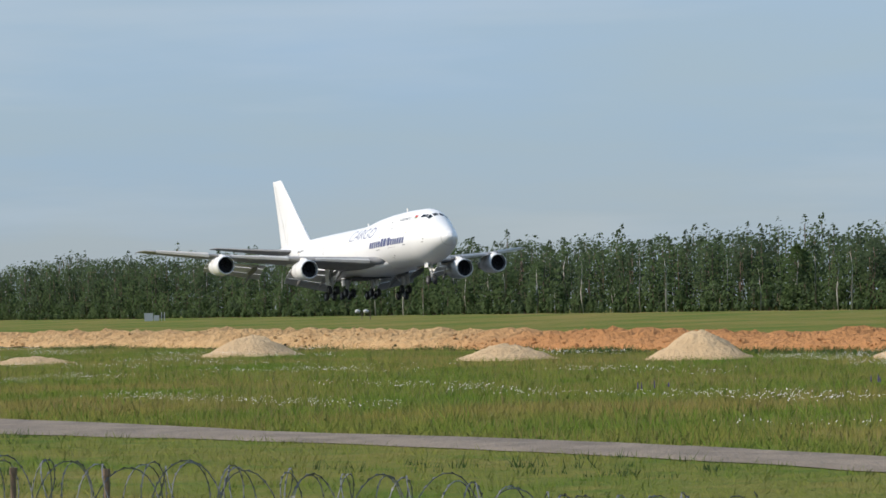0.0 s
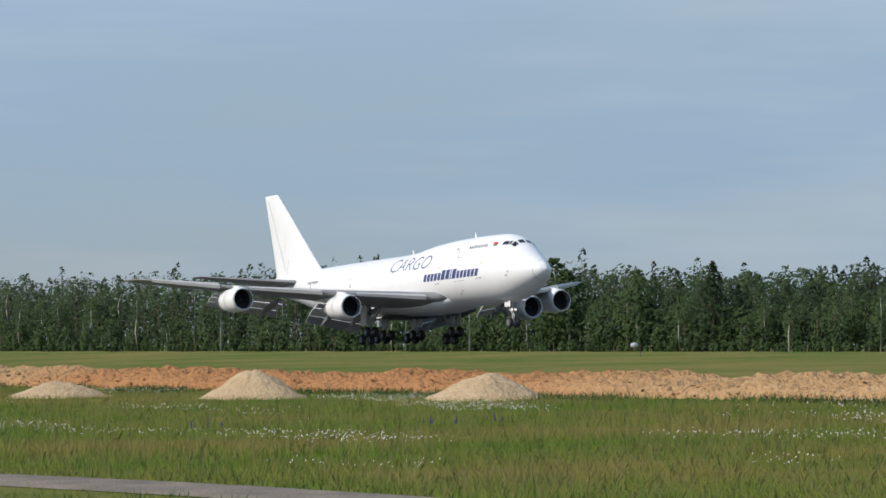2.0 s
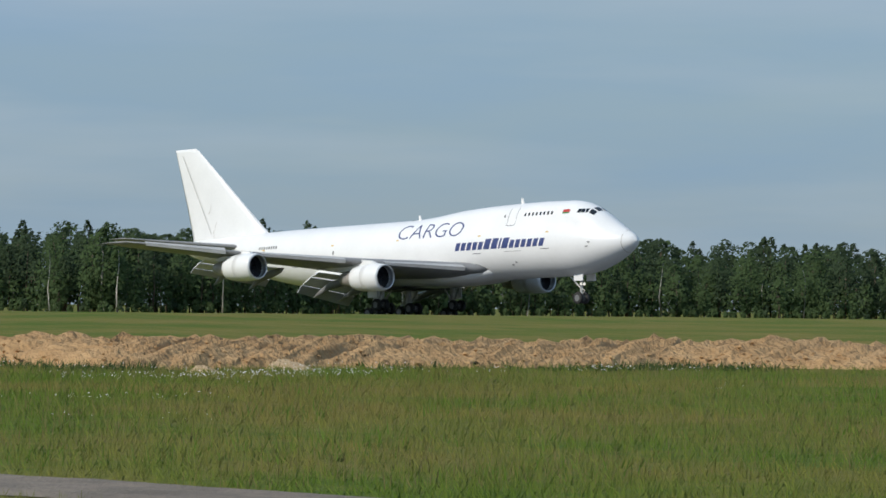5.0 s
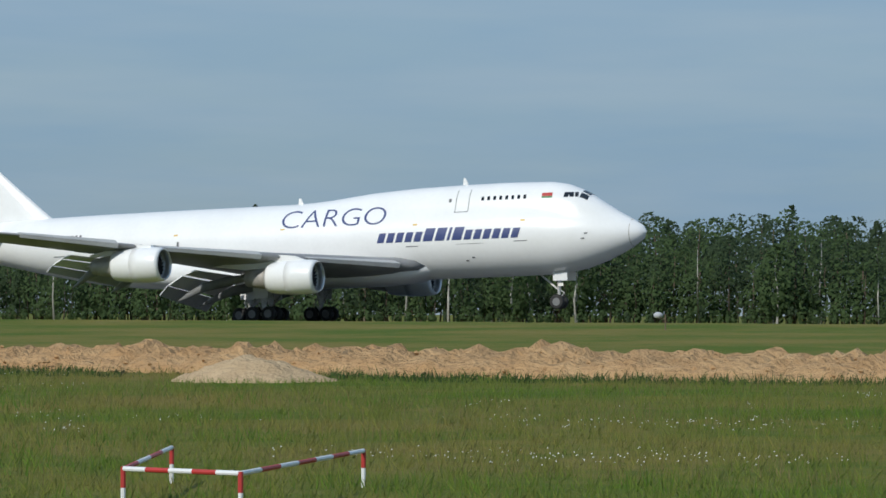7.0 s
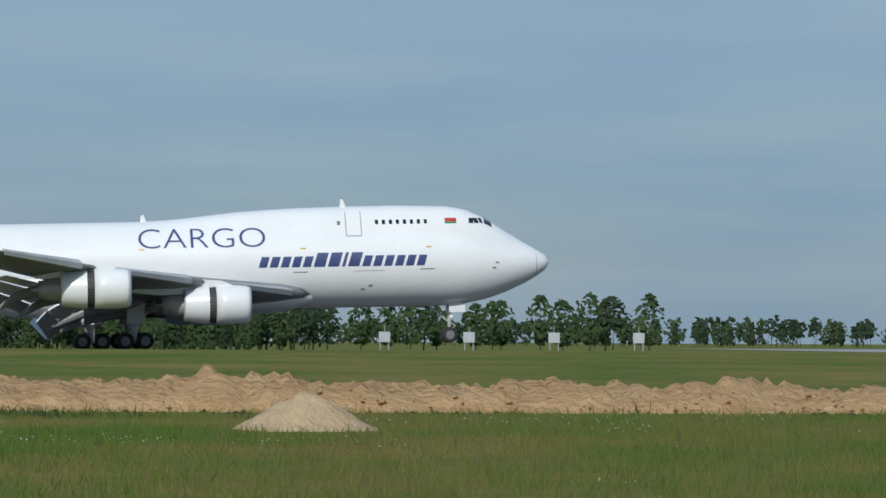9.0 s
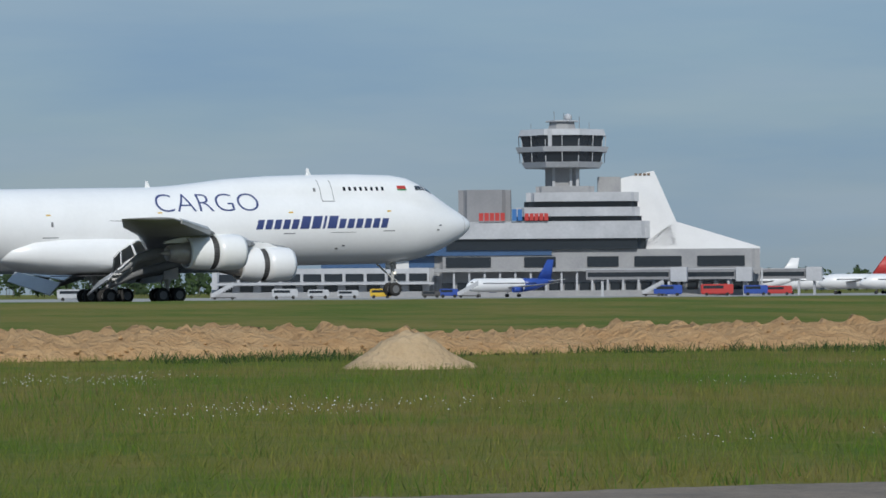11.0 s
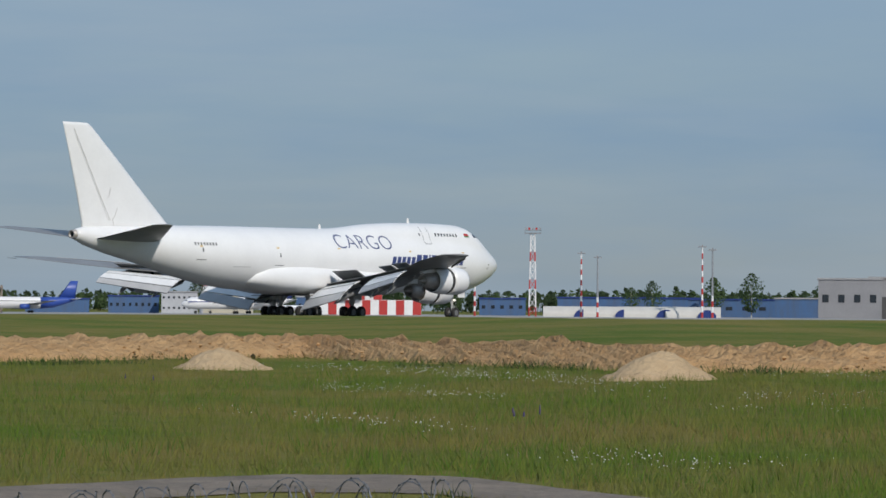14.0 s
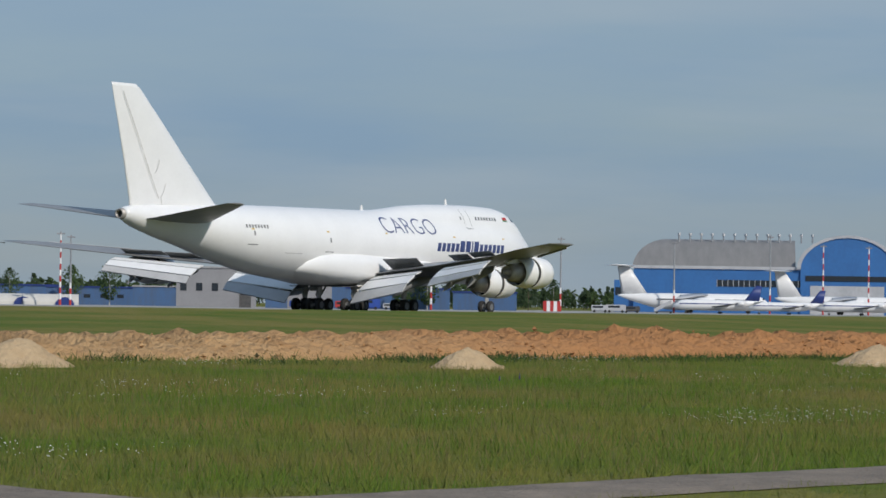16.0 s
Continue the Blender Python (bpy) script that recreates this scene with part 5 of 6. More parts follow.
def make_shed():
    top = empty("aerial_hut")
    part("cabin", boxes((-0.6, 0.6, -0.6, 0.6, 1.1, 2.2)), PALE, top, "white boxed cabin")
    for x in (-0.45, 0.45):
        for y in (-0.45, 0.45):
            part("leg", boxes((x - 0.06, x + 0.06, y - 0.06, y + 0.06, 0, 1.1)), STEEL, top)
    part("mast", boxes((-0.04, 0.04, -0.04, 0.04, 2.2, 2.9)), STEEL, top)
    return top


SHED = make_shed()
for k, X in enumerate((15.3, 24.3, 33.4, 42.5)):
    m = at_view(X, 330)
    put(SHED if k == 0 else copy_thing(SHED, m), m, "small white aerial cabin on four legs", "hut", "aerial cabins")


def make_field_lamp():
    top = empty("runway_lamp")
    bm = bmesh.new()
    tube(bm, (0, 0, 0), (0, 0, 1.6), 0.045, None, 6)
    part("stake", bm, RUST, top, "thin dark stake")
    bm = bmesh.new()
    turned(bm, [(1.35, 0.05), (1.4, 0.26), (1.6, 0.32), (1.72, 0.2), (1.76, 0.02)], False, 12, (-0.45, 0, 0), True)
    part("dome", bm, PALE, top, "white dome", True)
    bm = boxes((-0.5, 0.0, -0.03, 0.03, 1.3, 1.36))
    part("bracket", bm, RUST, top)
    return top


LAMP = make_field_lamp()
for k, X in enumerate((-479.6, -477.0, -320.3, -78.0, 146.4)):
    m = at_view(X, 184, -0.6)
    put(LAMP if k == 0 else copy_thing(LAMP, m), m, "white domed lamp on a thin stake in the mown grass", "field lamp", "field lamps")


def make_equipment():
    top = empty("equipment_cabinet")
    part("cabinet", boxes((-1.3, -0.2, -0.5, 0.5, 0.3, 1.3), (-0.1, 0.6, -0.5, 0.5, 0.3, 1.0)), PALE, top, "white metal cabinet")
    for x in (0.9, 1.25):
        part("post", boxes((x - 0.06, x + 0.06, -0.06, 0.06, 0, 1.4)), PALE, top)
    for x in (-1.2, -0.3):
        part("leg", boxes((x - 0.05, x + 0.05, -0.3, 0.3, 0, 0.3)), STEEL, top)
    return top


put(make_equipment(), at_view(-569.5, 190, -0.3), "white equipment cabinets and posts on the mown grass", "equipment cabinet")


# red and white barrier in the meadow
def make_barrier():
    top = empty("barrier")
    pts = [stand(-29.6, 45.7), stand(-27.1, 45.5), stand(-28.8, 53.0), stand(-32.8, 52.4)]
    for p in pts:
        bm = bmesh.new()
        tube(bm, p + Vector((0, 0, -0.1)), p + Vector((0, 0, 0.38)), 0.045, None, 8)
        post = part("post", bm, WHITE2, top)
        bm = bmesh.new()
        tube(bm, p + Vector((0, 0, 0.38)), p + Vector((0, 0, 0.74)), 0.048, None, 8)
        part("post_band", bm, RED, post, "red painted upper post")
    for a, b, n in ((0, 1, 5), (1, 2, 7), (3, 0, 4)):
        p, q = pts[a] + Vector((0, 0, 0.71)), pts[b] + Vector((0, 0, 0.71))
        for i in range(n):
            bm = bmesh.new()
            tube(bm, p.lerp(q, i / n), p.lerp(q, (i + 1) / n), 0.045, None, 8)
            part("rail", bm, RED if i % 2 else WHITE2, top)
    return top


tagged(make_barrier(), "low red and white striped pipe barrier in tall grass", "barrier")


# wire fences on the near side of the road
WIRE = mat("galvanised_wire", (0.20, 0.21, 0.23), 0.6, 0.1, color2=(0.11, 0.11, 0.12), scale=4)


def make_fence(line, posts, rad, seed):
    """line: points along the top of the coil; posts: fractions of its length."""
    top = empty("wire_fence")
    rng = random.Random(seed)
    pts = [Vector(p) for p in line]
    ends = [0.0]
    for a, b in zip(pts, pts[1:]):
        ends.append(ends[-1] + (b - a).length)
    total = ends[-1]

    def along(d):
        return Vector([float(np.interp(d, ends, [p[k] for p in pts])) for k in range(3)])

    way = (pts[-1] - pts[0]).normalized()
    out = Vector((-way.y, way.x, 0)).normalized()
    for f in posts:
        p = along(f * total)
        bm = bmesh.new()
        lean = rng.uniform(-0.12, 0.12)
        tube(bm, (p.x - lean, p.y, ground_at(p.x, p.y) - 0.3), (p.x + lean * 0.5, p.y, p.z - 0.12), 0.03, 0.026, 8)
        part("post", bm, RUST, top, "weathered leaning fence post")
        bm = bmesh.new()
        tube(bm, (p.x + lean * 0.45, p.y, p.z - 0.17), (p.x + lean * 0.5, p.y, p.z - 0.11), 0.036, None, 8)
        part("post_cap", bm, RUST, top)
    for h in (0.55, 0.95, 1.3):          # straight strands under the coil
        bm = bmesh.new()
        for a, b in zip(pts, pts[1:]):
            tube(bm, a - Vector((0, 0, h + rad)), b - Vector((0, 0, h + rad)), 0.004, None, 3, False)
        part("strand", bm, WIRE, top)
    for turn, pitch, seed2 in ((1, 0.27, 0.0), (-1, 0.34, 4.0)):
        bm = bmesh.new()
        prev, steps = None, int(total / pitch * 18)
        for q in range(steps):
            d = q * pitch / 18
            a = turn * q * math.tau / 18
            r = rad * (1 + 0.22 * noise.noise((d * 1.9, seed, seed2)))
            sag = 0.10 * noise.noise((d * 0.7, seed, 3 + seed2)) - 0.04
            p = along(d) + Vector((0, 0, -rad + sag + math.sin(a) * r)) + out * math.cos(a) * r * 0.85 + way * 0.16 * math.sin(a * 0.5 + d)
            if prev is not None:
                tube(bm, prev, p, 0.0055, None, 3, False)
                v = (p - prev).normalized()        # flat razor barbs
                u = Vector((rng.uniform(-1, 1), rng.uniform(-1, 1), rng.uniform(-1, 1))).cross(v).normalized()
                c = [prev + u * 0.011, prev + v * 0.02, prev - u * 0.011, prev - v * 0.02]
                w = v.cross(u) * 0.003
                vs = [bm.verts.new(k + w) for k in c] + [bm.verts.new(k - w) for k in c]
                bm.faces.new(vs[:4])
                bm.faces.new(vs[:3:-1])
            prev = p
        part("razor_coil", bm, WIRE, top, "coiled galvanised razor wire")
    return top


tagged(make_fence([(-33.4, 7.2, 2.25), (-31.86, 8.59, 2.24), (-30.47, 9.79, 2.22), (-29.03, 10.89, 2.21), (-27.51, 11.96, 2.09), (-26.65, 12.66, 2.04), (-25.2, 13.9, 1.94)], (0.08, 0.37, 0.46, 0.88), 0.27, 3), "leaning post fence topped with coiled razor wire", "wire fence")
tagged(make_fence([(16.4, 24.9, 1.84), (18.0, 24.3, 1.99), (20.2, 23.8, 2.03), (21.0, 23.6, 1.95)], (0.12, 0.7), 0.27, 4), "leaning post fence topped with coiled razor wire", "wire fence")


# ---- parked aircraft ----
def make_airliner(length, body, tail, belly=None, stripe=None, t_tail=False, high_wing=False, four=False, rear=False):
    """A parked airliner along local x, nose to -x, wheels on the ground."""
    top = empty("parked_jet")
    L = length
    r = L * 0.058 if not high_wing else L * 0.055
    zc = r * 1.75 if not high_wing else r * 1.35
    bm = bmesh.new()
    rings = []
    for f, k, dz in ((0, 0.03, -0.25), (0.015, 0.35, -0.2), (0.045, 0.68, -0.1), (0.09, 0.93, 0), (0.14, 1, 0), (0.64, 1, 0), (0.76, 0.86, 0.12), (0.88, 0.52, 0.40), (0.97, 0.22, 0.62), (1.0, 0.08, 0.7)):
        rings.append([Vector((-L / 2 + f * L, math.cos(a) * r * k, zc + dz * r + math.sin(a) * r * k)) for a in (i * math.tau / 20 for i in range(20))])
    loft(bm, rings)
    fus = part("fuselage", bm, body, top, "", True)
    if stripe:
        for sy in (-1, 1):
            part("stripe", boxes((-L * 0.44, L * 0.3, sy * r * 0.985 - 0.03, sy * r * 0.985 + 0.03, zc + 0.12 * r, zc + 0.3 * r)), stripe, fus, "dark painted cheat line")
    else:
        for sy in (-1, 1):
            part("window_row", boxes((-L * 0.36, L * 0.25, sy * r * 0.97 - 0.03, sy * r * 0.97 + 0.03, zc + 0.22 * r, zc + 0.34 * r)), GLASS_OR_SHADE, fus, "row of small dark windows")
    part("cockpit_window", boxes((-L * 0.462, -L * 0.448, -r * 0.5, r * 0.5, zc + 0.32 * r, zc + 0.5 * r)), GLASS_OR_SHADE, fus)
    if belly:
        bm = bmesh.new()
        rings = []
        for f, k, dz in ((0.62, 0.99, -0.02), (0.76, 0.88, 0.1), (0.88, 0.54, 0.39), (0.97, 0.24, 0.61), (1.002, 0.1, 0.7)):
            rings.append([Vector((-L / 2 + f * L, math.cos(a) * (r * k + 0.05), zc + dz * r + math.sin(a) * (r * k + 0.05))) for a in (i * math.tau / 20 for i in range(20))])
        loft(bm, rings)
        part("tail_cone", bm, belly, fus, "blue painted tail cone", True)
    # fin
    h = L * (0.175 if not t_tail else 0.19)
    z0 = zc + r * 0.75
    bm = bmesh.new()
    rings = []
    for z, x0, x1 in ((z0, 0.30, 0.475), (z0 + h, 0.43, 0.505)):
        rings.append([Vector((x0 * L + px * (x1 - x0) * L, pz * 0.09 * (x1 - x0) * L, z)) for px, pz in airfoil(5)])
    loft(bm, rings)
    part("tail_fin", bm, tail, top, "", True)
    zt = z0 + h if t_tail else zc + r * 0.55
    xt = 0.43 if t_tail else 0.40
    for sy in (-1, 1):
        bm = bmesh.new()
        rings = []
        for y, x0, ch in ((0.0, xt - (0.05 if t_tail else 0), 0.085 if not t_tail else 0.16), (sy * L * 0.155, xt + 0.075, 0.035 if not t_tail else 0.07)):
            rings.append([Vector((x0 * L + px * ch * L, y, zt + pz * 0.09 * ch * L + abs(y) * (0.02 if t_tail else 0.1))) for px, pz in airfoil(5)])
        loft(bm, rings)
        part("tailplane", bm, body, top, "", True)
        bm = bmesh.new()
        rings = []
        zw = zc - r * 0.45 if not high_wing else zc + r * 0.85
        dih = 0.1 if not high_wing else -0.06
        for y, x0, ch in ((0.0, -0.11, 0.20), (sy * L * 0.16, -0.01, 0.12), (sy * L * 0.47, 0.145, 0.045)):
            rings.append([Vector((x0 * L + px * ch * L, y, zw + pz * 0.11 * ch * L + abs(y) * dih)) for px, pz in airfoil(6)])
        loft(bm, rings)
        part("wing", bm, GREY if not high_wing else PALE, top, "", True)
        spots_ = ((0.16, -0.055),) if not four else ((0.15, -0.06), (0.27, 0.0))
        if rear:
            spots_ = ((0.085, 0.27),)
        for yy, xx in spots_:
            bm = bmesh.new()
            ze = (zw - L * 0.028 + L * yy * dih) if not rear else zc + r * 0.3
            turned(bm, [(0.03 * L, 0.02 * L), (0.04 * L, 0.0235 * L), (-0.01 * L, 0.026 * L), (-0.055 * L, 0.023 * L), (-0.058 * L, 0.018 * L), (0.03 * L, 0.02 * L)], center=(xx * L, sy * L * yy, ze), n=14)
            part("engine", bm, belly or body, top, "", True)
    for x, y in ((-0.36, 0.0), (0.03, 0.075), (0.03, -0.075)):
        bm = bmesh.new()
        tube(bm, (x * L, y * L - 0.35, L * 0.014), (x * L, y * L + 0.35, L * 0.014), L * 0.014, None, 10)
        wh = part("wheel", bm, RUBBER, top)
        bm = bmesh.new()
        tube(bm, (x * L, y * L, L * 0.014), (x * L, y * L * 0.8, zc - r * 0.6), 0.12, None, 6)
        part("leg", bm, STRUT, wh)
    return top


JETS = [  # X, P, length, turn, body, tail, tail cone, stripe, options, label
    (367.5, 680, 29, 42, JETWHITE, ROYAL, ROYAL, None, {}, "white twin-jet airliner with a royal blue tail at the terminal"),
    (437, 690, 30, 12, JETWHITE, JETWHITE, None, None, {}, "white airliner with a white tail at a boarding bridge"),
    (466, 700, 32, 10, JETWHITE, RED, None, None, {}, "white airliner with a bright red tail"),
    (481, 690, 34, 10, JETWHITE, HANGARBLUE, None, None, {}, "white airliner with a pale blue tail"),
    (494, 676, 33, 14, JETWHITE, NAVY, None, None, {}, "white airliner with a navy blue tail"),
    (536, 690, 22, 10, JETWHITE, ROYAL, None, RED, {"rear": True}, "small white regional jet with a red panel and blue tail"),
    (628, 690, 30, 12, JETWHITE, ROYAL, ROYAL, None, {}, "white airliner with a blue tail parked on the apron"),
    (716, 690, 33, 10, JETWHITE, NAVY, None, NAVY, {"rear": True}, "white jet with a dark stripe and navy tail"),
    (722, 720, 33, 10, JETWHITE, NAVY, None, NAVY, {"rear": True}, "white jet with a dark stripe and navy tail"),
    (748, 690, 18, 10, JETWHITE, JETWHITE, None, NAVY, {"rear": True}, "small white jet with a dark stripe"),
    (1268, 700, 49, 188, JETWHITE, JETWHITE, None, None, {"t_tail": True, "high_wing": True, "four": True}, "white high-winged cargo jet with a T-tail by the hangar"),
    (1374, 720, 49, 188, JETWHITE, JETWHITE, None, None, {"t_tail": True, "high_wing": True, "four": True}, "white high-winged cargo jet with a T-tail by the hangar"),
    (1284, 660, 27, 8, JETWHITE, NAVY, None, NAVY, {"rear": True}, "white regional jet with a dark stripe and navy tail"),
    (1332, 655, 24, 8, JETWHITE, NAVY, None, NAVY, {"rear": True}, "white regional jet with a dark stripe and navy tail"),
    (1385, 655, 27, 8, JETWHITE, NAVY, None, NAVY, {"rear": True}, "white regional jet with a dark stripe and navy tail"),
]
for X, P, L, turn, body, tail, belly, stripe, opt, label in JETS:
    put(make_airliner(L, body, tail, belly, stripe, **opt), at_view(X, P, 0.05, turn), label, "airliner", "parked airliners")


# ---- terminal and tower ----
def octagon(bm, r, z0, z1, r2=None, cx=0.0, cy=0.0, n=8, sx=1.0):
    rings = [[Vector((cx + math.cos((k + 0.5) * math.tau / n) * rr * sx, cy + math.sin((k + 0.5) * math.tau / n) * rr, z)) for k in range(n)] for rr, z in ((r, z0), (r2 or r, z1))]
    loft(bm, rings)


def make_tower():
    top = empty("control_tower")
    bm = bmesh.new()
    octagon(bm, 4.8, 0, 35)
    part("shaft", bm, CONC, top, "grey concrete shaft")
    for x in (-2.2, 2.2, 3.9):
        part("rib", boxes((x - 0.35, x + 0.35, -5.0, -4.2, 14, 35)), PALE, top)
    for name, r, z0, z1, r2, m in (("lower_ring", 10.4, 33.2, 34.6, 11.4, PALE), ("lower_glazing", 10.6, 34.6, 37.2, 11.4, GLASS_OR_SHADE), ("balcony", 12.4, 37.2, 38.5, 13.0, PALE),
                                   ("upper_glazing", 10.9, 38.5, 41.4, 11.6, GLASS_OR_SHADE), ("roof", 12.2, 41.4, 43.0, 11.6, PALE), ("roof_hut", 3.9, 43.0, 45.2, 3.4, CONC), ("roof_deck", 4.5, 45.2, 45.5, 4.5, PALE)):
        bm = bmesh.new()
        octagon(bm, r, z0, z1, r2)
        part(name, bm, m, top, "white ring" if m is PALE else ("dark window ring" if m is GLASS_OR_SHADE else ""))
    for k in range(16):
        a = k * math.tau / 16
        bm = bmesh.new()
        tube(bm, (math.cos(a) * 10.9, math.sin(a) * 10.9, 34.6), (math.cos(a) * 11.3, math.sin(a) * 11.3, 41.4), 0.14, None, 4)
        part("mullion", bm, PALE, top)
    part("stair_fin", boxes((-3.6, -2.6, -11.6, -10.2, 37.5, 43)), PALE, top)
    for x, y, h in ((-2, 0, 48), (0.5, -1, 47.5), (2.5, 1, 47), (-8, -4, 44.6), (7, -4, 44.8), (4.5, 0, 46.5)):
        bm = bmesh.new()
        tube(bm, (x, y, 42.8), (x, y, h), 0.09, None, 5)
        part("aerial", bm, STEEL, top)
    bm = bmesh.new()
    bmesh.ops.create_uvsphere(bm, u_segments=12, v_segments=8, radius=1.0, matrix=Matrix.Translation((1.5, 0, 46.4)))
    part("radome", bm, PALE, top, "small white radome", True)
    return top


put(make_tower(), at_view(382.8, 706), "grey and white airport control tower with two glazed rings", "control tower")


def make_terminal():
    top = empty("terminal")
    tiers = [  # x0, x1, y0, y1, z0, z1, material, name
        (-33, 50, 6, 40, 0, 12, CONC, "concourse"),
        (-33, 22, 4, 36, 14.8, 19.2, PALE, "curved_gallery"),
        # no windows here: a dark strip painted as the gallery's shadow
        (-32, 21, 5, 36, 12, 14.8, GLASS_OR_SHADE, "shadow_band"),
        (-12, 20, 8, 34, 19.2, 20.5, GLASS_OR_SHADE, "glazing"),
        (-12, 19.5, 6, 34, 20.5, 22.8, PALE, "upper_tier"),
        (-10, 19, 9, 32, 22.8, 24.3, GLASS_OR_SHADE, "glazing"),
        (-9.5, 19.3, 7, 32, 24.3, 26.6, PALE, "top_tier"),
        (-7, 8, 8, 30, 26.6, 28.2, CONC, "tower_foot"),
        (-27, -13.5, 14, 30, 19.2, 27.6, GREYWALL, "plant_room"),
        (-90, 50, 2, 30, 0.0, 1.6, CONC, "plinth"),
        (-90, -32, 6, 30, 1.6, 7.6, PALE, "west_wing"),
    ]
    for x0, x1, y0, y1, z0, z1, m, name in tiers:
        bm = boxes((x0, x1, y0, y1, z0, z1))
        bmesh.ops.bevel(bm, geom=[e for e in bm.edges if abs(e.verts[0].co.z - e.verts[1].co.z) > 0.5], offset=min(2.2, (z1 - z0) * 0.9), segments=3, affect='EDGES')
        part(name, bm, m, top, {GLASS_OR_SHADE: "dark window or painted shade band", PALE: "white cladding band"}.get(m, ""))
    part("blue_glazing", boxes((-62, -3, 5.6, 6.2, 10.6, 13.4)), BLUEGLASS, top, "blue glass wall")
    part("upper_glazing", boxes((-62, -33, 8, 24, 7.6, 13.0)), BLUEGLASS, top, "blue glass wall")
    part("roof_edge", boxes((-64, -30, 6, 26, 13.0, 14.4)), PALE, top)
    for x0, x1 in ((-30, -18.5), (-10, -2), (6, 14), (18, 30), (34, 46)):
        part("window_band", boxes((x0, x1, 5.7, 6.02, 7.6, 10.2)), GLASS_OR_SHADE, top, "dark window or painted shade band")
    for x in np.arange(-88, -34, 5.4):
        part("window_band", boxes((x, x + 4.6, 5.7, 6.02, 4.3, 6.2)), GLASS_OR_SHADE, top)
        part("window_band", boxes((x, x + 3.4, 5.7, 6.02, 1.7, 3.2)), GLASS_OR_SHADE, top)
    for x in np.arange(-31, 48, 3.9):
        part("door_bay", boxes((x, x + 2.6, 5.7, 6.02, 0.6, 3.6)), GLASS_OR_SHADE, top)
        part("pillar", boxes((x + 2.9, x + 3.4, 2.2, 2.8, 1.6, 7.0)), PALE, top)
    part("canopy", boxes((-33, 50, 1.6, 6, 6.4, 7.2)), CONC, top)
    part("long_canopy", boxes((-90, -33, 3.4, 6, 3.4, 4.0)), PALE, top)
    # roof sign as plain bars
    for x0, x1, z1, m in ((-21.4, -14.6, 21.4, RED), (-13, -10.2, 22.3, HANGARBLUE), (-9.8, -3.6, 21.2, RED)):
        n = 5 if m is RED else 2
        for i in range(n):
            w = (x1 - x0) / n
            part("sign_bar", boxes((x0 + i * w, x0 + (i + 0.82) * w, 3.2, 3.5, 19.4, z1)), m, top, "red sign bar" if m is RED else "blue sign bar")
    # white sail-shaped roof
    for pts, name in ((((14, 13), (14, 30.4), (23.6, 32.6), (29.4, 19.2), (29.4, 13)), "sail"), (((20, 13), (29, 19.4), (51, 12.6), (51, 11.0), (20, 11.0)), "sail_foot")):
        bm = bmesh.new()
        a = [bm.verts.new((x, 26, z)) for x, z in pts]
        b = [bm.verts.new((x, 38, z - 0.6)) for x, z in pts]
        bm.faces.new(a)
        bm.faces.new(b[::-1])
        for i in range(len(pts)):
            j = (i + 1) % len(pts)
            bm.faces.new((a[i], b[i], b[j], a[j]))
        part(name, bm, JETWHITE, top, "white sail-shaped roof")
    for k in range(4):
        part("sail_window", boxes((18.6 + k * 1.1, 19.3 + k * 1.1, 25.8, 26.02, 31.3, 31.9)), RUST, top)
    part("sail_block", boxes((9, 15, 24, 36, 26.6, 31)), CONC, top)
    return top


put(make_terminal(), at_view(383.0, 690), "grey and white stepped terminal building with dark window bands", "terminal")


def make_bridge():
    top = empty("boarding_bridge")
    part("tunnel", boxes((-12, 9, -1.4, 1.4, 4.2, 6.6)), GREYWALL, top, "grey tunnel")
    part("window_strip", boxes((-11.5, 8.5, -1.5, -1.42, 4.9, 6.0)), GLASS_OR_SHADE, top)
    part("roof_rail", boxes((-12, 9, -1.55, -1.4, 6.6, 6.9)), PALE, top)
    part("cab", boxes((9, 13, -2.2, 2.2, 3.6, 7.2)), PALE, top, "white cab")
    for x in (-8, 7, 11):
        part("leg", boxes((x - 0.3, x + 0.3, -0.8, 0.8, 0, 4.4)), PALE, top)
    return top


BR = make_bridge()
for k, (X, P) in enumerate(((404, 668), (424, 672), (446, 676))):
    m = at_view(X, P, 0, -4)
    put(BR if k == 0 else copy_thing(BR, m), m, "grey passenger boarding bridge on legs at the terminal", "boarding bridge", "boarding bridges")


def make_stairs():
    top = empty("boarding_stairs")
    bm = bmesh.new()
    for i in range(9):
        box(bm, -3 + i * 0.55, -2.45 + i * 0.55, -0.8, 0.8, 0.4 + i * 0.3, 0.7 + i * 0.3)
    part("steps", bm, PALE, top)
    for y in (-0.85, 0.85):
        bm = bmesh.new()
        slab(bm, ((-3, y, 0.5), (2, y, 3.2), (2, y, 4.1), (-3, y, 1.4)), 0.08)
        part("side_panel", bm, PALE, top, "white side panel")
    part("chassis", boxes((-3, 2.6, -0.9, 0.9, 0.35, 0.65)), DARKGREY, top)
    for x in (-2.2, 1.8):
        bm = bmesh.new()
        tube(bm, (x, -1, 0.35), (x, 1, 0.35), 0.35, None, 10)
        part("wheel", bm, RUBBER, top)
    return top


ST = make_stairs()
for k, (X, P) in enumerate(((356, 655), (410, 655), (289, 655), (1249, 645))):
    m = at_view(X, P)
    put(ST if k == 0 else copy_thing(ST, m), m, "white mobile boarding stairs on the apron", "boarding stairs", "boarding stairs")


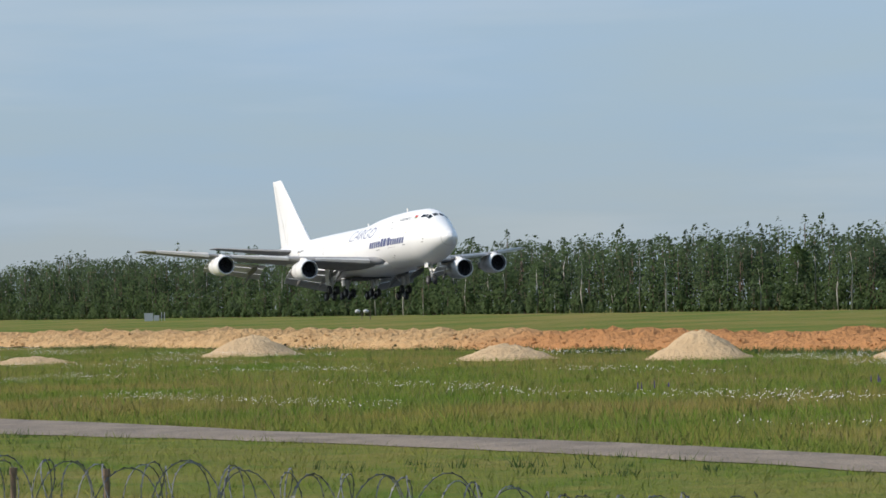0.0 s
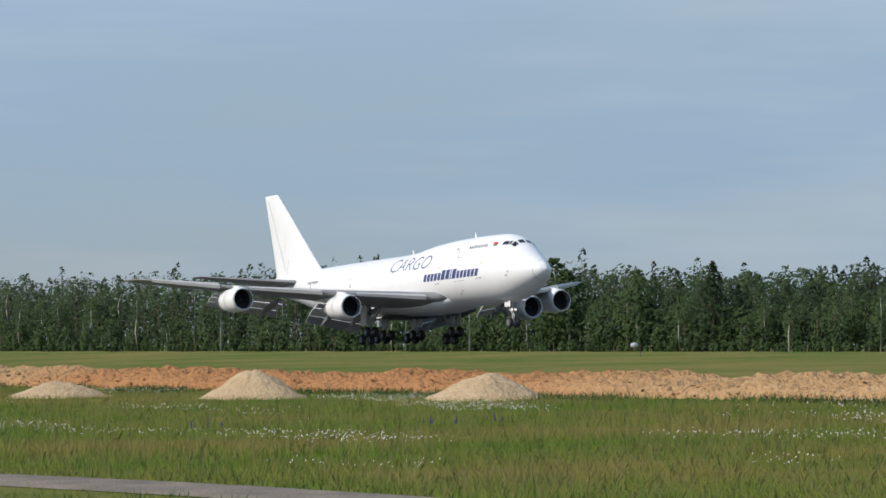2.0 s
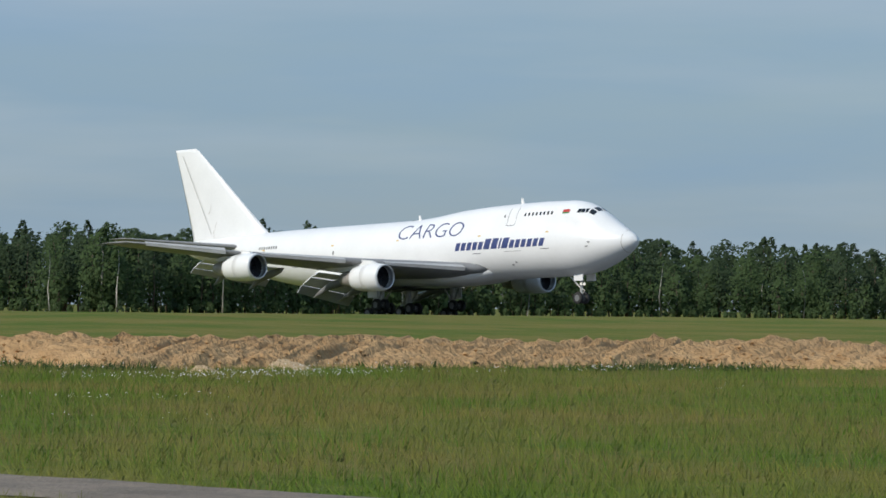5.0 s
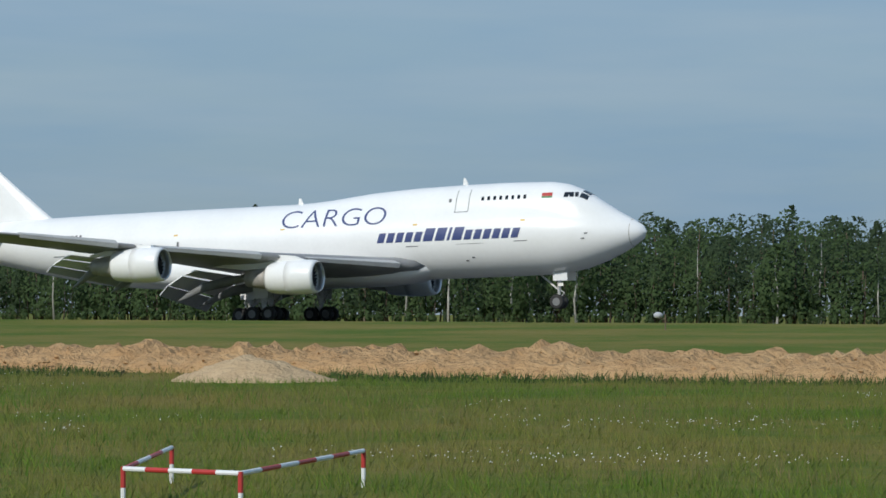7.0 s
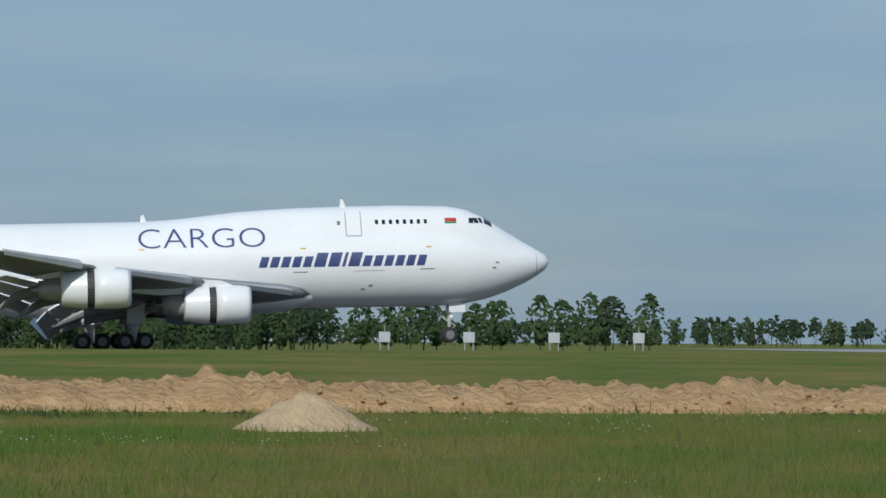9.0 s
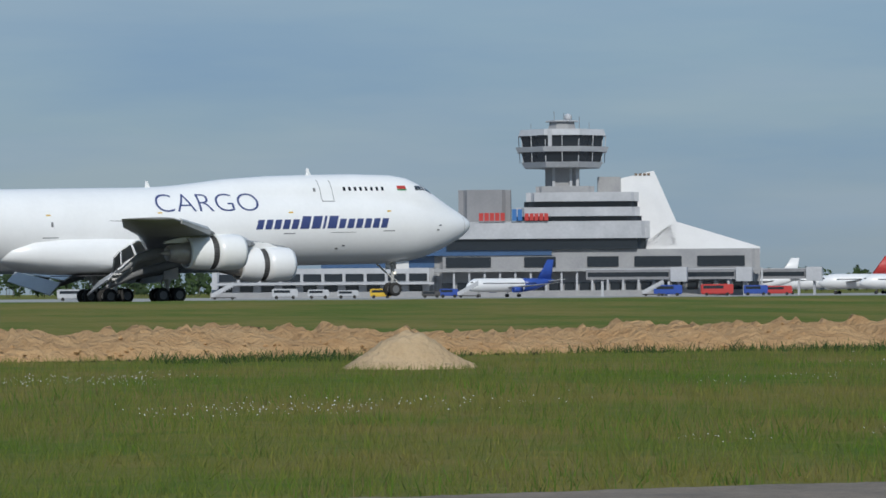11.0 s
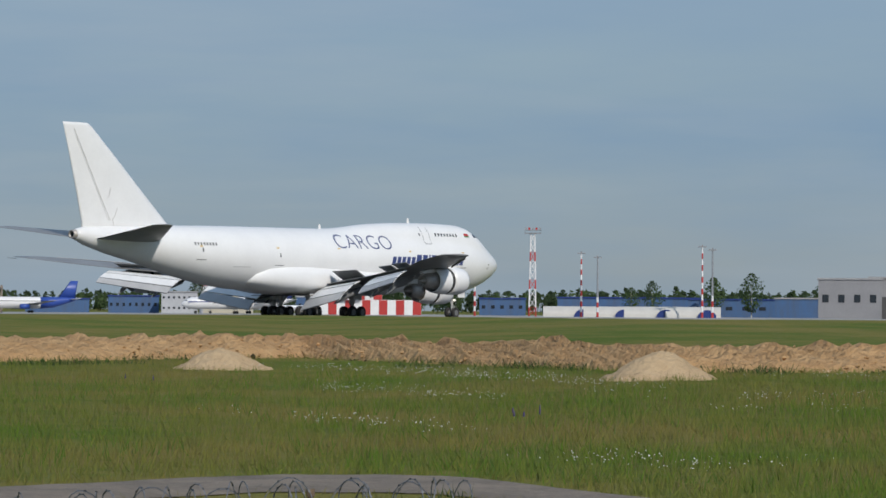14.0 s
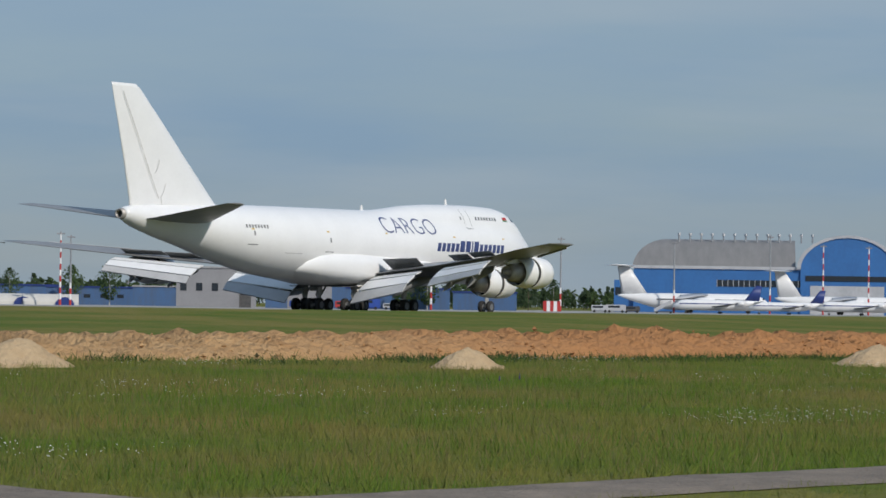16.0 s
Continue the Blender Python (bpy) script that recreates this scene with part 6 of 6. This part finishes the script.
def make_van(m, L=5.5, H=2.4):
    top = empty("service_vehicle")
    bm = boxes((-L / 2, L / 2, -1, 1, 0.45, H))
    bmesh.ops.bevel(bm, geom=bm.edges[:], offset=0.18, segments=2, affect='EDGES')
    part("body", bm, m, top)
    part("side_window", boxes((-L * 0.42, L * 0.2, -1.03, -1.0, H * 0.62, H * 0.88)), GLASS_OR_SHADE, top)
    for x in (-L * 0.32, L * 0.32):
        bm = bmesh.new()
        tube(bm, (x, -1.02, 0.42), (x, 1.02, 0.42), 0.42, None, 12)
        part("wheel", bm, RUBBER, top)
    return top


for X, P, m, L, H, word in ((331, 660, YELLOW, 5, 2.3, "yellow"), (429, 655, RED, 8, 2.9, "red"), (441, 655, ROYAL, 6, 2.6, "blue"), (448, 657, RED, 7, 2.4, "red"), (305, 660, PALE, 6, 2.4, "white"), (314, 662, PALE, 5, 2.2, "white"), (322, 664, PALE, 5, 2.0, "white"), (345, 662, DARKGREY, 4.5, 1.7, "dark"), (350, 662, ROYAL, 4.5, 2.2, "blue"), (414, 660, ROYAL, 7, 2.8, "blue"),
                          (604, 660, ROYAL, 4, 1.9, "blue"), (1042, 660, ROYAL, 6, 2.2, "blue"), (1065, 660, RED, 6, 2.2, "red"), (1076, 660, ROYAL, 7, 2.9, "blue"), (1089, 660, PALE, 5, 1.8, "white"), (1208, 660, PALE, 5, 2.2, "white"), (1218, 662, PALE, 6, 2.4, "white"), (1228, 662, DARKGREY, 5, 2.0, "dark"), (250, 660, PALE, 7, 2.6, "white"), (262, 662, PALE, 5, 2.0, "white")):
    put(make_van(m, L, H), at_view(X, P), word + " airport service vehicle on the apron", "vehicle", "service vehicles")


# ---- works and hangars ----
def make_skeleton():
    top = empty("building_shell")
    w, d, st = 54.0, 14.0, 3.7
    for k in (1, 2):
        part("floor_slab", boxes((-w / 2, w / 2, 0, d, k * st, k * st + 0.35)), SHELL, top, "bare concrete floor slab")
    for i in range(22):
        for j in (0.4, d - 0.4):
            x = -w / 2 + 0.4 + i * (w - 0.8) / 21
            part("column", boxes((x - 0.17, x + 0.17, j - 0.17, j + 0.17, 0, 2 * st + (0.9 if i % 3 == 0 else 0.0))), SHELL, top)
    for x0, x1, z0 in ((-24, -18, 0), (-6, -1, 0), (8, 12, st), (16, 24, 0)):
        part("wall_panel", boxes((x0, x1, d * 0.5, d * 0.5 + 0.25, z0, z0 + st)), SHELL, top)
    return top


put(make_skeleton(), at_view(583, 715), "unfinished concrete building frame with open floors", "building shell")


def make_tank(r, h):
    top = empty("storage_tank")
    bm = bmesh.new()
    octagon(bm, r, 0, h, None, n=28)
    part("shell", bm, PALE, top, "grey steel tank shell")
    bm = bmesh.new()
    octagon(bm, r, h, h + 0.9, r * 0.15, n=28)
    part("roof", bm, STEEL, top)
    part("ladder", boxes((-0.4, 0.4, -r - 0.25, -r + 0.05, 0, h)), DARKGREY, top)
    return top


for X, P, r, h in ((536, 760, 5.0, 9.0), (552, 765, 6.2, 9.2), (572, 780, 5.5, 9.0)):
    put(make_tank(r, h), at_view(X, P), "round grey fuel storage tank", "storage tank", "storage tanks")


def make_block(name, w, d, h, wall, roof_m, windows=0, label_w="", rows=1, door=None):
    top = empty(name)
    part("wall", boxes((-w / 2, w / 2, 0, d, 0, h)), wall, top, label_w)
    part("roof", boxes((-w / 2 - 0.3, w / 2 + 0.3, -0.3, d + 0.3, h, h + 0.45)), roof_m, top)
    for r_ in range(rows):
        for i in range(windows):
            x = -w / 2 + (i + 0.25) * w / windows
            z = h * (r_ + 0.42) / rows
            part("window", boxes((x, x + w / windows * 0.4, -0.08, 0.0, z, z + h / rows * 0.2)), GLASS_OR_SHADE, top)
    # flat dark panel on the wall, painted as the shade inside an open door
    if door:
        part("door", boxes((door[0], door[1], -0.1, 0.0, 0, door[2])), DARKGREY, top, "dark panel painted as doorway shade")
    return top


BLOCKS = [  # X, P, width, depth, height, wall, roof, windows, rows, door, label
    (512, 760, 24, 10, 4.5, PALE, CONC, 8, 1, None, "low white service building"),
    (672, 760, 17, 10, 5.6, SHEDBLUE, NAVY, 8, 1, None, "blue warehouse with a navy roof"),
    (692, 740, 12, 10, 7.0, PALE, CONC, 7, 2, None, "white two-storey office with rows of windows"),
    (714, 745, 17, 10, 6.4, BEIGE, CONC, 0, 1, None, "plain beige rendered building"),
    (640, 800, 22, 10, 4.6, SHEDBLUE, NAVY, 0, 1, None, "low blue sheet metal store"),
    (757, 745, 16, 10, 5.8, SHEDBLUE, PALE, 6, 1, None, "light blue building with small windows"),
    (842, 790, 15, 12, 5.4, SHEDBLUE, NAVY, 5, 1, None, "blue sheet metal warehouse"),
    (898, 800, 44, 12, 5.6, SHEDBLUE, NAVY, 0, 1, None, "long blue sheet metal warehouse"),
    (946, 790, 30, 12, 5.2, SHEDBLUE, NAVY, 6, 1, None, "long dark blue sheet metal warehouse"),
    (978, 770, 20, 12, 5.6, SHEDBLUE, CONC, 0, 1, None, "low dark blue store with a grey roof"),
    (997, 700, 17, 16, 10.6, GREYWALL, CONC, 4, 1, None, "large grey panel-clad hangar block"),
    (1013, 694, 8, 16, 11.0, GREYWALL, CONC, 0, 1, (-3.2, 2.6, 6), "grey hangar block with a dark panel painted as doorway shade"),
    (1045, 700, 14, 14, 8.4, GREYWALL, PALE, 0, 1, None, "grey hangar with closed pale doors"),
    (1030, 696, 6, 10, 8.2, SHEDBLUE, HANGARBLUE, 0, 1, None, "blue side pier of a hangar"),
    (1060, 696, 5, 10, 8.0, SHEDBLUE, HANGARBLUE, 0, 1, None, "blue side pier of a hangar"),
    (1090, 740, 34, 10, 6.2, SHEDBLUE, NAVY, 0, 1, None, "low blue sheet metal store"),
    (1140, 740, 20, 10, 5.5, SHEDBLUE, NAVY, 0, 1, None, "low blue sheet metal store"),
]
for X, P, w, d, h, wall, roof_m, wn, rows, door, label in BLOCKS:
    put(make_block("hangar_block" if "hangar" in label else "outbuilding", w, d, h, wall, roof_m, wn, "", rows, door), at_view(X, P), label, "building")


def make_tent(w, h, L):
    top = empty("arched_store")
    bm = bmesh.new()
    rings = [[Vector((x, -w / 2 * math.cos(a), h * math.sin(a))) for a in (k * math.pi / 10 for k in range(11))] for x in (-L / 2, L / 2)]
    loft(bm, rings)
    part("cover", bm, CANVAS, top, "pale arched cover")
    part("end_door", boxes((-L / 2 - 0.08, -L / 2 - 0.02, -w * 0.28, w * 0.28, 0, h * 0.7)), NAVY, top)
    bm = bmesh.new()
    rings = [[Vector((L * 0.25 + 2.6 * math.cos(a), y, 2.2 * math.sin(a))) for a in (k * math.pi / 8 for k in range(9))] for y in (-w / 2 - 0.6, -w / 2 + 1)]
    loft(bm, rings)
    part("arched_door", bm, NAVY, top, "dark blue arched door")
    return top


TENT = make_tent(9, 3.0, 15)
for k, X in enumerate((872, 890, 908, 926)):
    m = at_view(X, 715)
    put(TENT if k == 0 else copy_thing(TENT, m), m, "pale arched store with a dark blue door", "store", "arched stores")


def make_chimney():
    top = empty("boiler_chimney")
    for i in range(6):
        bm = bmesh.new()
        octagon(bm, 1.75 - 0.06 * i, i * 3.3, i * 3.3 + 3.3, 1.75 - 0.06 * (i + 1), n=16)
        part("band", bm, (PALE if i % 2 == 0 else RED), top)
    return top


put(make_chimney(), at_view(703, 800), "stout red and white banded chimney", "chimney")


def make_radar():
    top = empty("radar_tower")
    for i in range(4):
        part("band", boxes((-1.3, 1.3, -1.3, 1.3, i * 4, i * 4 + 4)), RED if i % 2 else PALE, top)
    bm = bmesh.new()
    bmesh.ops.create_uvsphere(bm, u_segments=16, v_segments=10, radius=1.5, matrix=Matrix.Translation((0, 0, 17.2)))
    part("radome", bm, JETWHITE, top, "white ball radome", True)
    return top


put(make_radar(), at_view(751, 740), "radar tower with a white ball above red bands", "radar tower")


def make_arch_hangar():
    top = empty("aircraft_hangar")
    w, d = 84.0, 46.0
    part("main_wall", boxes((-44, 26, 0, 40, 0, 13.5)), HANGARBLUE, top, "bright blue sheet wall")
    part("side_annex", boxes((-52, -40, 2, 26, 0, 9.6)), HANGARBLUE, top, "blue annex")
    part("window_strip", boxes((-10, 25, -0.1, 0.0, 8.0, 10.0)), GLASS_OR_SHADE, top, "long strip of dark windows")
    for i in range(16):
        x = -10 + i * 2.2
        part("mullion", boxes((x, x + 0.25, -0.16, -0.1, 8.0, 10.0)), PALE, top)
    part("annex_window", boxes((-51.5, -44.5, 1.9, 2.0, 5.0, 7.4)), GLASS_OR_SHADE, top)
    bm = bmesh.new()           # roof, curving up and back from the long wall
    rings = []
    for x in (-44.5, 22):
        ring = []
        for k in range(13):
            a = k / 12
            ring.append(Vector((x + 14 * (1 - math.cos(a * math.pi / 2)) * (1 if x < 0 else 0), a * 30, 13.5 + 9.0 * math.sin(a * math.pi / 2))))
        ring += [Vector((x, 30, 13.4)), Vector((x, 0, 13.4))]
        rings.append(ring)
    loft(bm, rings)
    part("roof", bm, ROOFGREY, top, "grey curved sheet roof")
    part("roof_trim", boxes((-45, 26, -0.5, 0, 13.2, 14.1)), PALE, top, "pale eaves trim")
    bm = bmesh.new()           # arched gable
    pts = [(24, 0)] + [(43 - 19 * math.cos(k * math.pi / 16), 13.5 + 9.5 * math.sin(k * math.pi / 16)) for k in range(17)] + [(62, 0)]
    rings = [[Vector((x, y, z)) for x, z in pts] for y in (-1.0, 24.0)]
    loft(bm, rings)
    part("arched_gable", bm, HANGARBLUE, top, "bright blue arched gable")
    bm = bmesh.new()
    for k in range(16):
        a0, a1 = k * math.pi / 16, (k + 1) * math.pi / 16
        slab(bm, tuple(Vector((43 - r * math.cos(a), -1.25, 13.5 + r * 0.5 * math.sin(a))) for r, a in ((19.0, a0), (19.0, a1), (20.6, a1), (20.6, a0))), 0.4)
    part("gable_trim", bm, PALE, top, "pale arched trim")
    part("gable_door", boxes((28, 58, -1.15, -1.0, 0, 8.6)), PALE, top, "pale sliding hangar doors")
    part("gable_band", boxes((26, 60, -1.2, -1.0, 10.0, 11.6)), GLASS_OR_SHADE, top)
    for i in range(13):
        x = -26 + i * 4.6
        bm = bmesh.new()
        tube(bm, (x, 22, 21.6), (x, 22, 23.6), 0.35, None, 8)
        tube(bm, (x, 22, 23.6), (x, 22, 24.3), 0.75, 0.6, 8)
        part("roof_vent", bm, STEEL, top)
    return top


put(make_arch_hangar(), at_view(1300, 770) @ Matrix.Diagonal((0.88, 1, 1.2, 1)), "bright blue aircraft hangar with a grey curved roof", "hangar")


def make_marker():
    top = empty("striped_drum")
    for i in range(5):
        part("panel", boxes((-2.6 + i * 1.04, -1.58 + i * 1.04, 0, 2.4, 0.1, 3.2)), RED if i % 2 == 0 else WHITE2, top)
    return top


put(make_marker(), at_view(1179, 690), "red and white striped block beside the taxiway", "marker block")


# ---- single trees and earth by the apron ----
def make_tree(seed, height, kind):
    rng = np.random.default_rng(seed)
    top = empty("tree")
    q, nr = tree_arrays(rng, kind, height, 900, 0.42, 1.5)
    n = len(q)
    me = bpy.data.meshes.new("crown")
    me.from_pydata(q.reshape(-1, 3), [], [tuple(f) for f in np.arange(n * 4).reshape(-1, 4)])
    me.materials.append(LEAF[1] if kind == 2 else LEAF[0])
    me.shade_smooth()
    me.normals_split_custom_set_from_vertices(np.repeat(nr, 4, 0).tolist())
    ob = new("crown", me)
    ob.parent = top
    v, f = trunk_arrays(rng, height, 0.016 * height)
    tr = new("trunk", mesh_from("trunk", v, f, BIRCH if kind == 2 else BARK, True))
    tr.parent = top
    bm = bmesh.new()
    for k in range(9):
        a, t = rng.uniform(0, 6.28), rng.uniform(0.3, 0.8)
        tube(bm, (0, 0, t * height), (math.cos(a) * height * 0.12, math.sin(a) * height * 0.12, t * height + height * 0.1), 0.07, 0.02, 4)
    part("limbs", bm, BARK, top)
    return top


TREES = [(772, 740, 12, 2), (777, 742, 12.5, 2), (782, 738, 12, 2), (787, 741, 12.2, 2), (792, 740, 11.5, 2), (797, 742, 11, 2), (802, 739, 10.5, 2), (818, 735, 11, 2), (821, 736, 9, 2), (869, 790, 7, 2), (899, 790, 7.5, 2), (768, 740, 12, 2), (760, 760, 14, 0),
         (735, 770, 15, 0), (724, 780, 12, 2), (742, 765, 16, 2), (700, 770, 10, 2), (908, 780, 9, 2), (935, 785, 10, 2), (952, 770, 11, 2), (985, 770, 9, 2), (1000, 775, 10, 2), (1094, 730, 12, 2), (1101, 735, 13, 2), (1108, 730, 11, 2), (1130, 760, 10, 2), (1165, 780, 11, 0), (1180, 780, 9, 2),
         (-905, 498, 21, 2), (-900, 499, 18, 2), (-872, 500, 18, 2), (-838, 499, 19, 0), (-1010, 500, 16, 2), (-640, 498, 15, 2), (-560, 498, 14, 2), (-240, 497, 15, 2), (-228, 498, 16, 2), (-190, 497, 14, 2), (-120, 497, 12, 2), (-44, 496, 12, 0), (-30, 497, 10, 2), (-300, 498, 16, 2), (-270, 497, 15, 0)]
MASTERS = {}
for k, (X, P, h, kind) in enumerate(TREES):
    key = (kind, k % 3)
    if key not in MASTERS:
        MASTERS[key] = make_tree(40 + k, 14.0, kind)
        ob = MASTERS[key]
        ob.scale = (1, 1, 1)
    else:
        ob = copy_thing(MASTERS[key], Matrix.Identity(4))
    s = h / 14.0 * (1.2 if X > 0 else 1.0)
    ob.matrix_world = Matrix.Translation(stand(X * P / 700 if X > 0 else X, P, -0.1)) @ Matrix.Rotation(k * 1.7, 4, 'Z') @ Matrix.Diagonal((s, s, s, 1))
    tagged(ob, "leafy green birch with a pale trunk" if kind == 2 else "dark green spruce with a ragged top", "tree", "single trees")

tagged(strip("bare_ground", 470, 830, 470, 540, 0.25, mat("bare_sandy_ground", (0.36, 0.27, 0.17), 0.95, color2=(0.28, 0.22, 0.13), scale=0.1, bump=0.6, bscale=1.0), 6.0, 6, 3.0, 2), "bare sandy ground beside the apron", "bare ground", kind="structure")


# ---- what moves ----
# seconds, x, y, z, nose-up degrees, heading degrees
FLIGHT = [
    (0, -488.15, 209.74, 5.63, 2.77, -2.10),
    (0.5, -459.95, 212.93, 5.08, 2.72, -2.37),
    (1, -430.66, 215.71, 4.67, 2.58, -2.58),
    (1.5, -401.10, 218.29, 4.42, 2.47, -2.83),
    (2, -371.41, 220.72, 4.20, 2.42, -3.10),
    (2.5, -342.09, 223.29, 4.02, 2.35, -3.52),
    (3, -312.13, 225.18, 3.90, 2.30, -3.98),
    (3.5, -281.93, 226.74, 3.78, 2.20, -4.52),
    (4, -255.10, 230.97, 3.70, 2.16, -4.89),
    (4.5, -256.74, 265.88, 3.38, 2.24, -6.01),
    (4.7, -265.19, 283.55, 2.81, 2.34, -5.87),
    (5.2, -244.77, 295.88, 2.86, 2.30, -5.20),
    (5.7, -214.03, 295.67, 2.90, 2.20, -4.20),
    (6.2, -181.25, 291.20, 2.92, 2.10, -3.00),
    (6.8, -144.93, 285.15, 2.89, 1.94, -1.66),
    (7, -132.89, 284.54, 2.90, 2.03, -1.16),
    (7.5, -101.39, 283.85, 2.84, 1.98, 0.17),
    (8, -69.95, 283.41, 2.73, 1.68, 1.62),
    (8.5, -38.61, 282.63, 2.57, 1.35, 3.05),
    (8.7, -26.14, 279.94, 2.70, 1.35, 3.73),
    (9.2, 1.48, 283.00, 2.68, 1.30, 4.90),
    (9.75, 30.21, 287.42, 2.62, 1.15, 6.10),
    (10.3, 56.16, 291.64, 2.55, 1.02, 7.20),
    (10.8, 80.04, 294.85, 2.49, 0.95, 8.05),
    (11, 91.14, 294.60, 2.54, 0.91, 8.21),
    (11.5, 119.86, 298.03, 2.41, 0.52, 8.51),
    (12, 148.44, 302.03, 2.42, 0.21, 8.90),
    (12.5, 177.39, 307.67, 2.45, 0.05, 9.19),
    (13, 205.78, 312.64, 2.50, -0.05, 9.48),
    (13.5, 231.89, 314.92, 2.50, -0.02, 9.87),
    (14, 251.31, 308.52, 2.47, 0.00, 10.56),
    (14.5, 240.28, 269.50, 2.55, -0.09, 9.50),
    (15, 229.00, 233.72, 2.62, -0.15, 8.32),
    (15.5, 244.71, 226.97, 2.58, -0.05, 8.14),
    (16, 264.80, 225.00, 2.56, 0.06, 7.51),
]


# the wings bend up in flight and hang with the weight on the wheels: seconds, degrees
DROOP = [(0, -0.5), (5.8, -0.5), (6.8, 0.0), (8.6, 0.0), (10.2, 0.8), (11.5, 1.2), (14.0, 1.4), (16, 1.8)]


def drooped(deg, side):
    root = Vector((0, side * 3.25, 4.0))
    return Matrix.Translation(root) @ Matrix.Rotation(radians(-side * deg), 4, 'X') @ Matrix.Translation(-root)


def motions():
    walk(FREIGHTER, [(t, pose(x, y, z, 0, -a, h)) for t, x, y, z, a, h in FLIGHT])
    p = place(58.3, 318)      # smoke rises where the wheels touch and drifts down the runway
    walk(SMOKE, [(t, pose(p.x + dx, p.y, p.z + dz)) for t, dx, dz in ((0, -3, -9), (5.95, -3, -9), (6.35, -2, -0.6), (6.8, 0, 0.4), (7.6, 2, 1.2), (16, 26, 9))])
    for ob, side in FLEXING:
        walk(ob, [(t, drooped(d, side)) for t, d in DROOP])
    for ob, hinge, axis, side in SPOILERS:
        rows = []
        for t, deg in ((0, 0), (5.8, 0), (7.2, 0), (8.2, 38), (10.2, 38), (11.5, 38), (14.0, 38), (16, 38)):
            rot = Matrix.Rotation(radians(deg) * (-1 if side < 0 else 1), 4, axis)
            d = float(np.interp(t, [q[0] for q in DROOP], [q[1] for q in DROOP]))
            rows.append((t, drooped(d, side) @ Matrix.Translation(hinge) @ rot))
        walk(ob, rows)
    for leg, truck, foot, tilt in GEARS:          # legs settle as the weight comes onto them, the trucks level out
        drops = ((0, 0.5, 1), (4.0, 0.5, 1), (5.6, 0.48, 1), (6.1, 0.42, 0), (6.8, 0.3, 0), (8.5, 0.12, 0), (9.6, 0.0, 0), (16, 0.0, 0))
        walk(leg, [(t, pose(0, 0, -d)) for t, d, k in drops])
        walk(truck, [(t, pose(foot.x, foot.y, foot.z - d + 0.1 * k, 0, -tilt * k, 0)) for t, d, k in drops])
    for ob, c in SLEEVES:
        walk(ob, [(t, Matrix.Translation(c + Vector((-d, 0, 0)))) for t, d in ((0, 0.0), (8.1, 0.0), (8.4, 0.12), (9.0, 0.5), (16, 0.5))])


motions()
